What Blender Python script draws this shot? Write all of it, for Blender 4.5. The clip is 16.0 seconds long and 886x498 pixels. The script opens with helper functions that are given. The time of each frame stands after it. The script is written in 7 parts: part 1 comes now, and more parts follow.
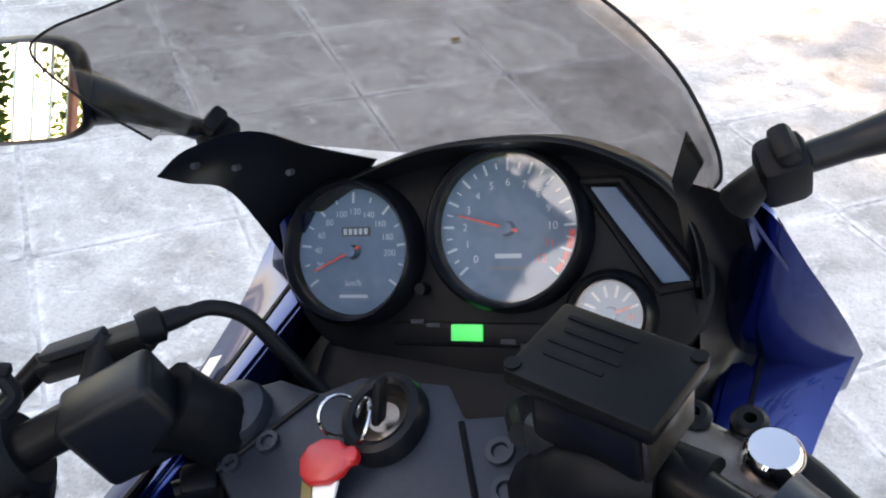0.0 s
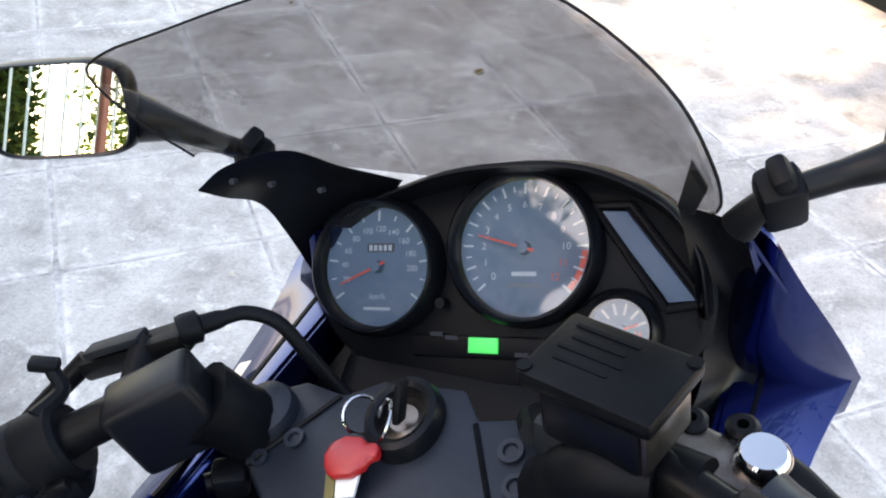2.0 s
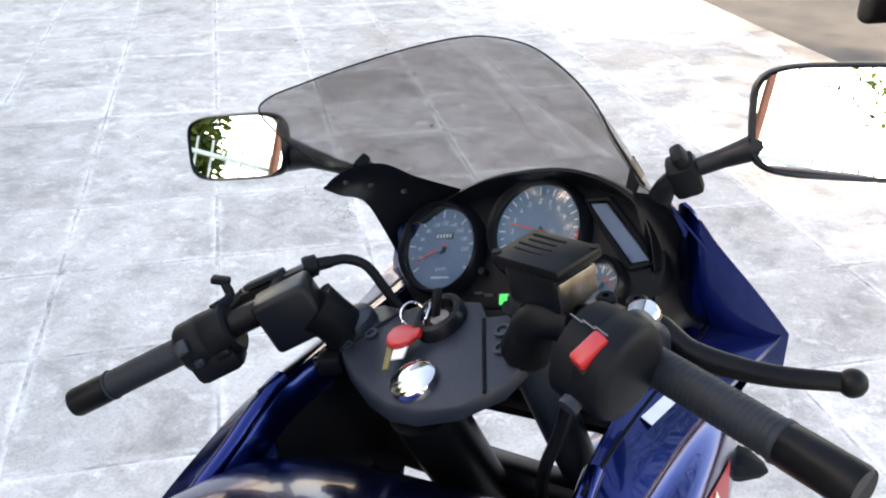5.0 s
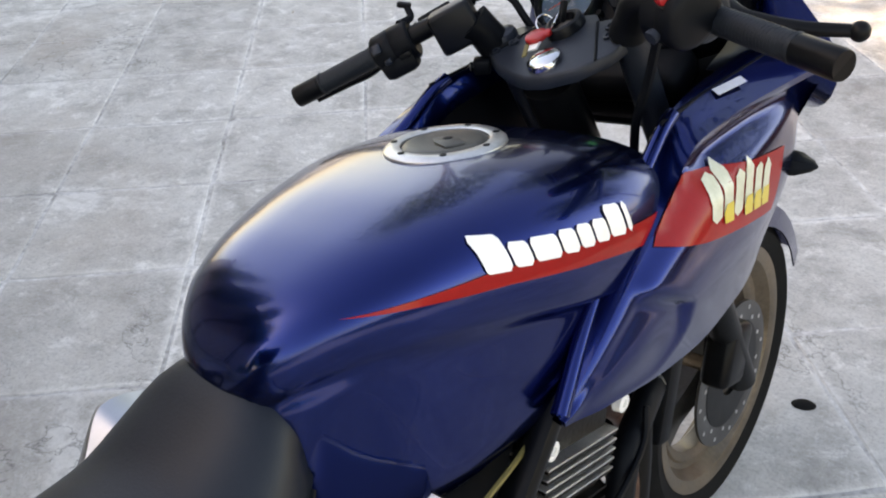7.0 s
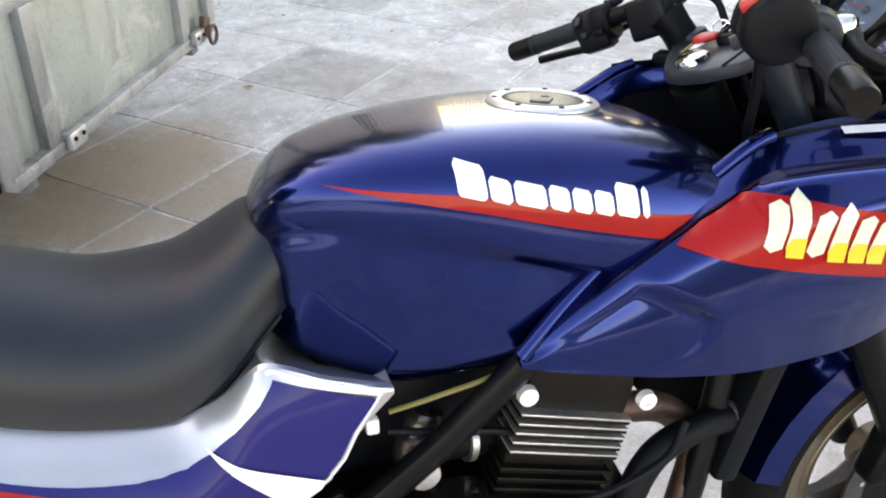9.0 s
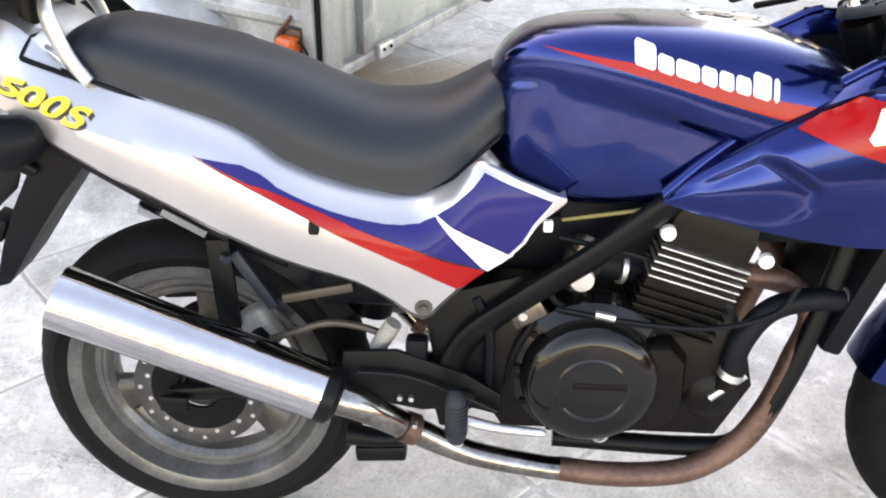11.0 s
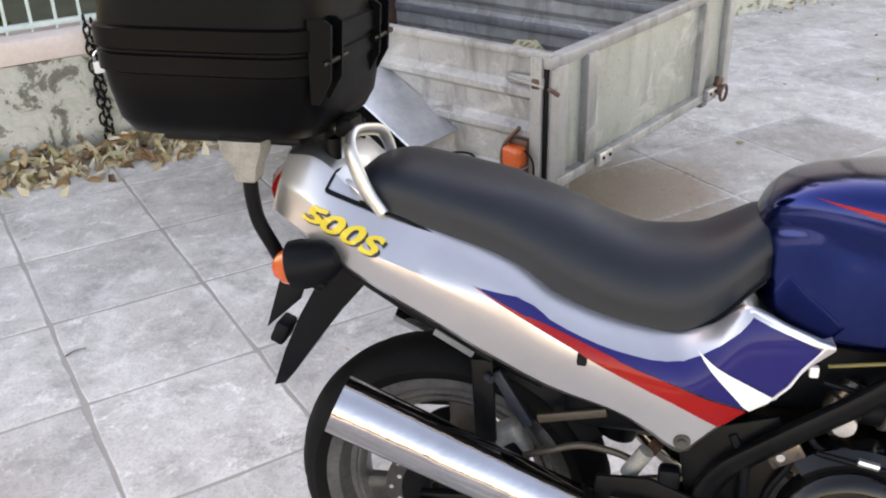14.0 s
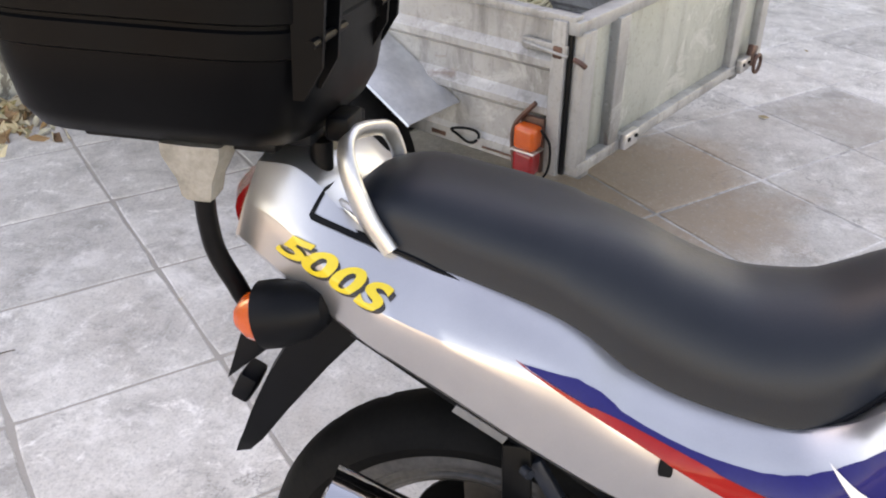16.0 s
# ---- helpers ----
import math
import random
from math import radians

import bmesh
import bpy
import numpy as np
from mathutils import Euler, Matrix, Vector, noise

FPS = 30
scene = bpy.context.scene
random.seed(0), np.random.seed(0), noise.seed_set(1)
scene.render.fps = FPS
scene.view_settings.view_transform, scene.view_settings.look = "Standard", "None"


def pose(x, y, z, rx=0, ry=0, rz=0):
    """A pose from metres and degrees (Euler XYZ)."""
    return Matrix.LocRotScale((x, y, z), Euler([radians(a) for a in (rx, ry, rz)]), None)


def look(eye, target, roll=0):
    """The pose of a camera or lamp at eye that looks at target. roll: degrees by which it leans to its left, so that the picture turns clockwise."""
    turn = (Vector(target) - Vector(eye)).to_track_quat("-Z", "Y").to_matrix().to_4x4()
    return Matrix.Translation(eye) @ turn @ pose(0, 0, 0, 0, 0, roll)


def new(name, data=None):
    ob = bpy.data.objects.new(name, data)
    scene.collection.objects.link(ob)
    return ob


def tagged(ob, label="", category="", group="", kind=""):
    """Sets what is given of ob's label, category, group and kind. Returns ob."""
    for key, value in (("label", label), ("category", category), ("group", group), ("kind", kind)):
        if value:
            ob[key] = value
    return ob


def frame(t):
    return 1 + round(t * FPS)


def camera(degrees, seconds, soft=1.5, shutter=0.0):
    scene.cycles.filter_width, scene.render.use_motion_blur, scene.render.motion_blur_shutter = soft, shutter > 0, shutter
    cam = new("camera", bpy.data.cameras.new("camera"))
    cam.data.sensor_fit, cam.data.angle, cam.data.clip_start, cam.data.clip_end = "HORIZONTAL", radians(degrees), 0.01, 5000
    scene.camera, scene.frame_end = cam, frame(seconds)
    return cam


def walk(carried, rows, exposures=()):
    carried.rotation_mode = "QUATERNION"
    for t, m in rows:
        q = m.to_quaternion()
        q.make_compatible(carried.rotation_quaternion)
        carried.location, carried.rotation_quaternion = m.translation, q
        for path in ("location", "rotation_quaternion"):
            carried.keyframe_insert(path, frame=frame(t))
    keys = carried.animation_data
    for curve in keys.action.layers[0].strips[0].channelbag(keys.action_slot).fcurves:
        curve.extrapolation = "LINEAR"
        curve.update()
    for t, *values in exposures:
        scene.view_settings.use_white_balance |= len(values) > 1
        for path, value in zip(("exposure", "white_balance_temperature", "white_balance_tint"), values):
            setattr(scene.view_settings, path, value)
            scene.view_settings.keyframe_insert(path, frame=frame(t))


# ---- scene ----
cam = camera(51.1, 16.0, soft=2.0)
EXPOSURES = [(0.0, 2.65, 9200, 17), (3.0, 2.65, 9200, 17), (5.5, 2.75, 9600, 17), (7.0, 2.2, 10100, 18), (8.0, 2.35, 10300, 18), (9.5, 3.0, 10500, 19), (12.0, 3.2, 10500, 21), (13.0, 2.7, 10500, 22), (14.5, 2.55, 10800, 24), (16.0, 2.6, 11000, 25)]
PATH = [
    (0, (0.116, 0.668, 1.382), (-0.306, 2.196, 0.162), 3.1),
    (0.5, (0.112, 0.662, 1.38), (-0.325, 2.179, 0.152), 3.4),
    (1, (0.118, 0.646, 1.393), (-0.319, 2.19, 0.2), 3.8),
    (1.5, (0.122, 0.633, 1.399), (-0.341, 2.182, 0.222), 3.7),
    (2, (0.125, 0.633, 1.398), (-0.348, 2.184, 0.228), 3.8),
    (2.5, (0.126, 0.635, 1.4), (-0.357, 2.185, 0.232), 4.0),
    (3, (0.137, 0.629, 1.407), (-0.377, 2.186, 0.262), 3.6),
    (3.2, (0.145, 0.615, 1.411), (-0.372, 2.183, 0.283), 4.0),
    (5.3, (0.385, 0.319, 1.443), (-0.544, 1.847, 0.546), -1.0),
    (5.5, (0.426, 0.285, 1.442), (-0.561, 1.782, 0.556), -1.1),
    (6, (0.489, 0.199, 1.428), (-0.521, 1.648, 0.49), -0.3),
    (6.3, (0.498, 0.151, 1.411), (-0.496, 1.592, 0.444), -1.6),
    (6.5, (0.502, 0.102, 1.407), (-0.479, 1.526, 0.403), -2.4),
    (7, (0.519, 0.027, 1.379), (-0.492, 1.382, 0.311), -2.5),
    (7.5, (0.55, 0.074, 1.371), (-0.582, 1.347, 0.324), -2.4),
    (8, (0.642, 0.225, 1.359), (-0.685, 1.24, 0.26), 0.9),
    (8.5, (0.753, 0.275, 1.352), (-0.742, 1.092, 0.304), -0.9),
    (9, (0.891, 0.271, 1.358), (-0.712, 0.877, 0.328), 0.1),
    (9.5, (1.011, 0.326, 1.349), (-0.611, 0.695, 0.239), 1.0),
    (9.7, (1.068, 0.346, 1.346), (-0.571, 0.637, 0.236), 1.3),
    (11.8, (1.465, 0.207, 1.442), (-0.237, 0.18, 0.391), -0.3),
    (12, (1.494, 0.195, 1.459), (-0.205, 0.14, 0.406), -0.6),
    (12.5, (1.535, 0.182, 1.484), (-0.195, 0.037, 0.491), -1.5),
    (13, (1.544, 0.167, 1.515), (-0.211, -0.025, 0.575), -2.7),
    (13.5, (1.515, 0.142, 1.529), (-0.266, -0.113, 0.655), -2.5),
    (14, (1.383, 0.117, 1.505), (-0.371, -0.183, 0.592), -1.7),
    (14.5, (1.224, 0.089, 1.504), (-0.52, -0.281, 0.597), -0.0),
    (15, (1.088, -0.003, 1.488), (-0.661, -0.332, 0.576), -2.1),
    (15.5, (0.981, -0.079, 1.447), (-0.732, -0.275, 0.433), -2.6),
    (16, (0.971, -0.02, 1.423), (-0.738, -0.251, 0.409), 0.8),
]
walk(cam, [(t, look(e, a, r)) for t, e, a, r in PATH], EXPOSURES)
# ---------------------------------------------------------------- world and light
world = bpy.data.worlds.new("world")
scene.world = world
world.use_nodes = True
_nt = world.node_tree
_sky = _nt.nodes.new("ShaderNodeTexSky")
_sky.sky_type = "NISHITA"
_sky.sun_disc = False
SUN_EL, SUN_AZ = 33.0, 216.0          # degrees; azimuth from +x towards +y
_sky.sun_elevation = radians(SUN_EL)
_sky.sun_rotation = radians(90 - SUN_AZ)
_sky.air_density, _sky.dust_density, _sky.ozone_density = 1.0, 0.8, 1.2
_nt.links.new(_sky.outputs[0], _nt.nodes["Background"].inputs[0])
_nt.nodes["Background"].inputs[1].default_value = 0.15
sun = new("sun", bpy.data.lights.new("sun", "SUN"))
sun.data.energy, sun.data.angle, sun.data.color = 3.3, radians(0.6), (1.0, 0.91, 0.80)
_s = Vector((math.cos(radians(SUN_EL)) * math.cos(radians(SUN_AZ)), math.cos(radians(SUN_EL)) * math.sin(radians(SUN_AZ)), math.sin(radians(SUN_EL))))
sun.matrix_world = look(_s * 30, (0, 0, 0))

# ---------------------------------------------------------------- materials
def _nodes(name):
    m = bpy.data.materials.new(name)
    m.use_nodes = True
    t = m.node_tree
    return m, t, t.nodes["Principled BSDF"]


def _noise(t, scale, detail=6.0, rough=0.6, dist=0.0, coord="Object", vec=None):
    tc = t.nodes.new("ShaderNodeTexCoord")
    n = t.nodes.new("ShaderNodeTexNoise")
    n.inputs["Scale"].default_value, n.inputs["Detail"].default_value = scale, detail
    n.inputs["Roughness"].default_value, n.inputs["Distortion"].default_value = rough, dist
    t.links.new(vec if vec else tc.outputs[coord], n.inputs["Vector"])
    return n.outputs["Fac"]


def _ramp(t, fac, stops):
    r = t.nodes.new("ShaderNodeValToRGB")
    while len(r.color_ramp.elements) < len(stops):
        r.color_ramp.elements.new(0.5)
    for e, (p, c) in zip(r.color_ramp.elements, stops):
        e.position, e.color = p, (*c, 1)
    t.links.new(fac, r.inputs[0])
    return r.outputs[0]


def _mix(t, fac, a, b, mode="MIX"):
    x = t.nodes.new("ShaderNodeMix")
    x.data_type, x.blend_type = "RGBA", mode
    if isinstance(fac, float):
        x.inputs[0].default_value = fac
    else:
        t.links.new(fac, x.inputs[0])
    for s, v in ((x.inputs[6], a), (x.inputs[7], b)):
        if isinstance(v, tuple):
            s.default_value = (*v, 1)
        else:
            t.links.new(v, s)
    return x.outputs[2]


def _math(t, op, a, b):
    x = t.nodes.new("ShaderNodeMath")
    x.operation = op
    for s, v in ((x.inputs[0], a), (x.inputs[1], b)):
        if isinstance(v, (int, float)):
            s.default_value = v
        else:
            t.links.new(v, s)
    return x.outputs[0]


def _bump(t, b, fac, strength, dist=0.01):
    n = t.nodes.new("ShaderNodeBump")
    n.inputs["Strength"].default_value, n.inputs["Distance"].default_value = strength, dist
    t.links.new(fac, n.inputs["Height"])
    t.links.new(n.outputs[0], b.inputs["Normal"])


def surface(name, c1, c2, rough=0.5, metal=0.0, coat=0.0, scale=8.0, fine=60.0, bump=0.0, bdist=0.002, spread=0.15, coat_rough=0.04, spec=0.5):
    """Two tones mixed by a coarse and a fine noise, with the roughness varied and a fine relief."""
    m, t, b = _nodes(name)
    a, f = _noise(t, scale), _noise(t, fine, 4)
    mixed = _math(t, "ADD", _math(t, "MULTIPLY", a, 0.65), _math(t, "MULTIPLY", f, 0.35))
    t.links.new(_ramp(t, mixed, [(0.35, c1), (0.65, c2)]), b.inputs["Base Color"])
    lo, hi = max(0.02, rough - spread), min(1.0, rough + spread)
    t.links.new(_math(t, "ADD", _math(t, "MULTIPLY", a, hi - lo), lo), b.inputs["Roughness"])
    b.inputs["Metallic"].default_value, b.inputs["Specular IOR Level"].default_value = metal, spec
    b.inputs["Coat Weight"].default_value, b.inputs["Coat Roughness"].default_value = coat, coat_rough
    if bump:
        _bump(t, b, f, bump, bdist)
    return m


BLUE = surface("blue_metallic_paint", (0.0014, 0.0122, 0.088), (0.0020, 0.0156, 0.112), 0.20, 0.96, 0.40, 5, 900, spread=0.02, spec=0.2, coat_rough=0.012)
CAPMETAL = surface("worn_dark_cap_metal", (0.040, 0.038, 0.034), (0.10, 0.095, 0.085), 0.38, 0.5, 0, 30, 300, 0.2, 0.001)
BADGE = surface("cream_sticker", (0.50, 0.50, 0.36), (0.66, 0.65, 0.52), 0.4, 0, 0.3, 40, 200)
BLUE_DECAL = surface("blue_sticker", (0.0065, 0.0070, 0.085), (0.0090, 0.0095, 0.110), 0.45, 0.0, 0.2, 6, 300, spread=0.06, spec=0.15)
SILVER = surface("silver_paint", (0.40, 0.40, 0.415), (0.48, 0.48, 0.49), 0.30, 0.88, 0.6, 6, 900, spread=0.05)
SILVER_EDGE = surface("pale_silver_sticker", (0.62, 0.62, 0.66), (0.72, 0.72, 0.76), 0.35, 0.3, 0.5, 9, 200)
RED_DECAL = surface("red_sticker", (0.25, 0.0015, 0.002), (0.32, 0.003, 0.003), 0.4, 0, 0.25, 7, 120, spread=0.06, spec=0.15)
WHITE_DECAL = surface("white_sticker", (0.72, 0.70, 0.66), (0.80, 0.79, 0.76), 0.35, 0, 0.5, 9, 150)
YELLOW_DECAL = surface("yellow_sticker", (0.58, 0.42, 0.02), (0.66, 0.49, 0.03), 0.35, 0, 0.5, 9, 150)
DARK_DECAL = surface("dark_sticker_edge", (0.02, 0.018, 0.02), (0.03, 0.028, 0.03), 0.4)
PLASTIC = surface("matt_black_plastic", (0.0019, 0.0025, 0.0036), (0.0040, 0.0050, 0.0070), 0.5, 0, 0, 12, 500, 0.12, 0.001, spec=0.12)
GLOSSBLACK = surface("gloss_black_plastic", (0.0025, 0.0032, 0.0046), (0.0050, 0.0062, 0.0088), 0.34, 0, 0.0, 10, 300, spec=0.17)
CASE = surface("textured_black_case_plastic", (0.0012, 0.0014, 0.0019), (0.0024, 0.0027, 0.0033), 0.34, 0, 0, 9, 700, 0.18, 0.001, spec=0.06)
RUBBER = surface("tyre_rubber", (0.0035, 0.0035, 0.0038), (0.0090, 0.0088, 0.0085), 0.7, 0, 0, 9, 140, 0.3, 0.002, spec=0.09)
GRIPRUB = surface("grip_rubber", (0.0065, 0.0090, 0.0125), (0.012, 0.016, 0.021), 0.6, 0, 0, 15, 250, 0.2, 0.001, spec=0.3)
SEATVINYL = surface("black_seat_vinyl", (0.0042, 0.0070, 0.0118), (0.0072, 0.0110, 0.0172), 0.46, 0, 0, 7, 420, 0.22, 0.0012, 0.1, spec=0.34)
BLACKPAINT = surface("black_frame_paint", (0.0024, 0.0028, 0.0035), (0.0060, 0.0062, 0.0066), 0.36, 0.0, 0.0, 14, 120, 0.15, 0.001, spec=0.11)
ENGINE = surface("black_engine_coating", (0.0020, 0.0017, 0.0016), (0.0070, 0.0054, 0.0044), 0.36, 0.0, 0.0, 18, 130, 0.35, 0.002, spec=0.13)
CLAMP = surface("dark_grey_cast_clamp", (0.010, 0.014, 0.021), (0.018, 0.023, 0.033), 0.38, 0.1, 0, 14, 240, 0.2, 0.001, spec=0.25)
ALU = surface("worn_aluminium", (0.46, 0.45, 0.44), (0.66, 0.65, 0.64), 0.36, 0.9, 0, 20, 200, 0.2, 0.001)
CHROME = surface("chrome", (0.52, 0.52, 0.53), (0.58, 0.58, 0.59), 0.035, 1.0, 0, 8, 60, spread=0.015)
SILENCER = surface("polished_silencer_chrome", (0.40, 0.40, 0.41), (0.50, 0.50, 0.51), 0.05, 1.0, 0, 8, 11, 0.30, 0.006, spread=0.03)
STEELPIPE = surface("stained_steel_pipe", (0.075, 0.058, 0.048), (0.22, 0.19, 0.165), 0.3, 0.9, 0, 14, 90, 0.2, 0.001)
DISC = surface("dark_brake_disc_steel", (0.045, 0.043, 0.042), (0.085, 0.082, 0.080), 0.35, 0.7, 0, 20, 150)
SATIN = surface("brushed_cast_aluminium", (0.50, 0.49, 0.47), (0.62, 0.61, 0.59), 0.34, 0.85, 0.1, 16, 240, 0.1, 0.001)
TANBAR = surface("brown_stained_link", (0.030, 0.021, 0.014), (0.062, 0.045, 0.031), 0.5)
LINKPIPE = surface("heat_stained_chrome", (0.10, 0.088, 0.078), (0.36, 0.34, 0.32), 0.16, 1.0, 0, 14, 90, spread=0.06)
OLIVE = surface("olive_cable_sleeve", (0.11, 0.085, 0.02), (0.17, 0.13, 0.035), 0.6)
RUST = surface("rusty_exhaust_steel", (0.055, 0.028, 0.021), (0.17, 0.088, 0.066), 0.5, 0.5, 0, 10, 110, 0.4, 0.002)
RIM = surface("grey_wheel_paint", (0.052, 0.051, 0.050), (0.125, 0.122, 0.118), 0.34, 0.5, 0.2, 12, 120, 0.15, 0.001)
SPOKE = surface("dark_grey_spoke_paint", (0.022, 0.020, 0.018), (0.060, 0.055, 0.050), 0.4, 0.3, 0.1, 14, 120, 0.15, 0.001)
RIMGOLD = surface("bronze_rim_edge", (0.085, 0.062, 0.040), (0.17, 0.125, 0.085), 0.4, 0.5, 0.1, 12, 120)
REDPLASTIC = surface("red_plastic", (0.32, 0.006, 0.008), (0.42, 0.010, 0.012), 0.38, 0, 0.2, 20, 200)
AMBER = surface("amber_lens", (0.46, 0.055, 0.006), (0.57, 0.085, 0.008), 0.2, 0, 0.3, 30, 200)
REDLENS = surface("red_lens", (0.20, 0.004, 0.005), (0.27, 0.006, 0.007), 0.2, 0, 0.3, 30, 200)
BRACKET = surface("dirty_grey_plastic", (0.15, 0.142, 0.125), (0.30, 0.285, 0.26), 0.6, 0, 0, 22, 160, 0.3, 0.001)
# the glass's pale blue sky reflection is mixed into this dial colour
SKYDIAL = surface("dial_with_sky_sheen", (0.080, 0.132, 0.195), (0.100, 0.156, 0.222), 0.5, 0, 0, 10, 100, spec=0.3)
DIALMARK = surface("pale_dial_print", (0.36, 0.40, 0.44), (0.44, 0.48, 0.52), 0.5)
NEEDLE = surface("red_needle", (0.55, 0.05, 0.035), (0.62, 0.07, 0.05), 0.5)
LCD = surface("grey_lcd", (0.055, 0.092, 0.150), (0.072, 0.114, 0.175), 0.45, 0, 0.0, 10, 100, spec=0.2)
LABELMARK = surface("faded_grey_print", (0.10, 0.105, 0.115), (0.16, 0.165, 0.175), 0.6)
def weathered(name, lo, hi, dirt, rusty, smear, rough=0.5):
    """Old paint on sheet steel: chalky tone, grime run down the sheet, pale smears and rust blooms."""
    m, t, b = _nodes(name)
    tc, mp = t.nodes.new("ShaderNodeTexCoord"), t.nodes.new("ShaderNodeMapping")
    mp.inputs["Scale"].default_value = (1, 1, 0.22)
    t.links.new(tc.outputs["Object"], mp.inputs["Vector"])
    tone, fine = _noise(t, 3.0, 8, 0.65, 0.5), _noise(t, 90, 5, 0.7)
    col = _ramp(t, tone, [(0.34, lo), (0.66, hi)])
    runs = _ramp(t, _noise(t, 14, 8, 0.7, 0.6, vec=mp.outputs[0]), [(0.50, (0, 0, 0)), (0.68, (1, 1, 1))])
    col = _mix(t, _math(t, "MULTIPLY", runs, dirt), col, (0.085, 0.080, 0.072))
    pale = _ramp(t, _noise(t, 5.5, 7, 0.7, 1.6), [(0.56, (0, 0, 0)), (0.64, (1, 1, 1))])
    col = _mix(t, _math(t, "MULTIPLY", pale, smear), col, (0.62, 0.62, 0.59))
    bloom = _ramp(t, _noise(t, 8, 10, 0.75, 0.8), [(0.61, (0, 0, 0)), (0.68, (1, 1, 1))])
    col = _mix(t, _math(t, "MULTIPLY", bloom, rusty), col, (0.15, 0.075, 0.045))
    col = _mix(t, _math(t, "MULTIPLY", _ramp(t, fine, [(0.30, (1, 1, 1)), (0.45, (0, 0, 0))]), 0.35), col, (0.11, 0.10, 0.09))
    t.links.new(col, b.inputs["Base Color"])
    t.links.new(_math(t, "ADD", _math(t, "MULTIPLY", tone, 0.3), rough - 0.15), b.inputs["Roughness"])
    b.inputs["Metallic"].default_value = 0.2
    _bump(t, b, _math(t, "ADD", tone, _math(t, "MULTIPLY", fine, 0.15)), 0.25, 0.006)
    return m


TRAILER = weathered("faded_grey_trailer_paint", (0.24, 0.235, 0.222), (0.40, 0.392, 0.375), 0.55, 0.55, 0.35, 0.42)
# inner sheets and chassis: darker, slightly bluer tones than the outer paint
TRAILER_IN = weathered("weathered_darker_trailer_steel", (0.11, 0.113, 0.118), (0.25, 0.253, 0.258), 0.6, 0.65, 0.30, 0.45)
TRAILER_GREEN = weathered("pale_green_grey_panel", (0.29, 0.305, 0.265), (0.41, 0.42, 0.38), 0.30, 0.12, 0.40, 0.5)
GALV = surface("galvanised_sheet", (0.46, 0.48, 0.50), (0.66, 0.67, 0.68), 0.35, 0.7, 0, 9, 60, 0.15, 0.001)
ROPE = surface("straw_rope", (0.42, 0.36, 0.22), (0.58, 0.51, 0.34), 0.9, 0, 0, 40, 300, 0.5, 0.002)
FENCEPAINT = surface("pale_green_fence_paint", (0.42, 0.52, 0.50), (0.56, 0.64, 0.61), 0.5, 0, 0, 12, 90, 0.2, 0.001)
POSTRED = surface("rust_red_post_paint", (0.20, 0.065, 0.040), (0.30, 0.105, 0.065), 0.6, 0, 0, 9, 90)
COPING = surface("pinkish_wall_coping", (0.58, 0.47, 0.42), (0.70, 0.60, 0.55), 0.85, 0, 0, 6, 60, 0.4, 0.004)
ASPHALT = surface("asphalt", (0.036, 0.036, 0.037), (0.078, 0.077, 0.076), 0.85, 0, 0, 3, 180, 0.6, 0.006)
KERBSTONE = surface("kerb_concrete", (0.30, 0.26, 0.23), (0.46, 0.41, 0.36), 0.85, 0, 0, 6, 90, 0.5, 0.004)
HOUSE = surface("pinkish_house_plaster", (0.40, 0.315, 0.315), (0.52, 0.42, 0.415), 0.85, 0, 0, 3, 40, 0.3, 0.004)
GARDEN = surface("dark_garden_soil", (0.035, 0.040, 0.022), (0.075, 0.085, 0.045), 0.95, 0, 0, 3, 40, 0.5, 0.01)
ROOFTILE = surface("clay_roof", (0.26, 0.10, 0.06), (0.36, 0.15, 0.09), 0.8, 0, 0, 6, 60, 0.4, 0.01)
BARK = surface("bark", (0.07, 0.05, 0.035), (0.15, 0.115, 0.085), 0.9, 0, 0, 9, 60, 0.9, 0.02)
CARPAINT = surface("dark_red_car_paint", (0.075, 0.022, 0.018), (0.11, 0.035, 0.028), 0.3, 0.3, 1.0, 4, 200, spread=0.05)
def joint_mortar():
    """Pale cement joints towards the open street, blackened by soil on the side where the leaves gather."""
    m = surface("dirty_joint_mortar", (0.26, 0.24, 0.22), (0.76, 0.73, 0.69), 0.95, 0, 0, 5.0, 40, 0.6, 0.006)
    t = m.node_tree
    b = next(n for n in t.nodes if n.type == "BSDF_PRINCIPLED")
    pale = b.inputs["Base Color"].links[0].from_socket
    geo, sep = t.nodes.new("ShaderNodeNewGeometry"), t.nodes.new("ShaderNodeSeparateXYZ")
    t.links.new(geo.outputs["Position"], sep.inputs[0])
    soil = _math(t, "ADD", sep.outputs["Y"], _math(t, "MULTIPLY", _noise(t, 2.0), 1.2))
    mix = t.nodes.new("ShaderNodeMix")
    mix.data_type = "RGBA"
    t.links.new(_ramp(t, soil, [(0.55, (0, 0, 0)), (1.0, (1, 1, 1))]), mix.inputs[0])
    mix.inputs[6].default_value = (0.36, 0.325, 0.285, 1)
    t.links.new(pale, mix.inputs[7])
    t.links.new(mix.outputs[2], b.inputs["Base Color"])
    return m


MORTAR = joint_mortar()
COVER = surface("polished_black_cover", (0.0025, 0.0025, 0.0028), (0.0060, 0.0056, 0.0056), 0.17, 0.0, 0.25, 12, 60, 0.12, 0.003, spec=0.18, coat_rough=0.04)


STAIN = (-1.95, 0.25, 0.0)          # brown patch under the trailer
SPILL = (0.55, 0.35, 0.0)           # old oil and dust beside the engine


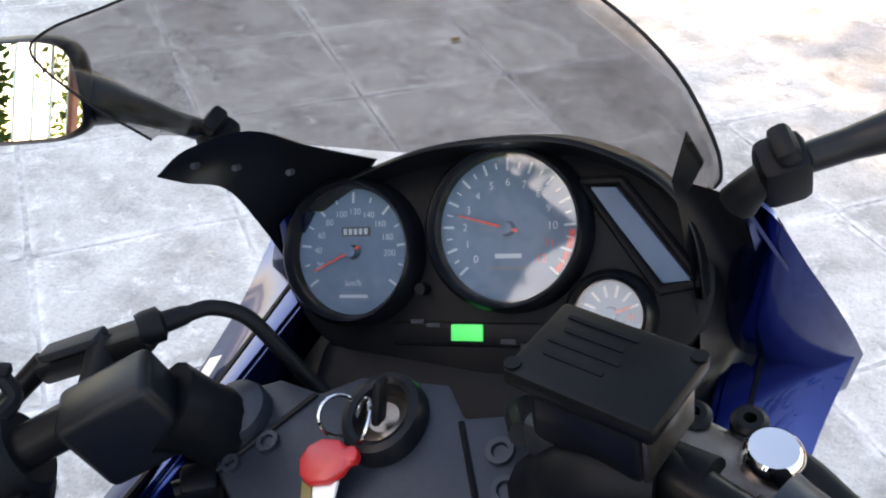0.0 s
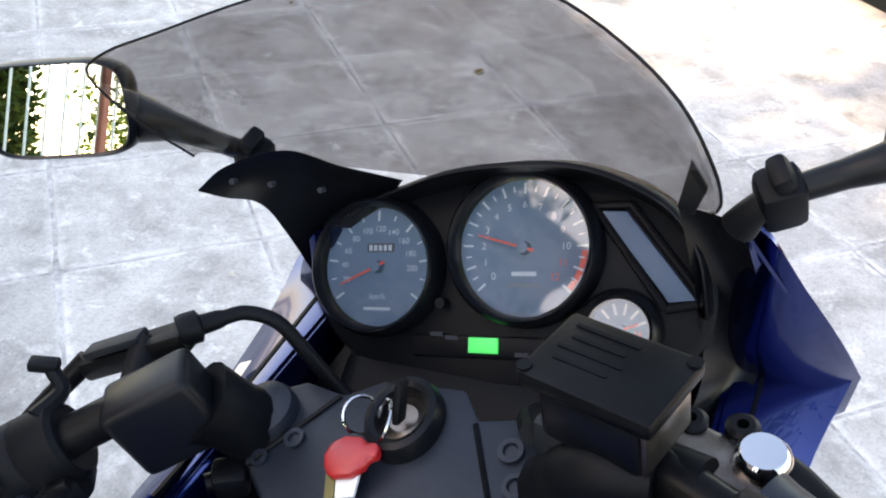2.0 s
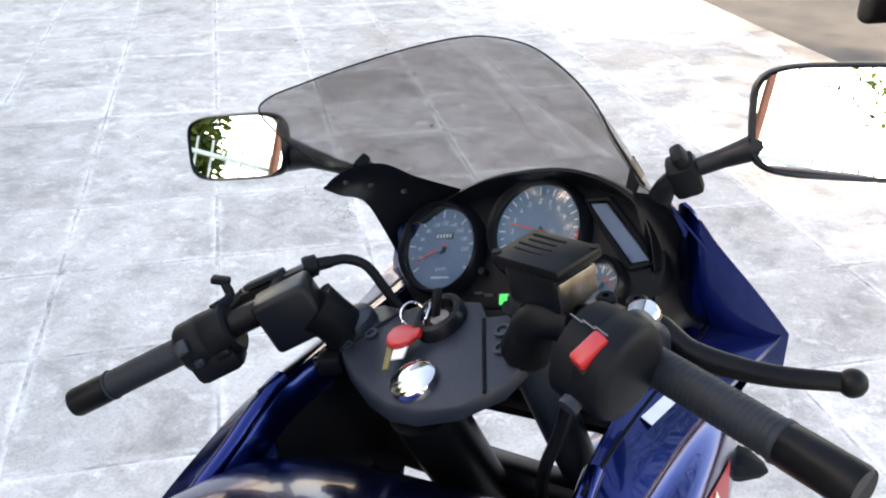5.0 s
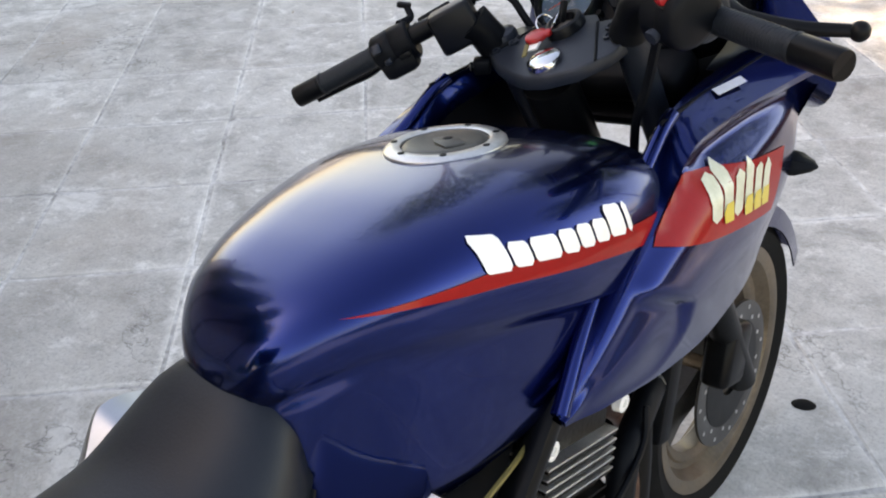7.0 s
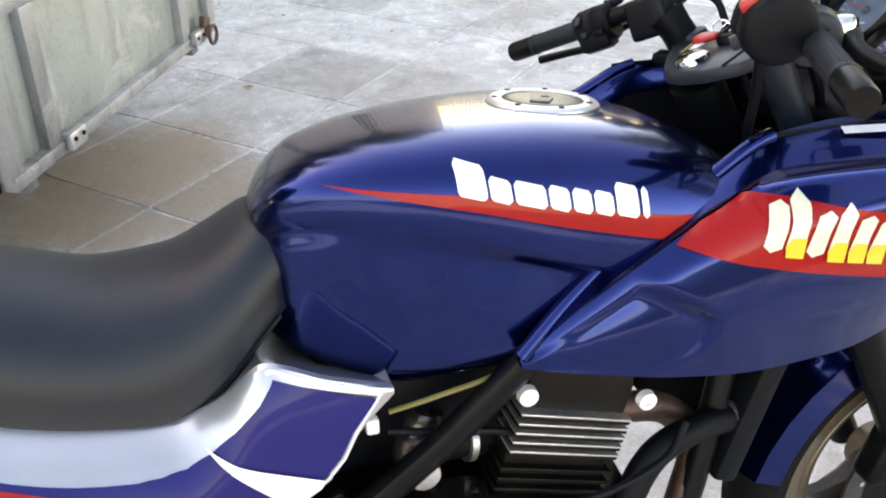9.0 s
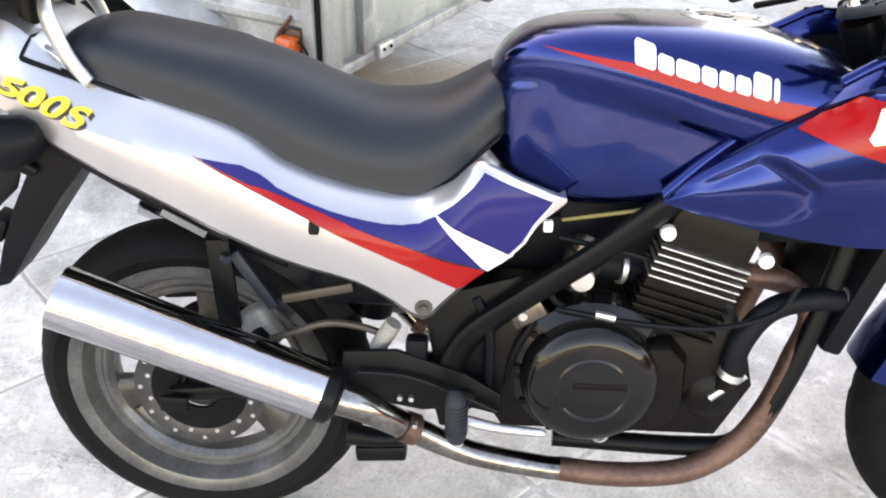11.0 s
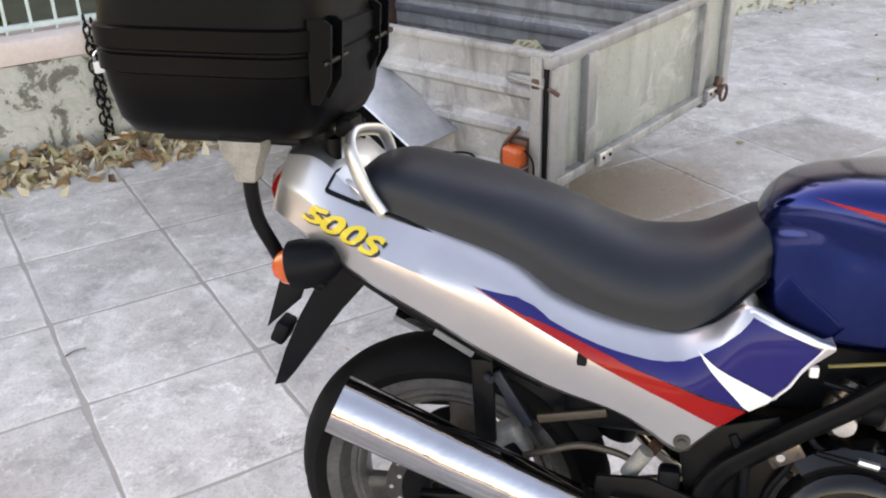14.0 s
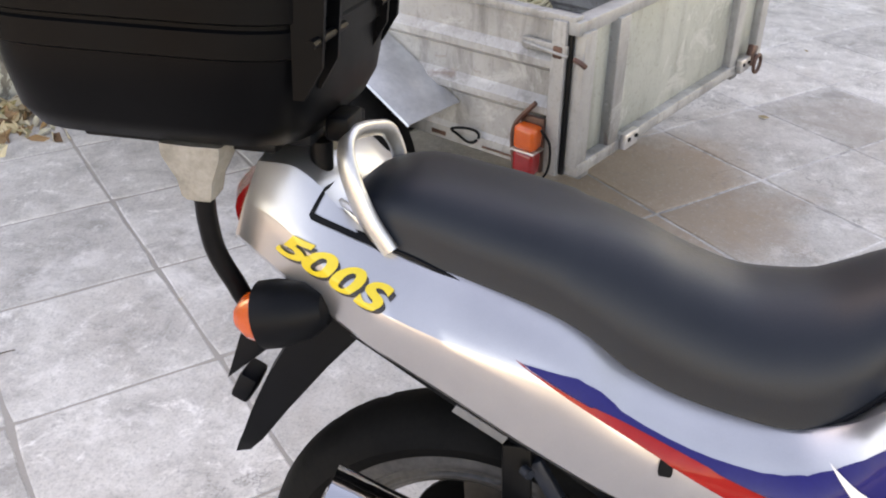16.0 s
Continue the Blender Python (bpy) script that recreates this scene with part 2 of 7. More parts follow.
def _concrete():
    m, t, b = _nodes("worn_paving_concrete")
    tc = t.nodes.new("ShaderNodeTexCoord")
    geo = t.nodes.new("ShaderNodeNewGeometry")
    info = t.nodes.new("ShaderNodeObjectInfo")
    pos = geo.outputs["Position"]
    big, mid, fine = _noise(t, 0.9, 5, 0.6, 0.4, vec=pos), _noise(t, 5, 9, 0.74, 0.3, vec=pos), _noise(t, 110, 4, 0.7, vec=pos)
    col = _ramp(t, mid, [(0.30, (0.26, 0.242, 0.218)), (0.50, (0.54, 0.508, 0.466)), (0.68, (0.71, 0.675, 0.625))])
    col = _mix(t, _math(t, "MULTIPLY", big, 0.4), col, (0.46, 0.43, 0.39))
    lich = _ramp(t, _noise(t, 11, 11, 0.76, 0.4, vec=pos), [(0.54, (0, 0, 0)), (0.65, (1, 1, 1))])
    col = _mix(t, _math(t, "MULTIPLY", lich, 0.7), col, (0.83, 0.795, 0.745))
    pit = _ramp(t, fine, [(0.32, (1, 1, 1)), (0.50, (0, 0, 0))])
    col = _mix(t, _math(t, "MULTIPLY", pit, 0.42), col, (0.20, 0.19, 0.175))
    mp = t.nodes.new("ShaderNodeMapping")
    mp.vector_type = "TEXTURE"
    mp.inputs["Location"].default_value = (-0.157 * math.cos(radians(40.1)) + 0.113 * math.sin(radians(40.1)), -0.157 * math.sin(radians(40.1)) - 0.113 * math.cos(radians(40.1)), 0)
    mp.inputs["Rotation"].default_value = (0, 0, radians(40.1))
    mp.inputs["Scale"].default_value = (0.496, 0.496, 1)
    t.links.new(pos, mp.inputs["Vector"])
    sp = t.nodes.new("ShaderNodeSeparateXYZ")
    t.links.new(mp.outputs[0], sp.inputs[0])
    ex, ey = (_math(t, "ABSOLUTE", _math(t, "SUBTRACT", _math(t, "FRACT", o, 0), 0.5), 0) for o in (sp.outputs[0], sp.outputs[1]))
    edge = _math(t, "MAXIMUM", ex, ey)
    wob = _math(t, "ADD", edge, _math(t, "MULTIPLY", _math(t, "SUBTRACT", _noise(t, 9, 9, 0.78, 1.4, vec=pos), 0.5), 0.20))
    rim = _math(t, "MULTIPLY", _ramp(t, wob, [(0.450, (0, 0, 0)), (0.496, (1, 1, 1))]), _ramp(t, _noise(t, 1.9, 4, 0.6, vec=pos), [(0.37, (0.15, 0.15, 0.15)), (0.56, (1, 1, 1))]))
    away = t.nodes.new("ShaderNodeVectorMath")
    away.operation = "DOT_PRODUCT"
    away.inputs[1].default_value = (-math.sin(radians(132)), math.cos(radians(132)), 0)
    t.links.new(pos, away.inputs[0])
    fade = _ramp(t, _math(t, "ADD", _math(t, "MULTIPLY", away.outputs["Value"], 0.5), 0.5), [(0.60, (1, 1, 1)), (0.95, (0.2, 0.2, 0.2))])
    col = _mix(t, _math(t, "MULTIPLY", _math(t, "MULTIPLY", rim, fade), 0.70), col, (0.86, 0.825, 0.775))
    st = _math(t, "MULTIPLY", _ramp(t, _noise(t, 0.75, 6, 0.6, 0.8, vec=pos), [(0.52, (0, 0, 0)), (0.66, (1, 1, 1))]), 0.62)
    col = _mix(t, st, col, (0.37, 0.315, 0.265))
    pale = _math(t, "MULTIPLY", _ramp(t, _noise(t, 2.3, 10, 0.72, 0.25, vec=pos), [(0.56, (0, 0, 0)), (0.64, (1, 1, 1))]), 0.55)
    col = _mix(t, pale, col, (0.78, 0.745, 0.70))
    vd = t.nodes.new("ShaderNodeVectorMath")
    vd.operation = "DISTANCE"
    vd.inputs[1].default_value = STAIN
    t.links.new(pos, vd.inputs[0])
    oil = _math(t, "ADD", vd.outputs["Value"], _math(t, "MULTIPLY", _noise(t, 2.4, 6, 0.65, vec=pos), 0.8))
    col = _mix(t, _math(t, "MULTIPLY", _ramp(t, oil, [(0.72, (1, 1, 1)), (1.30, (0, 0, 0))]), 0.82), col, (0.40, 0.285, 0.20))
    vd2 = t.nodes.new("ShaderNodeVectorMath")
    vd2.operation = "DISTANCE"
    vd2.inputs[1].default_value = SPILL
    t.links.new(pos, vd2.inputs[0])
    dirt = _math(t, "ADD", vd2.outputs["Value"], _math(t, "MULTIPLY", _noise(t, 3.1, 8, 0.7, 0.6, vec=pos), 0.9))
    col = _mix(t, _math(t, "MULTIPLY", _ramp(t, dirt, [(0.75, (1, 1, 1)), (1.45, (0, 0, 0))]), 0.55), col, (0.42, 0.35, 0.285))
    dk = _math(t, "MULTIPLY", _ramp(t, _noise(t, 30, 5, 0.8, 0.4, vec=pos), [(0.28, (1, 1, 1)), (0.47, (0, 0, 0))]), 0.44)
    col = _mix(t, dk, col, (0.24, 0.235, 0.225))
    grit = _math(t, "MULTIPLY", _ramp(t, _noise(t, 70, 3, 0.7, vec=pos), [(0.57, (0, 0, 0)), (0.68, (1, 1, 1))]), 0.18)
    col = _mix(t, grit, col, (0.80, 0.77, 0.73))
    hair = _math(t, "ABSOLUTE", _math(t, "SUBTRACT", _noise(t, 1.7, 7, 0.62, 0.3, vec=pos), 0.5), 0)
    crack = _math(t, "MULTIPLY", _ramp(t, hair, [(0.0, (1, 1, 1)), (0.0045, (0, 0, 0))]), _ramp(t, _noise(t, 0.8, 2, vec=pos), [(0.54, (0, 0, 0)), (0.62, (0.7, 0.7, 0.7))]))
    col = _mix(t, crack, col, (0.12, 0.11, 0.10))
    tone = _math(t, "ADD", _math(t, "MULTIPLY", info.outputs["Random"], 0.26), 0.87)
    hsv = t.nodes.new("ShaderNodeHueSaturation")
    t.links.new(tone, hsv.inputs["Value"])
    t.links.new(col, hsv.inputs["Color"])
    t.links.new(hsv.outputs[0], b.inputs["Base Color"])
    b.inputs["Roughness"].default_value = 0.88
    _bump(t, b, _math(t, "ADD", _math(t, "MULTIPLY", fine, 0.5), mid), 0.45, 0.006)
    return m


def _plaster():
    m, t, b = _nodes("peeling_wall_plaster")
    geo = t.nodes.new("ShaderNodeNewGeometry")
    pos = geo.outputs["Position"]
    a = _noise(t, 6.5, 10, 0.72, 0.5, vec=pos)
    col = _ramp(t, a, [(0.36, (0.10, 0.088, 0.070)), (0.455, (0.21, 0.195, 0.16)), (0.470, (0.50, 0.51, 0.43)), (0.60, (0.64, 0.63, 0.57)), (0.615, (0.30, 0.285, 0.245)), (0.70, (0.20, 0.185, 0.155))])
    g = _noise(t, 40, 6, vec=pos)
    col = _mix(t, _math(t, "MULTIPLY", g, 0.45), col, (0.22, 0.21, 0.185))
    t.links.new(col, b.inputs["Base Color"])
    b.inputs["Roughness"].default_value = 0.92
    _bump(t, b, _math(t, "ADD", a, _math(t, "MULTIPLY", g, 0.2)), 0.7, 0.03)
    return m


def _leafmat(name, stops, rough=0.55, thin=0.0):
    m, t, b = _nodes(name)
    geo = t.nodes.new("ShaderNodeNewGeometry")
    t.links.new(_ramp(t, geo.outputs["Random Per Island"], stops), b.inputs["Base Color"])
    b.inputs["Roughness"].default_value = rough
    col = t.links and b.inputs["Base Color"].links[0].from_socket
    tl, mx = t.nodes.new("ShaderNodeBsdfTranslucent"), t.nodes.new("ShaderNodeMixShader")
    mx.inputs[0].default_value = thin
    t.links.new(col, tl.inputs[0])
    t.links.new(b.outputs[0], mx.inputs[1])
    t.links.new(tl.outputs[0], mx.inputs[2])
    t.links.new(mx.outputs[0], t.nodes["Material Output"].inputs[0])
    return m


def _glass(name, tint, rough=0.02, clear=0.03, edge=0.45):
    """A thin tinted sheet: most light goes straight through, tinted; the rest is reflected."""
    m, t, b = _nodes(name)
    out = t.nodes["Material Output"]
    tr, gl, mx, fr = (t.nodes.new(n) for n in ("ShaderNodeBsdfTransparent", "ShaderNodeBsdfGlossy", "ShaderNodeMixShader", "ShaderNodeLayerWeight"))
    tr.inputs[0].default_value = (*tint, 1)
    gl.inputs["Roughness"].default_value = rough
    fr.inputs[0].default_value = 0.35
    gloss = _math(t, "ADD", _math(t, "MULTIPLY", _math(t, "POWER", fr.outputs["Facing"], 3.0), edge), clear)
    t.links.new(gloss, mx.inputs[0])
    t.links.new(tr.outputs[0], mx.inputs[1])
    t.links.new(gl.outputs[0], mx.inputs[2])
    t.links.new(mx.outputs[0], out.inputs[0])
    return m


def _plainmetal(name, c, rough):
    m, t, b = _nodes(name)
    b.inputs["Base Color"].default_value = (*c, 1)
    b.inputs["Metallic"].default_value, b.inputs["Roughness"].default_value = 1.0, rough
    return m


def _lamp(name, c, strength):
    m, t, b = _nodes(name)
    b.inputs["Base Color"].default_value = (*c, 1)
    b.inputs["Emission Color"].default_value, b.inputs["Emission Strength"].default_value = (*c, 1), strength
    return m


CONCRETE, PLASTER = _concrete(), _plaster()
MIRROR = _plainmetal("mirror_silver", (0.92, 0.93, 0.93), 0.0)
SMOKED = _glass("smoked_screen", (0.66, 0.645, 0.64), 0.03)
DIALGLASS = _glass("clear_dial_glass", (0.93, 0.95, 0.96), 0.03, 0.045, 0.10)
CARGLASS = surface("dark_car_glass", (0.01, 0.012, 0.013), (0.02, 0.022, 0.024), 0.08, 0, 0.5)
GREENLIT = _lamp("lit_green_indicator", (0.001, 0.30, 0.075), 0.38)
LEAF = _leafmat("green_leaves", [(0.0, (0.030, 0.066, 0.014)), (0.5, (0.065, 0.125, 0.020)), (1.0, (0.150, 0.19, 0.035))], thin=0.5)
DRYLEAF = _leafmat("dry_leaves", [(0.0, (0.12, 0.060, 0.030)), (0.25, (0.34, 0.21, 0.11)), (0.5, (0.52, 0.43, 0.27)), (0.8, (0.62, 0.55, 0.42)), (0.92, (0.28, 0.27, 0.12)), (1.0, (0.34, 0.11, 0.05))], 0.8)

# ---------------------------------------------------------------- mesh helpers
def mesh_of(bm, smooth=True, angle=38):
    bmesh.ops.recalc_face_normals(bm, faces=bm.faces[:])
    me = bpy.data.meshes.new("mesh")
    if smooth:
        for f in bm.faces:
            f.smooth = True
        for e in bm.edges:
            e.smooth = not (len(e.link_faces) == 2 and e.calc_face_angle(0) > radians(angle))
    bm.to_mesh(me)
    bm.free()
    return me


def part(name, bm, material, parent, label="", smooth=True, angle=38):
    """One mesh object under a thing or a part, in the thing's own coordinates."""
    me = mesh_of(bm, smooth, angle)
    me.materials.append(material)
    ob = new(name, me)
    ob.parent = parent
    if label:
        ob["label"] = label
    return ob


def thing(name, m, label, category, group="", kind=""):
    ob = new(name)
    ob.matrix_world = m
    ob.empty_display_size = 0.05
    return tagged(ob, label, category, group, kind)


def solo(name, bm, material, label, category, m=Matrix(), group="", kind="", smooth=True):
    me = mesh_of(bm, smooth)
    me.materials.append(material)
    ob = new(name, me)
    ob.matrix_world = m
    return tagged(ob, label, category, group, kind)


def curve(*keys):
    """A smooth function through (x, y) keys that does not overshoot."""
    k = sorted(keys)
    x, y = np.array([a for a, _ in k], float), np.array([b for _, b in k], float)
    h, d = np.diff(x), np.diff(y) / np.diff(x)
    s = np.zeros(len(x))
    s[0], s[-1] = d[0], d[-1]
    for i in range(1, len(x) - 1):
        s[i] = 0 if d[i - 1] * d[i] <= 0 else 2 * d[i - 1] * d[i] / (d[i - 1] + d[i])

    def f(v):
        v = min(max(v, x[0]), x[-1])
        i = min(int(np.searchsorted(x, v, "right")) - 1, len(h) - 1)
        t = (v - x[i]) / h[i]
        return float((2 * t**3 - 3 * t**2 + 1) * y[i] + (t**3 - 2 * t**2 + t) * h[i] * s[i] + (-2 * t**3 + 3 * t**2) * y[i + 1] + (t**3 - t**2) * h[i] * s[i + 1])
    return f


def loft(rings, closed=True, caps=True, bm=None):
    bm = bm or bmesh.new()
    rows = [[bm.verts.new(p) for p in r] for r in rings]
    n = len(rows[0])
    for a, b in zip(rows, rows[1:]):
        for i in range(n if closed else n - 1):
            j = (i + 1) % n
            bm.faces.new((a[i], a[j], b[j], b[i]))
    if caps and closed:
        bm.faces.new(rows[0][::-1])
        bm.faces.new(rows[-1])
    return bm


def thick(bm, t):
    """Gives a sheet its thickness, towards the back of its faces."""
    bmesh.ops.recalc_face_normals(bm, faces=bm.faces[:])
    bmesh.ops.solidify(bm, geom=bm.faces[:], thickness=t)
    return bm


def smooth_path(pts, steps=6):
    p = [Vector(a) for a in pts]
    if len(p) < 3:
        return p
    e = [2 * p[0] - p[1]] + p + [2 * p[-1] - p[-2]]
    out = []
    for i in range(1, len(e) - 2):
        for k in range(steps):
            t = k / steps
            a, b, c, d = e[i - 1:i + 3]
            out.append(0.5 * (2 * b + (c - a) * t + (2 * a - 5 * b + 4 * c - d) * t * t + (3 * b - a - 3 * c + d) * t**3))
    return out + [p[-1]]


def tube(pts, r, seg=12, steps=6, bm=None, flat=1.0):
    """A round bar along a smooth path; r is one radius or a list along the path."""
    path = smooth_path(pts, steps)
    rs = r if isinstance(r, (list, tuple)) else [r, r]
    rings, side = [], None
    for i, p in enumerate(path):
        d = (path[min(i + 1, len(path) - 1)] - path[max(i - 1, 0)]).normalized()
        if side is None:
            side = d.orthogonal().normalized()
        side = (side - d * side.dot(d)).normalized()
        up = d.cross(side)
        rad = float(np.interp(i / (len(path) - 1), np.linspace(0, 1, len(rs)), rs))
        rings.append([p + rad * (math.cos(a) * side + flat * math.sin(a) * up) for a in np.linspace(0, 2 * math.pi, seg, endpoint=False)])
    return loft(rings, bm=bm)


def rod(a, b, r, r2=None, seg=20, bm=None):
    return tube([a, b], [r, r if r2 is None else r2], seg, bm=bm)


def lathe(profile, m=Matrix(), seg=48, bm=None, closed=True):
    """Turns (radius, height) pairs about the local z of m; a closed profile makes a ring."""
    rings = [[m @ Vector((r * math.cos(a), r * math.sin(a), h)) for r, h in profile] for a in np.linspace(0, 2 * math.pi, seg, endpoint=False)]
    bm = bm or bmesh.new()
    rows = [[bm.verts.new(p) for p in r] for r in rings]
    n = len(profile)
    for i in range(seg):
        a, b = rows[i], rows[(i + 1) % seg]
        for k in range(n if closed else n - 1):
            bm.faces.new((a[k], b[k], b[(k + 1) % n], a[(k + 1) % n]))
    if not closed:
        for k in (0, n - 1):
            bm.faces.new([rows[i][k] for i in range(seg)])
    bmesh.ops.remove_doubles(bm, verts=bm.verts[:], dist=1e-5)
    return bm


def rbox(size, m=Matrix(), bevel=0.004, seg=2, taper=1.0, bm=None):
    """A box with rounded edges; taper narrows its lower end."""
    b2 = bmesh.new()
    bmesh.ops.create_cube(b2, size=1)
    for v in b2.verts:
        k = taper if v.co.z < 0 else 1.0
        v.co = Vector((v.co.x * size[0] * k, v.co.y * size[1] * k, v.co.z * size[2]))
    if bevel:
        bmesh.ops.bevel(b2, geom=b2.edges[:], offset=bevel, segments=seg, affect="EDGES", profile=0.5)
    bmesh.ops.transform(b2, matrix=m, verts=b2.verts[:])
    if bm is None:
        return b2
    me = bpy.data.meshes.new("tmp")
    b2.to_mesh(me)
    b2.free()
    bm.from_mesh(me)
    bpy.data.meshes.remove(me)
    return bm


def slab(outline, depth, m=Matrix(), bevel=0.0, bm=None):
    """An outline in local x, y made solid downwards by depth."""
    b2 = bmesh.new()
    f = b2.faces.new([b2.verts.new((x, y, 0)) for x, y in outline])
    got = bmesh.ops.extrude_face_region(b2, geom=[f])
    for v in got["geom"]:
        if isinstance(v, bmesh.types.BMVert):
            v.co.z -= depth
    bmesh.ops.recalc_face_normals(b2, faces=b2.faces[:])
    if bevel:
        bmesh.ops.bevel(b2, geom=[e for e in b2.edges if len(e.link_faces) == 2 and e.calc_face_angle(0) > 0.6], offset=bevel, segments=2, affect="EDGES", profile=0.5)
    bmesh.ops.transform(b2, matrix=m, verts=b2.verts[:])
    return b2


def axes(o, x, z):
    """A pose from an origin, a local x and a local z."""
    z = Vector(z).normalized()
    x = Vector(x)
    x = (x - z * x.dot(z)).normalized()
    y = z.cross(x)
    return Matrix(((x.x, y.x, z.x, o[0]), (x.y, y.y, z.y, o[1]), (x.z, y.z, z.z, o[2]), (0, 0, 0, 1)))


def along(a, b, up=(0, 0, 1)):
    """A pose at a whose local x points to b."""
    d = Vector(b) - Vector(a)
    return axes(a, d, Vector(up) - d.normalized() * Vector(up).dot(d.normalized()))


def tree_of(ob):
    """A search tree over the faces of a part, in the thing's coordinates."""
    from mathutils.bvhtree import BVHTree
    me = ob.data
    return BVHTree.FromPolygons([v.co.copy() for v in me.vertices], [tuple(p.vertices) for p in me.polygons])


def lay(bm, tree, lift=0.0012, ray=(-1, 0, 0), cut=0.010):
    """Lays a flat outline, drawn in y and z, on a body's side: cut fine, then pressed on along the ray."""
    for ax, d in ((1, 1), (2, 2)):
        lo, hi = min(v.co[ax] for v in bm.verts), max(v.co[ax] for v in bm.verts)
        for k in np.arange(lo + cut, hi, cut):
            co, no = Vector((0, 0, 0)), Vector((0, 0, 0))
            co[ax], no[ax] = k, 1
            bmesh.ops.bisect_plane(bm, geom=bm.verts[:] + bm.edges[:] + bm.faces[:], plane_co=co, plane_no=no)
    r = Vector(ray).normalized()
    gone = []
    for v in bm.verts:
        start = Vector((0, v.co.y, v.co.z)) - r * 1.2
        hit, nor, _, _ = tree.ray_cast(start, r)
        if hit is None:
            gone.append(v)
        else:
            nor = -nor if nor.dot(r) > 0 else nor
            v.co = hit + nor * lift
    bmesh.ops.delete(bm, geom=gone, context="VERTS")
    return bm


def yz(*outline):
    bm = bmesh.new()
    bm.faces.new([bm.verts.new((0, y, z)) for y, z in outline])
    return bm


def text_bm(body, size, m, extrude=0.0, bold=0.0):
    c = bpy.data.curves.new("txt", "FONT")
    c.body, c.size, c.extrude, c.align_x, c.align_y, c.offset = body, size, extrude, "CENTER", "CENTER", bold
    ob = bpy.data.objects.new("txt", c)
    scene.collection.objects.link(ob)
    me = bpy.data.meshes.new_from_object(ob.evaluated_get(bpy.context.evaluated_depsgraph_get()))
    bm = bmesh.new()
    bm.from_mesh(me)
    bmesh.ops.transform(bm, matrix=m, verts=bm.verts[:])
    bpy.data.objects.remove(ob)
    bpy.data.curves.remove(c)
    bpy.data.meshes.remove(me)
    return bm

# ---------------------------------------------------------------- the place: pavement, road, wall, hedge, trees
STREET = pose(0, 0, 0, 0, 0, 132)            # local x along the street, local y towards the garden wall
WALL_Y, KERB_Y, ROAD_Z = 3.12, -3.80, -0.13


def box_at(x0, x1, y0, y1, z0, z1, bevel=0.0, m=STREET, bm=None):
    return rbox((x1 - x0, y1 - y0, z1 - z0), m @ pose((x0 + x1) / 2, (y0 + y1) / 2, (z0 + z1) / 2), bevel, bm=bm)


bm = bmesh.new()
for x0, x1, y0, y1 in ((-150, 150, -150, 150),):
    bm.faces.new([bm.verts.new(p) for p in ((x0, y0, ROAD_Z), (x1, y0, ROAD_Z), (x1, y1, ROAD_Z), (x0, y1, ROAD_Z))])
solo("ground", bm, ASPHALT, "grey asphalt road running past the pavement", "road", kind="structure")
pavement = solo("pavement", box_at(-30, 40, -3.66, WALL_Y + 0.05, -0.16, -0.003), MORTAR, "worn square concrete slabs with pale mortar joints", "pavement", kind="structure", smooth=False)
kerb = thing("kerb", STREET, "worn concrete kerb along the edge of the road", "kerb", kind="structure")
for k in range(-12, 22):
    part("kerb_stone", rbox((0.985, 0.15, 0.2), pose(k + 0.5, KERB_Y + 0.075, -0.095 + 0.004 * math.sin(k * 7.3), 0, 0, 0.15 * math.sin(k * 3.1)), 0.012), KERBSTONE, kerb)

# garden wall: peeling plaster, a pink coping, a painted steel fence
bm = bmesh.new()
nx, nz = 150, 12
rows = []
for i in range(nx + 1):
    x = -14 + 30 * i / nx
    rows.append([STREET @ Vector((x, WALL_Y + 0.012 * noise.noise((x * 2, k * 0.4, 3)) - 0.02 * (1 - k / nz) ** 2, 0.45 * k / nz - 0.02 * (k == 0))) for k in range(nz + 1)]
                + [STREET @ Vector((x, WALL_Y + 0.24, 0.45)), STREET @ Vector((x, WALL_Y + 0.24, -0.02))])
garden_wall = solo("wall_garden", loft(rows), PLASTER, "low garden wall with peeling green-grey plaster", "wall", kind="structure")
coping = solo("trim_coping", box_at(-14, 16, WALL_Y - 0.012, WALL_Y + 0.26, 0.452, 0.555, 0.012), COPING, "pinkish plastered coping on the garden wall", "coping", kind="structure")
fence = thing("fence", STREET, "pale green painted steel bar fence on the garden wall", "fence")
part("bottom_rail", box_at(-12, 9, WALL_Y + 0.105, WALL_Y + 0.135, 0.572, 0.594, 0.003, Matrix()), FENCEPAINT, fence)
part("top_rail", box_at(-12, 9, WALL_Y + 0.105, WALL_Y + 0.135, 1.62, 1.645, 0.003, Matrix()), FENCEPAINT, fence)
bar = part("bar", rod((-11.95, WALL_Y + 0.12, 0.555), (-11.95, WALL_Y + 0.12, 1.72), 0.0075, seg=8), FENCEPAINT, fence)
for k in range(1, 200):
    o = new("bar", bar.data)
    o.parent, o.location = fence, (k * 0.1034, 0, 0)
post = thing("fence_post", STREET, "rust-red painted square steel gate post by the hedge", "post")
part("shaft", box_at(-1.62, -1.58, WALL_Y + 0.04, WALL_Y + 0.08, 0.55, 2.5, 0.006, Matrix()), POSTRED, post)
part("cap", box_at(-1.63, -1.57, WALL_Y + 0.03, WALL_Y + 0.09, 2.5, 2.53, 0.006, Matrix()), POSTRED, post)
bm = bmesh.new()
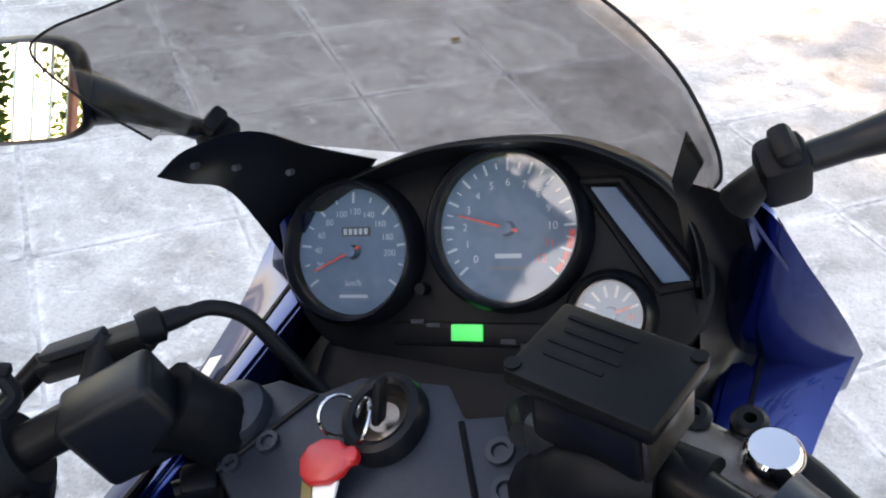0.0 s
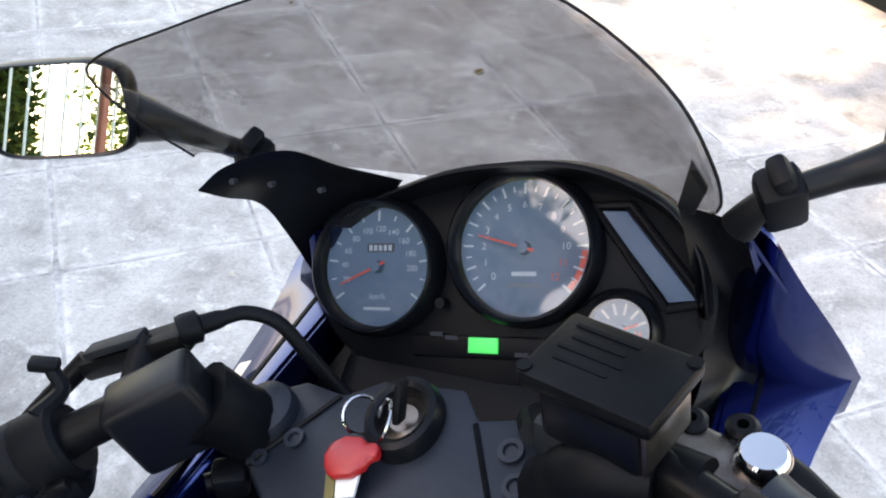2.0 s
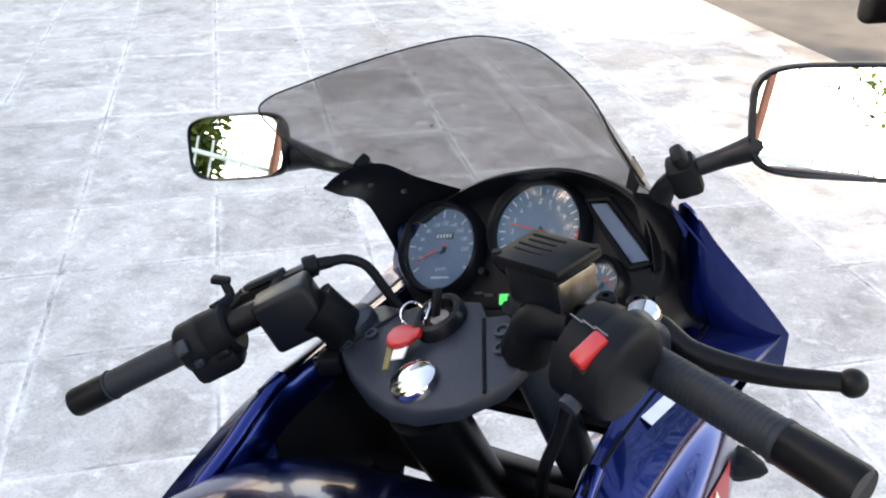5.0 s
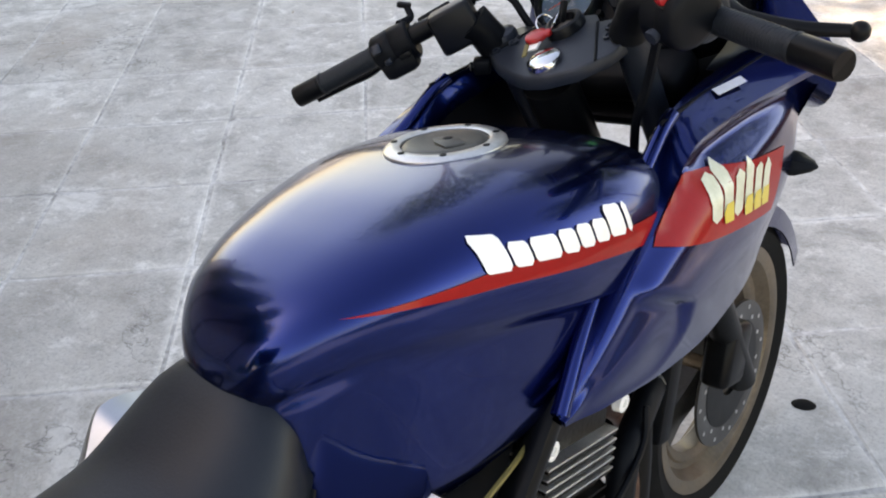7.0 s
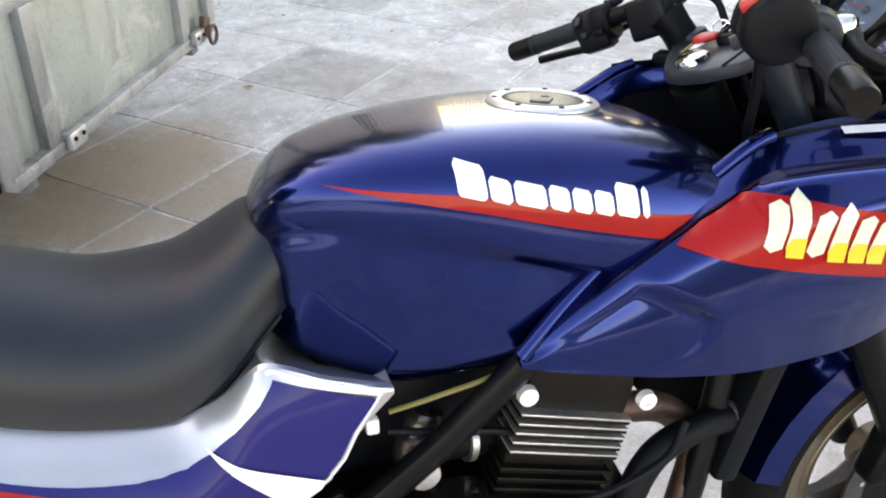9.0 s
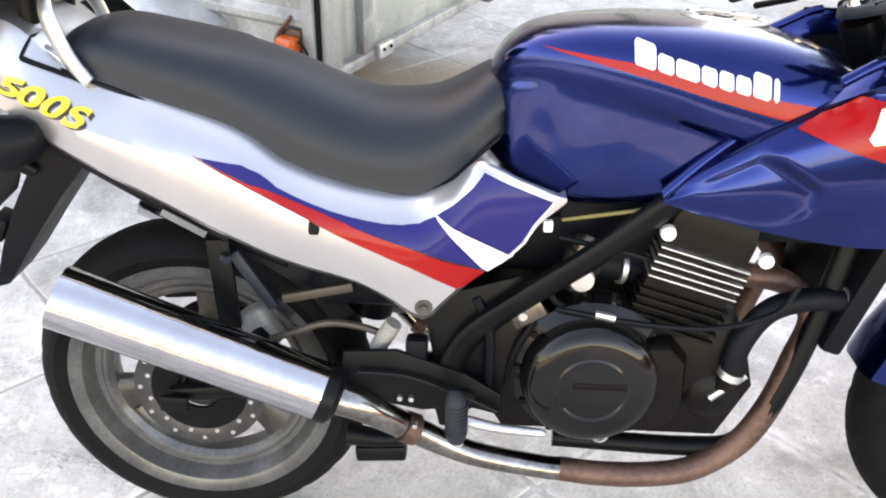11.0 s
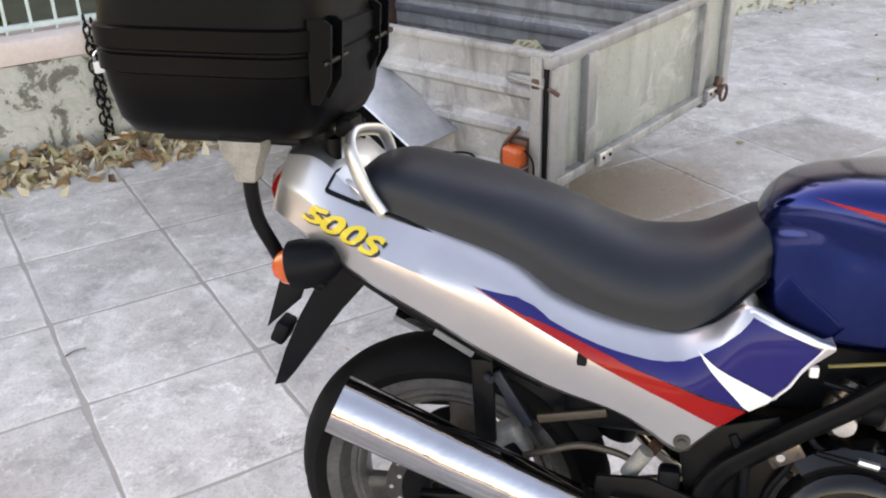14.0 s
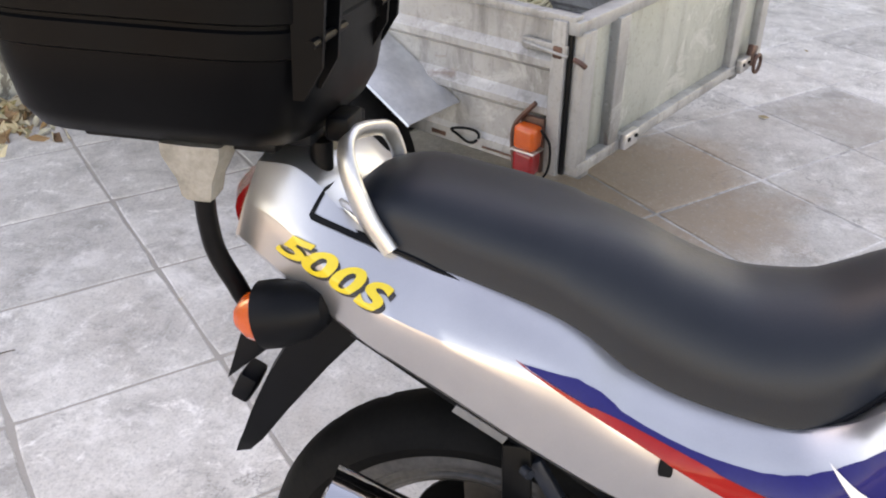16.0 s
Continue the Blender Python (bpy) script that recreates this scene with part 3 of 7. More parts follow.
bm.faces.new([bm.verts.new(STREET @ Vector(p)) for p in ((-30, WALL_Y + 0.24, 0.3), (40, WALL_Y + 0.24, 0.3), (40, 60, 0.3), (-30, 60, 0.3))])
solo("garden_ground", bm, GARDEN, "dark garden soil behind the wall", "ground", kind="structure")


def leaves(count, place, size, seed, fold=0.25):
    """Many small folded leaves as one mesh; place(rng) gives a point."""
    rng = np.random.default_rng(seed)
    verts, faces = [], []
    for _ in range(count):
        c = Vector(place(rng))
        r = Euler(rng.uniform(0, 6.283, 3)).to_matrix()
        s = size * rng.uniform(0.6, 1.3)
        k = len(verts)
        for p in ((0, -1, 0), (0.42, 0, fold), (0, 1, 0), (-0.42, 0, fold)):
            verts.append(c + r @ (Vector(p) * s))
        faces += [(k, k + 1, k + 2), (k, k + 2, k + 3)]
    me = bpy.data.meshes.new("leaves")
    me.from_pydata(verts, [], faces)
    return me


def clumps(seed, centre, radii, n, spread):
    """Points gathered in clumps through an uneven crown."""
    rng = np.random.default_rng(seed)
    cs = []
    while len(cs) < n:
        p = rng.normal(0, 0.5, 3)
        if 0.35 < np.linalg.norm(p) < 1.05:
            cs.append(np.array(centre) + p * radii)

    def place(r):
        return cs[int(r.integers(len(cs)))] + r.normal(0, spread, 3)
    return cs, place


def street_tree(at, height, radii, seed, count, leaf, spread):
    t = thing("tree", pose(*at), "leafy tree outside the view, with a brown tapered trunk", "tree", "trees along the street")
    cs, place = clumps(seed, (0, 0, height), radii, 90, spread)
    part("trunk", tube([(0, 0, -0.3), (0.08, 0.05, 1.2), (0.0, 0.12, height * 0.6), (0.1, 0.1, height)], [0.18, 0.14, 0.11, 0.04], 10), BARK, t)
    for c in cs[:14]:
        b0 = Vector((0.05, 0.1, height * random.uniform(0.45, 0.75)))
        part("limb", tube([b0, b0.lerp(Vector(c), 0.5) + Vector((0, 0, 0.15)), Vector(c)], [0.055, 0.03, 0.008], 6), BARK, t)
    me = leaves(count, place, leaf, seed)
    me.materials.append(LEAF)
    crown = new("crown", me)
    crown.parent = t
    return t


for _x, _y, _k in ((9.5, -10.5, 0), (4.5, -13.0, 1), (13.5, -7.5, 2), (16.5, -1.0, 3)):
    street_tree(STREET @ Vector((_x, _y, -0.13)), 7.6 + 0.5 * _k, (2.9, 2.9, 3.1), 41 + _k, 3000, 0.15, 0.55)
# garden trees out of view; the first two are added to dapple the sun
for _k, (_x, _y, _h) in enumerate(((0.8, 5.6, 4.2), (2.9, 5.8, 5.2), (5.4, 5.7, 4.6), (8.6, 5.6, 4.2), (-6.8, 7.4, 3.6))):
    street_tree(STREET @ Vector((_x, _y, 0.3)), _h, (1.5, 0.9, 1.5), 11 + _k, 4400, 0.075, 0.30)
# house known from reflections; its eave height is chosen to shade bike and slabs
house = thing("house", STREET, "plain pinkish plastered house out of view behind the garden wall, tall enough to shade the pavement", "house")
part("wall", box_at(-1.6, 15, 7.6, 15, 0.3, 6.5, 0.0, Matrix()), HOUSE, house, smooth=False)
part("roof", loft([[Vector((x, y, z)) for y, z in ((7.3, 6.4), (11.3, 7.6), (15.4, 6.4))] for x in (-1.9, 15.4)]), ROOFTILE, house, smooth=False)

def hedge_place(r):
    u = r.uniform()
    if u < 0.40:
        x, y, z = r.uniform(-1.42, -0.85), WALL_Y + r.uniform(0.32, 0.75), r.uniform(0.35, 2.7)
    elif u < 0.52:
        x, y, z = r.uniform(-0.85, -0.2), WALL_Y + r.uniform(0.45, 1.2), 0.35 + 1.0 * r.uniform() ** 1.8
    else:
        x, y, z = r.uniform(-9, -3.2), WALL_Y + r.uniform(1.6, 2.8), r.uniform(0.35, 1.6)
    return STREET @ Vector((x, y, z + 0.25 * math.sin(x * 3.1) + 0.18 * math.sin(x * 7.7)))


me = leaves(36000, hedge_place, 0.040, 21)
me.materials.append(LEAF)
tagged(new("hedge", me), "dense green hedge behind the bar fence", "hedge", kind="stuff")


def litter_place(r):
    x = r.uniform(-1.0, 0.45)
    d = abs(r.normal(0, 0.13)) * (1.0 if x < 0.0 else 0.9)
    return STREET @ Vector((x, WALL_Y - 0.05 - d, 0.012 + max(0.0, 0.10 - 0.45 * d) * r.uniform(0, 1)))


me = leaves(760, litter_place, 0.042, 31, 0.14)
me.materials.append(DRYLEAF)
tagged(new("leaf_litter", me), "dry brown leaves heaped along the wall", "leaves", kind="stuff")
me = leaves(260, lambda r: STREET @ Vector((r.uniform(-6, 9), WALL_Y - abs(r.normal(0, 0.1)) - 0.04, 0.014)), 0.025, 32, 0.1)
me.materials.append(DRYLEAF)
tagged(new("leaf_litter_strip", me), "scattered dry leaves at the foot of the wall", "leaves", kind="stuff")


def ground_bits(r):
    return STREET @ Vector((r.uniform(-2, 6), r.uniform(-3.4, 2.6), 0.006))


me = leaves(46, ground_bits, 0.014, 33, 0.1)
me.materials.append(DRYLEAF)
tagged(new("leaf_crumbs", me), "small dry leaf bits scattered on the slabs", "leaves", kind="stuff")

# small loose things on the slabs
for _nm, _p, _s, _mt, _lb in (("dry_leaf", (-2.658, 0.782), 0.022, DRYLEAF, "small curled brown leaf on the slabs"), ("dry_leaf", (-0.67, 3.53), 0.024, DRYLEAF, "small curled brown leaf on the slabs")):
    _b = loft([[Vector((x, y, 0.004 + 0.35 * abs(x) + 0.15 * y * y / _s)) for x in (-w, -w * 0.5, 0.0, w * 0.5, w)] for y, w in ((-_s, _s * 0.05), (-_s * 0.5, _s * 0.45), (0.0, _s * 0.6), (_s * 0.5, _s * 0.4), (_s, _s * 0.04))], closed=False, caps=False)
    solo(_nm, thick(_b, 0.001), _mt, _lb, "leaf", pose(*_p, 0.002, 0, 0, 40 + 90 * _p[0]))
solo("twig", tube([(0, 0, 0), (0.03, 0.006, 0.003), (0.065, 0.002, 0.0)], [0.0022, 0.002, 0.001], 6, 3), BARK, "thin dark twig lying on the slabs", "twig", pose(-0.70, -1.38, 0.003, 0, 0, 140))
solo("rubber_scrap", lathe([(0.0, 0.007), (0.010, 0.0065), (0.019, 0.004), (0.022, 0.001), (0.0, 0.001)], Matrix.Diagonal((1.2, 0.85, 1, 1)), 18, closed=False), RUBBER, "flat dark scrap lying on the slabs", "scrap", pose(0.238, 1.677, 0.0, 0, 0, 25))

# chain and padlock on the fence
chain = thing("chain", STREET, "dark steel chain hanging from the fence", "chain")
for strand, dx in ((0, -0.012), (1, 0.014)):
    for k in range(14):
        z = 0.60 - 0.040 * k - 0.018 * strand
        x = 0.036 + dx + 0.004 * math.sin(k * 2.1 + strand)
        part("link", tube([Vector((x, WALL_Y - 0.032, z)) + Vector((0.013 * math.cos(a) * (k % 2), 0.013 * math.cos(a) * (1 - k % 2), 0.027 * math.sin(a))) for a in np.linspace(0, 6.0, 9)], 0.005, 6, 2), BLACKPAINT, chain)
lock = thing("padlock", STREET @ pose(0.052, WALL_Y - 0.055, 0.40), "small brass-grey padlock on the chain", "padlock")
part("body", rbox((0.062, 0.028, 0.052), pose(0, 0, 0), 0.006), WHITE_DECAL, lock)
part("shackle", tube([(-0.022, 0, 0.02), (-0.022, 0, 0.055), (0, 0, 0.075), (0.022, 0, 0.055), (0.022, 0, 0.02)], 0.006, 8), CHROME, lock)


# ---------------------------------------------------------------- trailer
def trailer():
    K = Vector((-1.215, -0.008, 0.375))
    d = Vector((-0.865, 0.501, -0.066)).normalized()          # across the tailgate
    m = axes(K, d, Vector((0, 0, 1)))
    W, H, L = 1.24, 0.405, 1.75
    # local x across the gate, local y away from the gate is negative (towards the wall)
    t = thing("trailer", m, "weathered grey steel box trailer with a dropped mudguard", "trailer")
    gate = part("tailgate", rbox((W - 0.03, 0.014, H - 0.05), pose(W / 2, 0.0, H / 2), 0.003), TRAILER_GREEN, t, "pale green-grey steel tailgate")
    part("top_rail", rbox((W + 0.02, 0.045, 0.035), pose(W / 2, 0.0, H - 0.016), 0.005), TRAILER, gate)
    part("bottom_rail", rbox((W - 0.02, 0.05, 0.035), pose(W / 2, 0.012, 0.018), 0.005), TRAILER, gate)
    for x in (0.03, 0.2, 1.0, W - 0.03):
        part("upright", rbox((0.055, 0.04, H - 0.05), pose(x, 0.014, H / 2), 0.004), TRAILER, gate)
    for x in (0.265, W - 0.19):
        part("hinge", rbox((0.075, 0.02, 0.045), pose(x, 0.048, 0.03), 0.004), ALU, gate, "bright steel hinge")
        for dx in (-0.02, 0.02):
            part("rivet", rod((x + dx, 0.056, 0.035), (x + dx, 0.062, 0.035), 0.006, seg=8), BLACKPAINT, gate)
    part("ring", tube([Vector((W - 0.12 + 0.03 * math.cos(a), 0.07, 0.02 + 0.03 * math.sin(a))) for a in np.linspace(0, 6.2, 12)], 0.006, 6, 2), RUST, gate)
    part("clasp", rbox((0.05, 0.022, 0.07), pose(W - 0.125, 0.046, 0.045, 0, 18, 0), 0.006), RUST, gate, "rusty clasp")
    for name, x, s in (("side_near", 0.0, -1), ("side_far", W, 1)):
        # pressed sheet: flat upper band, two raised folds running to the corner posts
        prof = [(0.0, H), (0.0, 0.322), (0.004, 0.316), (0.018, 0.300), (0.018, 0.282), (-0.004, 0.266), (-0.006, 0.200), (0.002, 0.190), (0.014, 0.176), (0.014, 0.158), (-0.004, 0.142), (-0.006, 0.050), (0.004, 0.036), (0.006, 0.0)]
        ring = [(x + s * o, z) for o, z in prof] + [(x + s * (o - 0.006), z) for o, z in prof[::-1]]
        sd = part("side_panel", loft([[Vector((px_, y, z)) for px_, z in ring] for y in (-0.012, -L - 0.006)]), TRAILER, t, smooth=False)
        part("top_rail", rbox((0.034, L + 0.02, 0.022), pose(x - s * 0.008, -L / 2, H + 0.001), 0.004), TRAILER, sd)
        part("corner_post", rbox((0.03, 0.04, H), pose(x + s * 0.004, -0.03, H / 2), 0.004), TRAILER, sd)
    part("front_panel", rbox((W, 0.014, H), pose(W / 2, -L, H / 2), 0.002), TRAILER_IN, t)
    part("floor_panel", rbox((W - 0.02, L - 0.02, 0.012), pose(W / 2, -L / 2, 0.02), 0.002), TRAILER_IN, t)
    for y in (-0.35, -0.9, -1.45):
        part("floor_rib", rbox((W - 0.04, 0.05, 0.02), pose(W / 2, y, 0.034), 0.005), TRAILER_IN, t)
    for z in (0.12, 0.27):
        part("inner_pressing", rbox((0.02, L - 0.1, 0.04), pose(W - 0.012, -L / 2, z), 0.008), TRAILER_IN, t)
    part("latch", rbox((0.012, 0.13, 0.026), pose(-0.012, -0.070, H - 0.072), 0.003), TRAILER, t, "worn bare steel latch")
    part("latch_stud", rbox((0.014, 0.026, 0.030), pose(-0.016, -0.030, H - 0.078), 0.004), RUST, t)
    # solid black strip that draws the shade between tailgate and side
    part("corner_gap", rbox((0.010, 0.012, H - 0.03), pose(-0.003, -0.003, H / 2 - 0.01), 0.001), BLACKPAINT, t, "black strip drawn as the shade in the gap beside the tailgate")
    part("inner_post", rbox((0.05, 0.05, H - 0.08), pose(W - 0.035, -L + 0.04, H / 2 - 0.02), 0.005), RUST, t, "rusty inner corner post")
    part("latch_pin", rod((-0.022, 0.0, H - 0.082), (-0.022, -0.13, H - 0.070), 0.004, seg=8), TRAILER, t)
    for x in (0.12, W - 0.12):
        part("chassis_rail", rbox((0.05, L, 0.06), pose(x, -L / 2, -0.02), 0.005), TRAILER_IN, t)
    part("axle", rod((-0.17, -0.68, -0.1), (W + 0.17, -0.68, -0.1), 0.025, seg=12), BLACKPAINT, t)
    for x, s in ((-0.13, -1), (W + 0.13, 1)):
        w = part("wheel", lathe([(0.13, -0.06), (0.24, -0.075), (0.265, -0.05), (0.275, 0.0), (0.265, 0.05), (0.24, 0.075), (0.13, 0.06)], axes((x, -0.68, -0.1), (0, 1, 0), (1, 0, 0)), 36), RUBBER, t)
        part("rim", lathe([(0.0, 0.02), (0.06, 0.03), (0.10, 0.0), (0.135, 0.05), (0.135, -0.05), (0.0, -0.05)], axes((x, -0.68, -0.1), (0, 1, 0), (1, 0, 0)), 28), TRAILER, w)
        # bent sheet mudguard over the wheel
        rows = []
        for y, z in ((-0.335, 0.120), (-0.49, 0.206), (-0.62, 0.276), (-0.80, 0.318), (-1.18, 0.318), (-1.40, 0.255), (-1.60, 0.09)):
            rows.append([Vector((x + s * 0.12 - s * 0.25, y, z)), Vector((x + s * 0.03, y, z)), Vector((x + s * 0.085, y, z)), Vector((x + s * 0.088, y, z - 0.006))])
        part("mudguard", thick(loft(rows, closed=False, caps=False), 0.004), GALV, t, "bare galvanised sheet mudguard")
    # tail lamp on its bracket
    lb = part("lamp_bracket", rbox((0.012, 0.07, 0.15), pose(-0.02, -0.085, 0.075), 0.004), RUST, t)
    part("bracket_arm", tube([(-0.03, -0.128, -0.01), (-0.036, -0.132, 0.11), (-0.03, -0.075, 0.19)], 0.007, 6), RUST, lb)
    part("amber_lens", rbox((0.05, 0.066, 0.066), pose(-0.05, -0.080, 0.104), 0.014, 3), AMBER, t, "amber tail lamp lens")
    part("red_lens", rbox((0.048, 0.066, 0.068), pose(-0.05, -0.080, 0.036), 0.014, 3), REDLENS, t, "dark red tail lamp lens")
    part("lens_band", rbox((0.053, 0.069, 0.006), pose(-0.05, -0.080, 0.070), 0.002), ALU, t)
    part("wire_loop", tube([Vector((-0.02 + 0.01 * math.sin(a * 2), -0.30 + 0.045 * math.cos(a), 0.04 + 0.018 * math.sin(a))) for a in np.linspace(0, 6.1, 14)], 0.004, 6, 2), BLACKPAINT, t)
    part("lamp_wire", tube([(-0.045, -0.045, 0.13), (-0.038, -0.020, 0.09), (-0.040, -0.022, 0.02), (-0.045, -0.055, -0.015), (-0.030, -0.12, 0.005)], 0.0035, 6), BLACKPAINT, t)
    for x, y, w_, h_ in ((-0.0085, -0.20, 0.10, 0.006), (-0.0085, -0.62, 0.20, 0.005), (-0.0085, -0.40, 0.05, 0.012)):
        part("rust_patch", rbox((0.0012, w_, h_), pose(x, y, 0.010 + h_ / 2), 0.0003), RUST, t)
    part("latch_hook", tube([(-0.024, 0.02, H - 0.084), (-0.026, 0.040, H - 0.088), (-0.018, 0.050, H - 0.098)], 0.007, 6), RUST, t)
    part("drawbar", tube([(W / 2, -L, -0.03), (W / 2, -L - 0.5, -0.05), (W / 2, -L - 0.9, -0.08)], 0.03, 10), BLACKPAINT, t)
    part("prop", rod((W / 2, -L - 0.85, -0.08), (W / 2, -L - 0.85, -0.30), 0.02, seg=10), BLACKPAINT, t)
    r = thing("rope_coil", m @ pose(1.06, 0.80, 0.046), "small coil of straw-coloured rope in the trailer", "rope")
    for k in range(6):
        part("turn", tube([Vector(((0.085 - 0.008 * k) * math.cos(a) + 0.006 * math.sin(3 * a), (0.07 - 0.008 * k) * math.sin(a), 0.012 + 0.014 * (k % 3) + 0.006 * math.sin(5 * a + k))) for a in np.linspace(0, 6.283, 22)], 0.008, 6, 2), ROPE, r)
    for o in t.children_recursive:
        for v in o.data.vertices:
            v.co.y = -v.co.y
        o.data.flip_normals()
    part("loose_end", tube([(0.08, 0, 0.02), (0.13, 0.05, 0.02), (0.11, 0.12, 0.02)], 0.008, 6, 4), ROPE, r)


trailer()


# ---------------------------------------------------------------- parked car at the kerb
def parked_car():
    m = STREET @ pose(3.05, -4.62, ROAD_Z)
    t = thing("car", m, "dark red hatchback parked at the kerb on the road", "car")
    half = curve((-2.9, 0.55), (-2.7, 0.74), (-1.5, 0.80), (0.4, 0.80), (1.0, 0.76), (1.25, 0.55))
    top = curve((-2.9, 0.62), (-2.5, 0.80), (-1.7, 0.92), (0.3, 0.95), (1.05, 0.86), (1.25, 0.62))
    rings = []
    for x in np.linspace(-2.9, 1.25, 28):
        w, zt = half(x), top(x)
        rings.append([Vector((x, s * w * k, z)) for s, k, z in ((-1, 0.86, 0.24), (-1, 1, 0.40), (-1, 1, 0.66), (-1, 0.94, zt), (1, 0.94, zt), (1, 1, 0.66), (1, 1, 0.40), (1, 0.86, 0.24))])
    body = part("body", loft(rings), CARPAINT, t)
    rings = []
    for x, w, z in ((-1.9, 0.70, 0.92), (-1.1, 0.60, 1.40), (0.3, 0.60, 1.42), (0.95, 0.68, 0.93)):
        rings.append([Vector((x, -w, z)), Vector((x, -w * 0.8, z + 0.03)), Vector((x, w * 0.8, z + 0.03)), Vector((x, w, z)), Vector((x, w, 0.88)), Vector((x, -w, 0.88))])
    part("cabin", loft(rings), CARGLASS, t)
    part("sill", rbox((2.4, 1.62, 0.08), pose(-0.9, 0, 0.23), 0.02), PLASTIC, t)
    part("bumper", rbox((0.12, 1.5, 0.18), pose(1.26, 0, 0.42), 0.05, 3), PLASTIC, t)
    for x in (0.62, -1.82):
        for s in (-1, 1):
            a = axes((x, s * 0.74, 0.29), (0, 0, 1), (0, s, 0))
            w = part("wheel", lathe([(0.17, -0.08), (0.26, -0.088), (0.285, -0.06), (0.29, 0.0), (0.285, 0.06), (0.26, 0.088), (0.18, 0.08)], a, 40), RUBBER, t)
            part("hub_cap", lathe([(0.0, 0.085), (0.09, 0.08), (0.165, 0.065), (0.185, 0.075), (0.185, -0.05), (0.0, -0.05)], a, 40), ALU, w, "silver wheel cover")


parked_car()

# ---------------------------------------------------------------- motorcycle
# local x to its right, y forwards, z up; the origin lies on the ground under the rear axle
BIKE = pose(0.02, -0.11, 0.0, 0, -5.5, -4)
bike = thing("motorcycle", BIKE, "blue and silver sports motorcycle with black seat on its side stand", "motorcycle")
CX = 0.016


def both(half):
    """A closed ring from a right half, given from the top centre to the bottom centre."""
    return [Vector(p) for p in half] + [Vector((2 * CX - p[0], p[1], p[2])) for p in half[-2:0:-1]]


# fuel tank
def fuel_tank():
    zt = curve((0.488, 0.885), (0.497, 0.907), (0.515, 0.930), (0.55, 0.951), (0.62, 0.964), (0.70, 0.968), (0.78, 0.966), (0.85, 0.959), (0.90, 0.950), (0.97, 0.929), (1.005, 0.905))
    zc = curve((0.488, 0.866), (0.52, 0.886), (0.56, 0.893), (0.62, 0.887), (0.70, 0.867), (0.80, 0.834), (0.90, 0.805), (1.005, 0.78))
    w = curve((0.488, 0.050), (0.497, 0.078), (0.52, 0.105), (0.56, 0.132), (0.62, 0.158), (0.70, 0.179), (0.80, 0.198), (0.90, 0.204), (1.005, 0.195))
    wl = curve((0.488, 0.064), (0.505, 0.092), (0.53, 0.112), (0.57, 0.130), (0.62, 0.149), (0.70, 0.168), (0.80, 0.181), (1.005, 0.181))
    zb = curve((0.488, 0.765), (0.55, 0.732), (0.62, 0.712), (0.70, 0.722), (0.80, 0.736), (1.005, 0.74))
    flare = curve((0.488, 0.012), (0.52, 0.014), (0.57, 0.011), (0.63, 0.007), (0.72, 0.003), (0.80, 0.0), (1.005, 0.0))
    rings = []
    off = curve((0.488, 0.030), (0.60, 0.022), (0.83, 0.0), (1.0, 0.0))
    for y in list(np.linspace(0.488, 0.53, 8)) + list(np.linspace(0.545, 0.95, 30)) + [0.965, 0.98, 0.993, 1.003]:
        o = off(y)
        a, c, b, ww, wb, f = zt(y), zc(y), zb(y), w(y) - o, wl(y) - o, flare(y)
        half = []
        for q in np.linspace(0, 90, 17):
            s, k = math.sin(radians(q)), math.cos(radians(q))
            half.append((CX + ww * s ** (2 / 3.4), y, c + (a - c) * k ** (2 / 3.4)))
        g = min(1.0, max(0.0, (y - 0.49) / 0.12))
        flank = curve((0.0, ww), (0.05, ww - 0.003), (0.17, wb + 0.002 + (ww - wb) * (1 - g)), (0.50, wb + 0.002 + 0.15 * f), (0.85, wb + 0.001 + 0.35 * f), (0.96, wb - 0.006 + 0.35 * f), (1.0, wb - 0.022 + 0.35 * f))
        half += [(CX + flank(k), y, c + (b - c) * k) for k in (0.03, 0.06, 0.09, 0.12, 0.15, 0.19, 0.24, 0.30, 0.38, 0.46, 0.54, 0.62, 0.70, 0.78, 0.85, 0.90, 0.94, 0.97, 1.0)] + [(CX, y, b)]
        # the tank leans a little with the bars
        rings.append([Vector((p.x + o, p.y, p.z + 0.10 * (p.x + o - CX) * min(1.0, max(0.0, (p.z - b) / 0.08)))) for p in both(half)])
    tank = part("fuel_tank", loft(rings), BLUE, bike, "glossy deep blue metallic fuel tank", angle=50)
    tree = tree_of(tank)
    # filler cap
    m = axes((0.021, 0.832, 0.9615), (1, 0, 0.08), (-0.075, 0.085, 1))
    ring = part("filler_ring", lathe([(0.046, -0.002), (0.0465, 0.0040), (0.049, 0.0055), (0.060, 0.0050), (0.0645, 0.0015), (0.066, -0.006), (0.066, -0.016), (0.046, -0.016)], m, 56), ALU, tank, "worn aluminium filler ring")
    part("filler_cap", lathe([(0.0, 0.0035), (0.010, 0.0035), (0.0115, 0.0050), (0.036, 0.0052), (0.0425, 0.0042), (0.0462, 0.0015), (0.0462, -0.01), (0.0, -0.01)], m, 48, closed=False), CAPMETAL, tank, "dark metal filler cap")
    flap = part("key_flap", slab([(-0.011, -0.030), (0.011, -0.030), (0.013, -0.004), (0.009, 0.010), (-0.009, 0.010), (-0.013, -0.004)], 0.003, m @ pose(0, 0, 0.0072, 0, 0, 62), 0.001), CAPMETAL, tank)
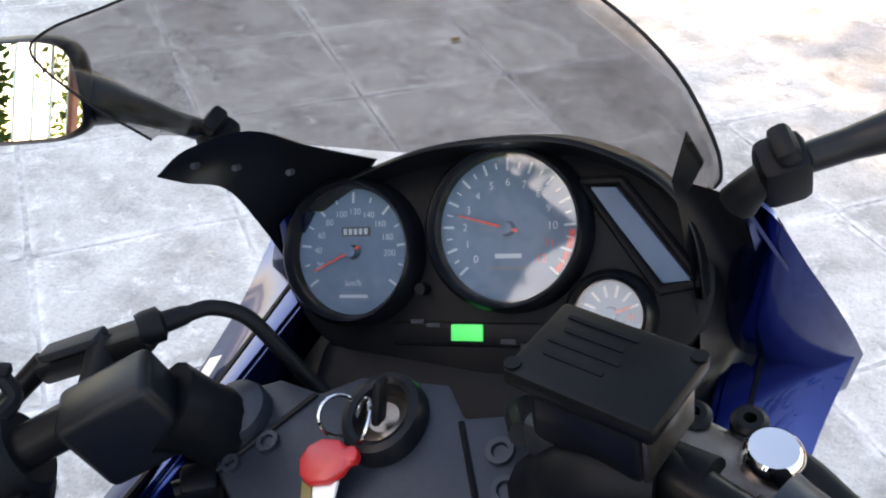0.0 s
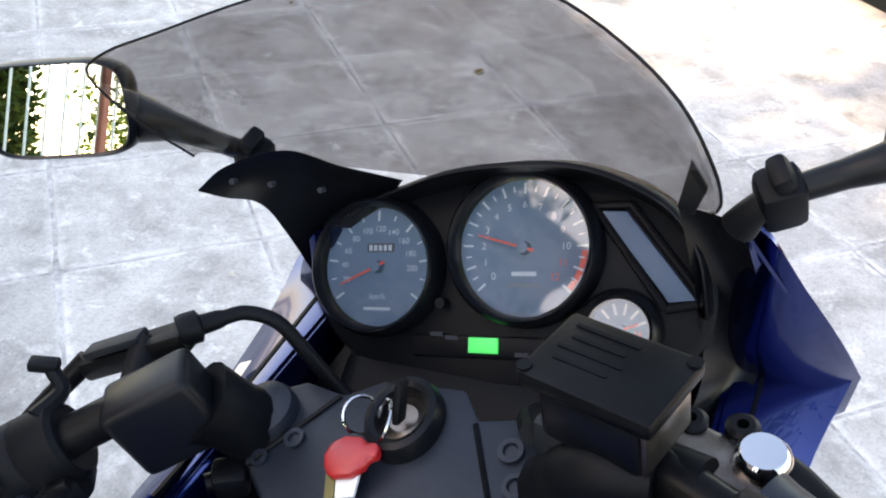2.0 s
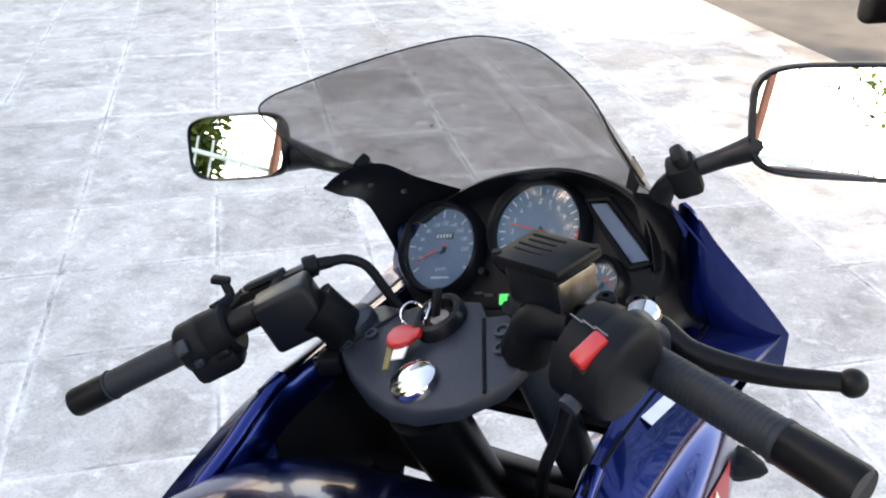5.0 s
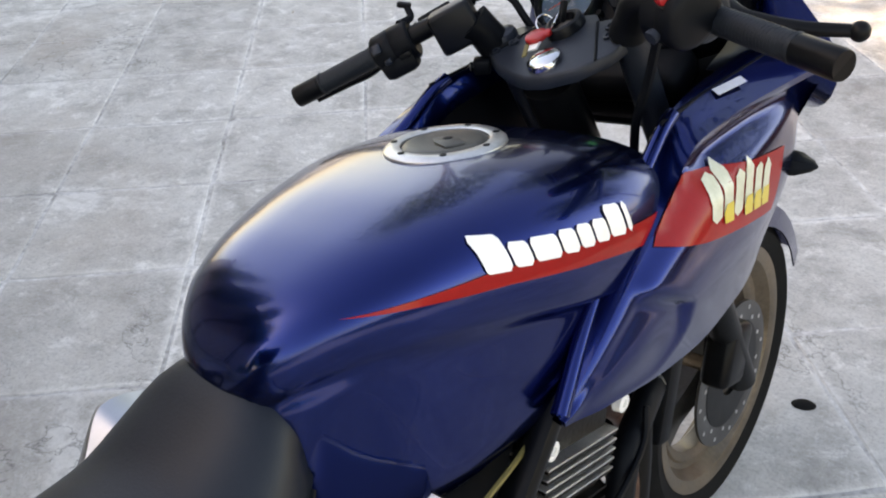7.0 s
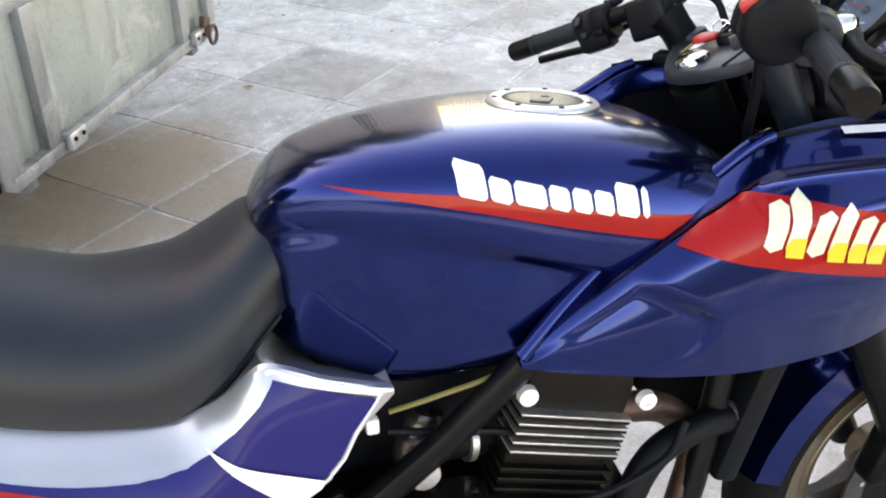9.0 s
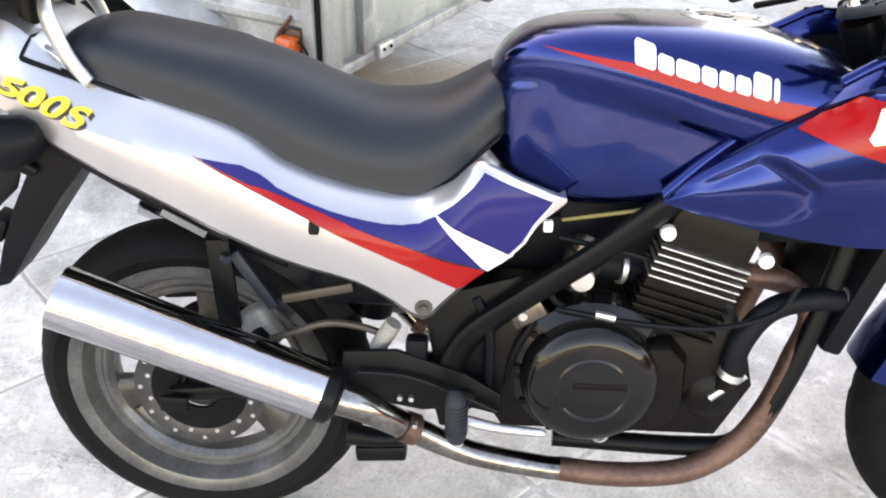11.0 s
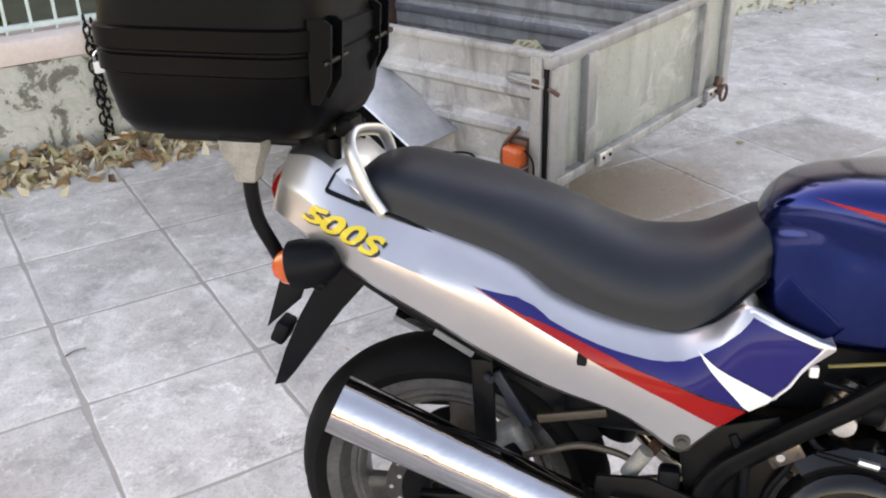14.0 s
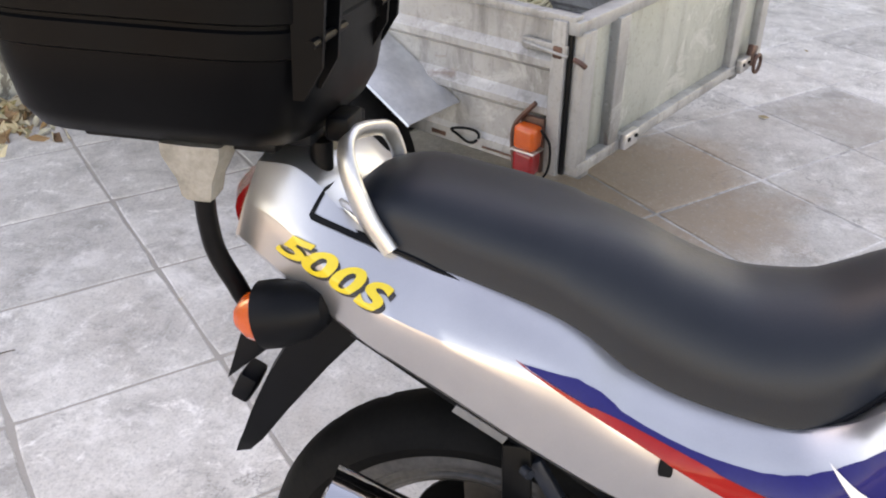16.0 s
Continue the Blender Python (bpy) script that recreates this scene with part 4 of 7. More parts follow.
    part("key_hole", lathe([(0.0, 0.0076), (0.0050, 0.0076), (0.0062, 0.0068), (0.0, 0.0068)], m @ pose(0.003, 0.002, 0), 16, closed=False), PLASTIC, flap)
    for k in range(7):
        a = 2 * math.pi * k / 7
        part("cap_screw", rod(m @ Vector((0.055 * math.cos(a), 0.0545 * math.sin(a), 0.002)), m @ Vector((0.055 * math.cos(a), 0.0545 * math.sin(a), 0.0062)), 0.0036, seg=8), PLASTIC, tank)
    # stripe and the plain white bars that stand for the maker's name
    part("stripe", lay(yz((0.556, 0.9435), (0.62, 0.939), (0.68, 0.9335), (0.74, 0.923), (0.80, 0.911), (0.88, 0.895), (0.945, 0.885), (0.918, 0.862), (0.86, 0.875), (0.78, 0.895), (0.70, 0.915), (0.62, 0.932)), tree), RED_DECAL, tank, "red stripe")
    base = lambda y: 0.9300 - 0.205 * (y - 0.69)
    spans = ((0.679, 0.7075, 0.0300), (0.7095, 0.7310, 0.0215), (0.7330, 0.7640, 0.0212), (0.7660, 0.7870, 0.0215), (0.7890, 0.8090, 0.0215), (0.8110, 0.8315, 0.0215), (0.8335, 0.8580, 0.0300), (0.8610, 0.8690, 0.0290))
    for y0, y1, h in spans:
        z0, z1, c = base(y0), base(y1), 0.0035
        part("name_bar", lay(yz((y0 + c, z0), (y1 - c, z1), (y1, z1 + c), (y1 - 0.001, z1 + h - c), (y1 - c, z1 + h), (y0 + c, z0 + h), (y0, z0 + h - c), (y0 + 0.001, z0 + c)), tree, 0.002, cut=0.008), WHITE_DECAL, tank)
    return tank


fuel_tank()


# seat
def saddle():
    zt = curve((-0.165, 0.885), (-0.15, 0.915), (-0.12, 0.936), (-0.07, 0.946), (0.0, 0.936), (0.11, 0.913), (0.195, 0.886), (0.26, 0.858), (0.33, 0.840), (0.40, 0.846), (0.45, 0.868), (0.49, 0.890), (0.515, 0.897))
    ze = curve((-0.165, 0.872), (-0.10, 0.872), (0.0, 0.845), (0.10, 0.818), (0.14, 0.800), (0.20, 0.762), (0.30, 0.728), (0.38, 0.718), (0.43, 0.742), (0.48, 0.785), (0.515, 0.81))
    w = curve((-0.165, 0.07), (-0.14, 0.098), (-0.08, 0.118), (0.0, 0.127), (0.12, 0.136), (0.25, 0.146), (0.36, 0.146), (0.43, 0.138), (0.48, 0.122), (0.515, 0.100))
    rings = []
    for y in np.linspace(-0.165, 0.515, 46):
        o = 0.022
        a, e, ww = zt(y), ze(y), w(y) - o
        n = 2.9 if y < 0.12 else 2.5
        half = [(CX + ww * math.sin(radians(q)) ** (2 / n), y, e + 0.012 + (a - e - 0.012) * math.cos(radians(q)) ** (2 / n)) for q in np.linspace(0, 90, 13)]
        half += [(CX + ww + 0.003, y, e), (CX + ww - 0.012, y, e - 0.012), (CX, y, e - 0.014)]
        rings.append([p + Vector((o, 0, 0)) for p in both(half)])
    s = part("seat", loft(rings), SEATVINYL, bike, "black grained vinyl two-level seat", angle=60)
    edge = [(CX + w(y) + 0.004, y, ze(y) - 0.001) for y in np.linspace(-0.14, 0.505, 24)]
    part("seat_piping", tube(edge, 0.003, 6, 2), PLASTIC, s)


saddle()


# tail and side panels
def tail():
    zt = curve((-0.295, 0.951), (-0.25, 0.953), (-0.20, 0.940), (-0.15, 0.908), (-0.10, 0.880), (0.0, 0.853), (0.10, 0.824), (0.14, 0.806), (0.20, 0.768), (0.30, 0.734), (0.38, 0.722), (0.43, 0.744), (0.48, 0.788), (0.54, 0.766), (0.605, 0.740))
    zb = curve((-0.295, 0.848), (-0.20, 0.803), (-0.10, 0.757), (0.0, 0.712), (0.10, 0.664), (0.20, 0.626), (0.30, 0.598), (0.36, 0.563), (0.385, 0.543), (0.40, 0.537), (0.415, 0.544), (0.43, 0.562), (0.49, 0.620), (0.54, 0.655), (0.565, 0.695), (0.605, 0.736))
    xm = curve((-0.295, 0.112), (-0.20, 0.152), (-0.10, 0.186), (0.0, 0.202), (0.10, 0.214), (0.20, 0.226), (0.30, 0.229), (0.40, 0.225), (0.50, 0.216), (0.605, 0.203))
    xt = curve((-0.295, 0.102), (-0.20, 0.118), (-0.10, 0.130), (0.0, 0.142), (0.10, 0.152), (0.20, 0.162), (0.30, 0.166), (0.40, 0.170), (0.48, 0.196), (0.54, 0.204), (0.605, 0.200))
    ring_y = list(np.linspace(-0.295, 0.36, 44)) + [0.375, 0.387, 0.40, 0.413, 0.43] + list(np.linspace(0.440, 0.603, 56))
    rings = []
    for y in ring_y:
        a, b, m_, t_ = zt(y), zb(y), xm(y), xt(y)
        top = a + 0.008 if y < -0.15 else a - 0.006 - 0.026 * min(1.0, max(0.0, (y - 0.38) / 0.06))
        h = a - b
        half = [(CX, y, top), (t_ * 0.6, y, top), (t_ - 0.006, y, a), (t_, y, a - 0.002)]
        # towards the tail end the side folds along a crease
        e = min(1.0, max(0.0, (0.12 - y) / 0.22))
        fold = ((0.26, 0.12), (0.52, 0.25), (0.77, 0.375), (0.99, 0.485), (1.0, 0.495), (0.975, 0.64), (0.935, 0.80), (0.90, 0.93))
        round_ = ((0.42, 0.09), (0.75, 0.19), (0.92, 0.29), (0.975, 0.37), (1.0, 0.48), (0.995, 0.64), (0.975, 0.80), (0.95, 0.92))
        half += [(t_ + (m_ - t_) * (k1 + (k2 - k1) * e), y, a - h * (q1 + (q2 - q1) * e)) for (k1, q1), (k2, q2) in zip(round_, fold)]
        half += [(m_ * 0.93, y, b), (m_ * 0.90, y, b + 0.004), (CX + 0.01, y, b + 0.25 * h), (CX, y, b + 0.25 * h)]
        lean = 0.034 * min(1.0, max(0.0, (-0.16 - y) / 0.10))
        rings.append(both([(p[0], y + lean * (p[2] - b) / h, p[2]) for p in half]))
    body = part("tail_fairing", loft(rings), SILVER, bike, "silver tail and side panels", angle=27)
    tree = tree_of(body)
    # coloured fields of the side panel
    edge = [(y, zt(y) - 0.016 - 0.008 * math.sin((y + 0.1) * 3)) for y in np.linspace(0.14, 0.47, 14)]
    part("blue_field", lay(yz((0.078, 0.784), (0.14, 0.775), *[(y, z - 0.006) for y, z in edge[1:]], (0.485, 0.776), (0.584, 0.736), (0.556, 0.702), (0.541, 0.675), (0.523, 0.657), (0.490, 0.631), (0.44, 0.645), (0.33, 0.681), (0.22, 0.722), (0.14, 0.757)), tree, 0.0032), BLUE_DECAL, body, "violet-blue sticker field")
    part("white_edge", lay(yz((0.479, 0.784), (0.485, 0.785), (0.590, 0.741), (0.588, 0.7378), (0.486, 0.7815), (0.480, 0.780)), tree, 0.0040, cut=0.008), SILVER_EDGE, body, "pale silver border")
    part("front_edge", lay(yz((0.590, 0.741), (0.562, 0.703), (0.547, 0.674), (0.529, 0.655), (0.494, 0.628), (0.491, 0.6305), (0.526, 0.6575), (0.544, 0.676), (0.559, 0.705), (0.586, 0.740)), tree, 0.0040, cut=0.008), SILVER_EDGE, body)
    part("red_stripe", lay(yz((0.070, 0.787), (0.14, 0.757), (0.24, 0.717), (0.34, 0.678), (0.43, 0.646), (0.490, 0.629), (0.450, 0.600), (0.38, 0.636), (0.28, 0.682), (0.18, 0.732)), tree, 0.0044), RED_DECAL, body, "red stripe")
    part("white_wedge", lay(yz((0.415, 0.712), (0.525, 0.655), (0.492, 0.628)), tree, 0.0056), WHITE_DECAL, body, "white wedge")
    # slot, lower bolt and the model number
    part("slot", lay(yz((0.238, 0.683), (0.250, 0.683), (0.252, 0.687), (0.252, 0.703), (0.248, 0.708), (0.240, 0.708), (0.237, 0.703), (0.236, 0.688)), tree, 0.003, cut=0.02), PLASTIC, body)
    hit = tree.ray_cast(Vector((0.6, 0.402, 0.566)), Vector((-1, 0, 0)))[0]
    part("panel_bolt", lathe([(0.0, 0.006), (0.006, 0.006), (0.007, 0.003), (0.013, 0.003), (0.014, -0.004), (0.0, -0.004)], axes(hit, (0, 1, 0), (1, 0, 0)), 20, closed=False), CAPMETAL, body, "dull steel bolt with washer")
    for dz, dy, mt, lift in ((-0.004, 0.003, DARK_DECAL, 0.0012), (0, 0, YELLOW_DECAL, 0.0028)):
        for k, ch in enumerate("500S"):
            y0 = (-0.198, -0.165, -0.128, -0.095)[k]
            z0 = (0.851, 0.841, 0.830, 0.818)[k]
            g = text_bm(ch, (0.066, 0.064, 0.057, 0.054)[k], bold=0.0021, m=Matrix(((0, 0, 1, 0), (1.20, 0.50, 0, y0 - 0.004 + dy), (-0.27, 0.54, 0, z0 + 0.010 + dz), (0, 0, 0, 1))))
            for v in g.verts:
                v.co.x = 0
            part("number", lay(g, tree, lift, cut=0.006), mt, body, "yellow number with a dark edge" if lift > 0.002 else "")
    part("recess_seam", lay(yz((-0.187, 0.903), (-0.184, 0.898), (-0.140, 0.883), (-0.092, 0.866), (-0.092, 0.871), (-0.140, 0.889), (-0.181, 0.905), (-0.168, 0.936), (-0.173, 0.936)), tree, 0.002, cut=0.008), PLASTIC, body, "black seam round the rail foot")
    # tail lamp
    rings = []
    for k in np.linspace(0, 1, 7):
        y = -0.302 + 0.030 * k - 0.018 * math.sin(k * math.pi)
        z = 0.862 + 0.066 * k
        ww = 0.082 - 0.006 * k
        rings.append([Vector((CX - ww, -0.25, z)), Vector((CX - ww, y + 0.01, z)), Vector((CX - ww * 0.5, y - 0.006, z)), Vector((CX, y - 0.01, z)), Vector((CX + ww * 0.5, y - 0.006, z)), Vector((CX + ww, y + 0.01, z)), Vector((CX + ww, -0.25, z))])
    part("tail_lamp", loft(rings), REDLENS, bike, "dark red tail lamp")
    # under tail, mudguard, number plate holder
    rings = []
    for y, ww, z0, z1 in ((-0.27, 0.06, 0.80, 0.85), (-0.18, 0.085, 0.735, 0.80), (-0.05, 0.09, 0.665, 0.74), (0.06, 0.09, 0.60, 0.68), (0.17, 0.085, 0.55, 0.63)):
        rings.append([Vector((CX + s * ww, y, z)) for s, z in ((-1, z1), (1, z1), (1, z0 + 0.015), (0.8, z0), (-0.8, z0), (-1, z0 + 0.015))])
    under = part("under_tail", loft(rings), PLASTIC, bike, "matt black inner mudguard")
    part("under_strip", tube([(0.125, -0.14, 0.748), (0.13, 0.0, 0.668), (0.135, 0.09, 0.622)], 0.012, 8, flat=0.5), PLASTIC, under)
    part("under_tag", rbox((0.075, 0.003, 0.012), along((0.146, -0.005, 0.672), (0.146, 0.065, 0.633)) @ pose(0.037, 0, 0), 0.001), LABELMARK, under)
    rings = []
    for y, z, ww, th in ((-0.185, 0.790, 0.070, 0.085), (-0.225, 0.720, 0.072, 0.070), (-0.270, 0.640, 0.070, 0.052), (-0.302, 0.570, 0.066, 0.036), (-0.324, 0.512, 0.060, 0.022), (-0.338, 0.482, 0.045, 0.014)):
        rings.append([Vector((CX + s * ww, y + d, z + d * 0.3)) for s, d in ((-1, 0), (-0.5, -0.006), (0.5, -0.006), (1, 0), (1, th * 1.6), (-1, th * 1.6))])
    flap = part("rear_mudguard", loft(rings), PLASTIC, bike, "black plastic rear mudguard flap")
    part("reflector_box", rbox((0.05, 0.028, 0.045), pose(0.028, -0.325, 0.585, -25, 0, 0), 0.006), PLASTIC, flap)
    part("side_fin", slab([(-0.354, 0.590), (-0.283, 0.655), (-0.27, 0.69), (-0.322, 0.690)], 0.008, axes((0.04, 0, 0), (0, 1, 0), (1, 0, 0)), 0.002), PLASTIC, flap)
    # rear turn signals
    for s, x in ((1, 0.160), (-1, 2 * CX - 0.160)):
        stalk = part("turn_signal", lathe([(0.0, 0.056), (0.020, 0.050), (0.034, 0.030), (0.042, -0.010), (0.042, -0.030), (0.0, -0.030)], axes((x, -0.210, 0.783), (1, 0, 0), (0, 0.96, 0.25)), 24, closed=False), PLASTIC, bike, "black turn signal housing")
        part("signal_stem", rod((x - s * 0.02, -0.205, 0.785), (x - s * 0.10, -0.19, 0.79), 0.014), PLASTIC, stalk)
        part("signal_lens", lathe([(0.0, 0.036), (0.016, 0.033), (0.029, 0.018), (0.037, -0.006), (0.0, -0.006)], axes((x, -0.240, 0.775), (1, 0, 0), (0, -0.96, -0.25)), 24, closed=False), AMBER, stalk, "orange lens")
    # grab rails
    for s in (1,):
        q = lambda x, y, z: (CX + s * (x - CX), y, z)
        rail = part("grab_rail", tube([q(0.138, -0.090, 0.868), q(0.130, -0.120, 0.905), q(0.122, -0.142, 0.950), q(0.106, -0.152, 0.976), q(0.078, -0.152, 0.986), q(0.030, -0.143, 0.979), q(-0.006, -0.134, 0.968), q(-0.020, -0.126, 0.948), q(-0.024, -0.120, 0.925)], [0.0150, 0.0165, 0.0160, 0.0145, 0.0135, 0.0125, 0.0115, 0.010, 0.010], 16, 6, flat=0.62), SATIN, bike, "brushed aluminium grab rail")
        part("rail_foot", rbox((0.016, 0.10, 0.012), along(q(0.128, -0.10, 0.878), q(0.098, -0.20, 0.930)) @ pose(0.05, 0, 0.0, 0, 0, 90), 0.004), ALU, rail)
        part("rail_seat", tube([q(0.139, -0.094, 0.866), q(0.124, -0.155, 0.897), q(0.108, -0.205, 0.932), q(0.095, -0.205, 0.945)], 0.005, 8), PLASTIC, rail)


tail()


# luggage rack and the tube that carries it
def rack():
    for s in (1,):
        q = lambda x, y, z: (CX + s * (x - CX), y, z)
        t = part("rack_tube", tube([q(0.146, -0.3125, 0.95), q(0.145, -0.3125, 0.915), q(0.142, -0.3124, 0.882), q(0.136, -0.3075, 0.840), q(0.125, -0.2925, 0.797), q(0.115, -0.2725, 0.756), q(0.09, -0.22, 0.71)], 0.0125, 14), BLACKPAINT, bike, "black bent rack tube")
        part("rack_bracket", loft([[Vector(q(0.146 + a * cx, -0.3135 + b * cy, z)) for cx, cy in ((-1, -1), (0, -1.12), (1, -1), (1.1, 0), (1, 1), (0, 1.1), (-1, 1), (-1.1, 0))] for a, b, z in ((0.013, 0.014, 0.914), (0.017, 0.018, 0.920), (0.019, 0.021, 0.940), (0.024, 0.031, 0.962), (0.026, 0.035, 0.972), (0.026, 0.036, 0.985))]), BRACKET, t, "dirty grey plastic bracket")
    part("rack_plate", rbox((0.24, 0.24, 0.014), pose(CX, -0.345, 0.978), 0.005), BLACKPAINT, bike)
    for x in (-0.05, 0.08):
        part("rack_foot", rod((x, -0.19, 0.94), (x, -0.19, 0.975), 0.014), BLACKPAINT, bike)
    part("rack_clip", rbox((0.05, 0.03, 0.02), pose(0.09, -0.205, 0.985), 0.006), PLASTIC, bike)
    for x in (0.045, -0.02):
        part("rack_lug", rbox((0.022, 0.03, 0.022), pose(x, -0.195, 0.962, 10, 0, 12), 0.005), BRACKET, bike, "pale grey rack lug")


rack()


# front fairing
def fairing():
    inner = (curve((0.735, 0.212), (0.80, 0.200), (0.87, 0.190), (0.95, 0.180), (1.03, 0.172), (1.13, 0.166), (1.23, 0.166), (1.32, 0.178)), curve((0.735, 0.756), (0.80, 0.815), (0.87, 0.866), (0.95, 0.908), (1.03, 0.946), (1.13, 0.953), (1.23, 0.953), (1.32, 0.948)))
    crease = (curve((0.735, 0.216), (0.80, 0.223), (0.87, 0.225), (0.95, 0.217), (1.03, 0.209), (1.13, 0.213), (1.23, 0.226), (1.32, 0.246)), curve((0.735, 0.754), (0.80, 0.812), (0.87, 0.861), (0.95, 0.900), (1.03, 0.924), (1.13, 0.926), (1.23, 0.926), (1.32, 0.930)))
    mid = curve((0.735, 0.219), (0.80, 0.236), (0.87, 0.246), (0.95, 0.248), (1.05, 0.245), (1.15, 0.238), (1.25, 0.226), (1.32, 0.205))
    bot = (curve((0.735, 0.219), (0.80, 0.228), (0.95, 0.234), (1.10, 0.226), (1.25, 0.200), (1.32, 0.175)), curve((0.735, 0.745), (0.80, 0.731), (0.90, 0.709), (1.03, 0.693), (1.12, 0.692), (1.20, 0.703), (1.27, 0.730), (1.32, 0.775)))
    lid = curve((0.70, 0.880), (0.80, 0.862), (0.862, 0.838), (0.905, 0.812), (0.946, 0.776))
    sill = curve((0.70, 0.744), (0.80, 0.733), (0.877, 0.722), (0.915, 0.734), (0.940, 0.757), (0.946, 0.774))

    def sunk(y, z, top):
        """Depth of the scoop pressed into the panel: sharp under its upper lip, running out below."""
        a, b = lid(y), sill(y)
        if y >= 0.945 or not b < z < a:
            return 0.0
        u = (a - z) / (a - b)
        k = max(0.0, min(1.0, u / 0.26, (top - z) / 0.03, (0.945 - y) / 0.022))
        return 0.013 * k * k * (3 - 2 * k) * (1 - u) ** 0.6

    def groove(y, z, top):
        """A soft hollow under the shelf, above the red field."""
        u = (top - z) / 0.040
        if not 0.0 < u < 1.0 or y < 0.975:
            return 0.0
        k = min(1.0, (y - 0.975) / 0.07)
        return 0.013 * k * k * (3 - 2 * k) * math.sin(math.pi * u ** 0.7) ** 1.4
    for s, nm in ((1, "right"), (-1, "left")):
        rings = []
        for y in list(np.linspace(0.735, 1.0, 44)) + list(np.linspace(1.015, 1.32, 20)):
            xi, zi, xo, zo, xb, zb = inner[0](y), inner[1](y), crease[0](y), crease[1](y), bot[0](y), bot[1](y)
            zm = (zo * 0.45 + zb * 0.55)
            prof = [(xi - 0.006, zi - 0.035 * min(1, (y - 0.735) * 6)), (xi - 0.003, zi - 0.004), (xi, zi), (xi + (xo - xi) * 0.35, zi + (zo - zi) * 0.22 + 0.001), (xi + (xo - xi) * 0.8, zi + (zo - zi) * 0.75), (xo, zo), (xo - 0.003, zo - 0.010 * min(1, (y - 0.735) * 9))]
            zo2 = zo - 0.010 * min(1, (y - 0.735) * 9)
            side_x = curve((0.0, xo - 0.003), (0.20, mid(y) - 0.006), (0.5, mid(y)), (1.0, xb))
            for k in np.linspace(0.02, 1.0, 46):
                z = zo2 + (zb - zo2) * k
                prof.append((side_x(k) - sunk(y, z, zo2) - groove(y, z, zo2), z))
            prof.append((xb - 0.012, zb + 0.004))
            rings.append([Vector((CX + s * (x - CX), y, z)) for x, z in prof + [(x - 0.004, z - 0.001) for x, z in prof[::-1]]])
        side = part("side_fairing", loft(rings), BLUE, bike, "glossy blue side fairing panel", angle=40)
        if s == 1:
            tree = tree_of(side)
            part("stripe", lay(yz((0.897, 0.862), (0.925, 0.884), (0.950, 0.893), (0.9735, 0.9065), (1.10, 0.876), (1.212, 0.850), (1.182, 0.806), (1.164, 0.786), (1.05, 0.815), (0.97, 0.837)), tree, 0.0014), RED_DECAL, side, "red stripe")
            # plain brush-stroke shapes in place of the model badge
            for k, (y0, z0, hh) in enumerate(((0.996, 0.852, 0.040), (1.022, 0.846, 0.046), (1.048, 0.838, 0.040), (1.075, 0.832, 0.044), (1.102, 0.826, 0.040), (1.128, 0.820, 0.036))):
                ww, ln = 0.011, 0.016
                tip = 0.006 * (k % 2)
                part("badge_stroke", lay(yz((y0 - ww, z0 + 0.004), (y0 - 0.3 * ww, z0 - 0.004), (y0 + ww, z0 - 0.002), (y0 + ww + 0.5 * ln, z0 + 0.5 * hh), (y0 + ww + ln, z0 + hh - 0.006), (y0 + 0.4 * ww + ln, z0 + hh + tip), (y0 - ww + ln, z0 + hh - 0.002), (y0 - ww + 0.4 * ln, z0 + 0.45 * hh)), tree, 0.0026, cut=0.01), BADGE, side, "cream brush stroke")
                if k % 2 or k > 3:
                    part("badge_foot", lay(yz((y0 - ww, z0 - 0.006), (y0 + ww, z0 - 0.011), (y0 + ww + 0.004, z0 + 0.010), (y0 - 0.2 * ww, z0 + 0.013), (y0 - ww, z0 + 0.006)), tree, 0.0034, cut=0.01), YELLOW_DECAL, side)
        edge = [Vector((CX + s * (inner[0](y) + 0.002 - CX), y, inner[1](y) + 0.001)) for y in np.linspace(0.735, 1.03, 14)]
        part("edge_strip", tube(edge, 0.0085, 10, 2), BLUE, side)
        sig = part("turn_signal", loft([[Vector((CX + s * (x - CX), 1.272 + dy, 0.800 + dz)) for dy, dz in ((-r, 0), (-0.7 * r, 0.5 * r), (0, 0.62 * r), (0.7 * r, 0.5 * r), (r, 0), (0.7 * r, -0.5 * r), (0, -0.62 * r), (-0.7 * r, -0.5 * r))] for x, r in ((0.185, 0.016), (0.205, 0.024), (0.228, 0.021), (0.246, 0.010), (0.252, 0.002))]), PLASTIC, side, "dark front turn signal")
        part("side_text", rbox((0.056, 0.011, 0.0006), along((CX + s * (0.186 - CX), 1.105, 0.946), (CX + s * (0.196 - CX), 1.168, 0.945), (s * 0.42, 0, 0.9)) @ pose(0.03, 0, 0.0018), 0.0), SILVER_EDGE, side)
    # nose and upper shell in front of the dials
    _right = smooth_path([(CX, 1.40, 0.985), (0.09, 1.375, 1.0), (0.145, 1.31, 1.030), (0.168, 1.250, 1.085), (0.198, 1.262, 1.04), (0.228, 1.295, 0.98), (0.248, 1.326, 0.930)], 4)
    rim_line = [Vector((2 * CX - p.x, p.y, p.z - 0.065 * min(1.0, max(0.0, (p.x - CX - 0.05) / 0.08)))) for p in _right[:0:-1]] + _right
    rows = []
    for k in np.linspace(0, 1, 10):
        row = []
        for q in rim_line:
            x, y, z = q.x - CX, q.y, q.z
            f = k
            x *= 1 - 0.72 * f ** 1.8
            y += (1.56 - y) * f ** 1.7
            z += (0.78 - z) * f ** 0.62
            row.append(Vector((CX + x, y, z)))
        rows.append(row)
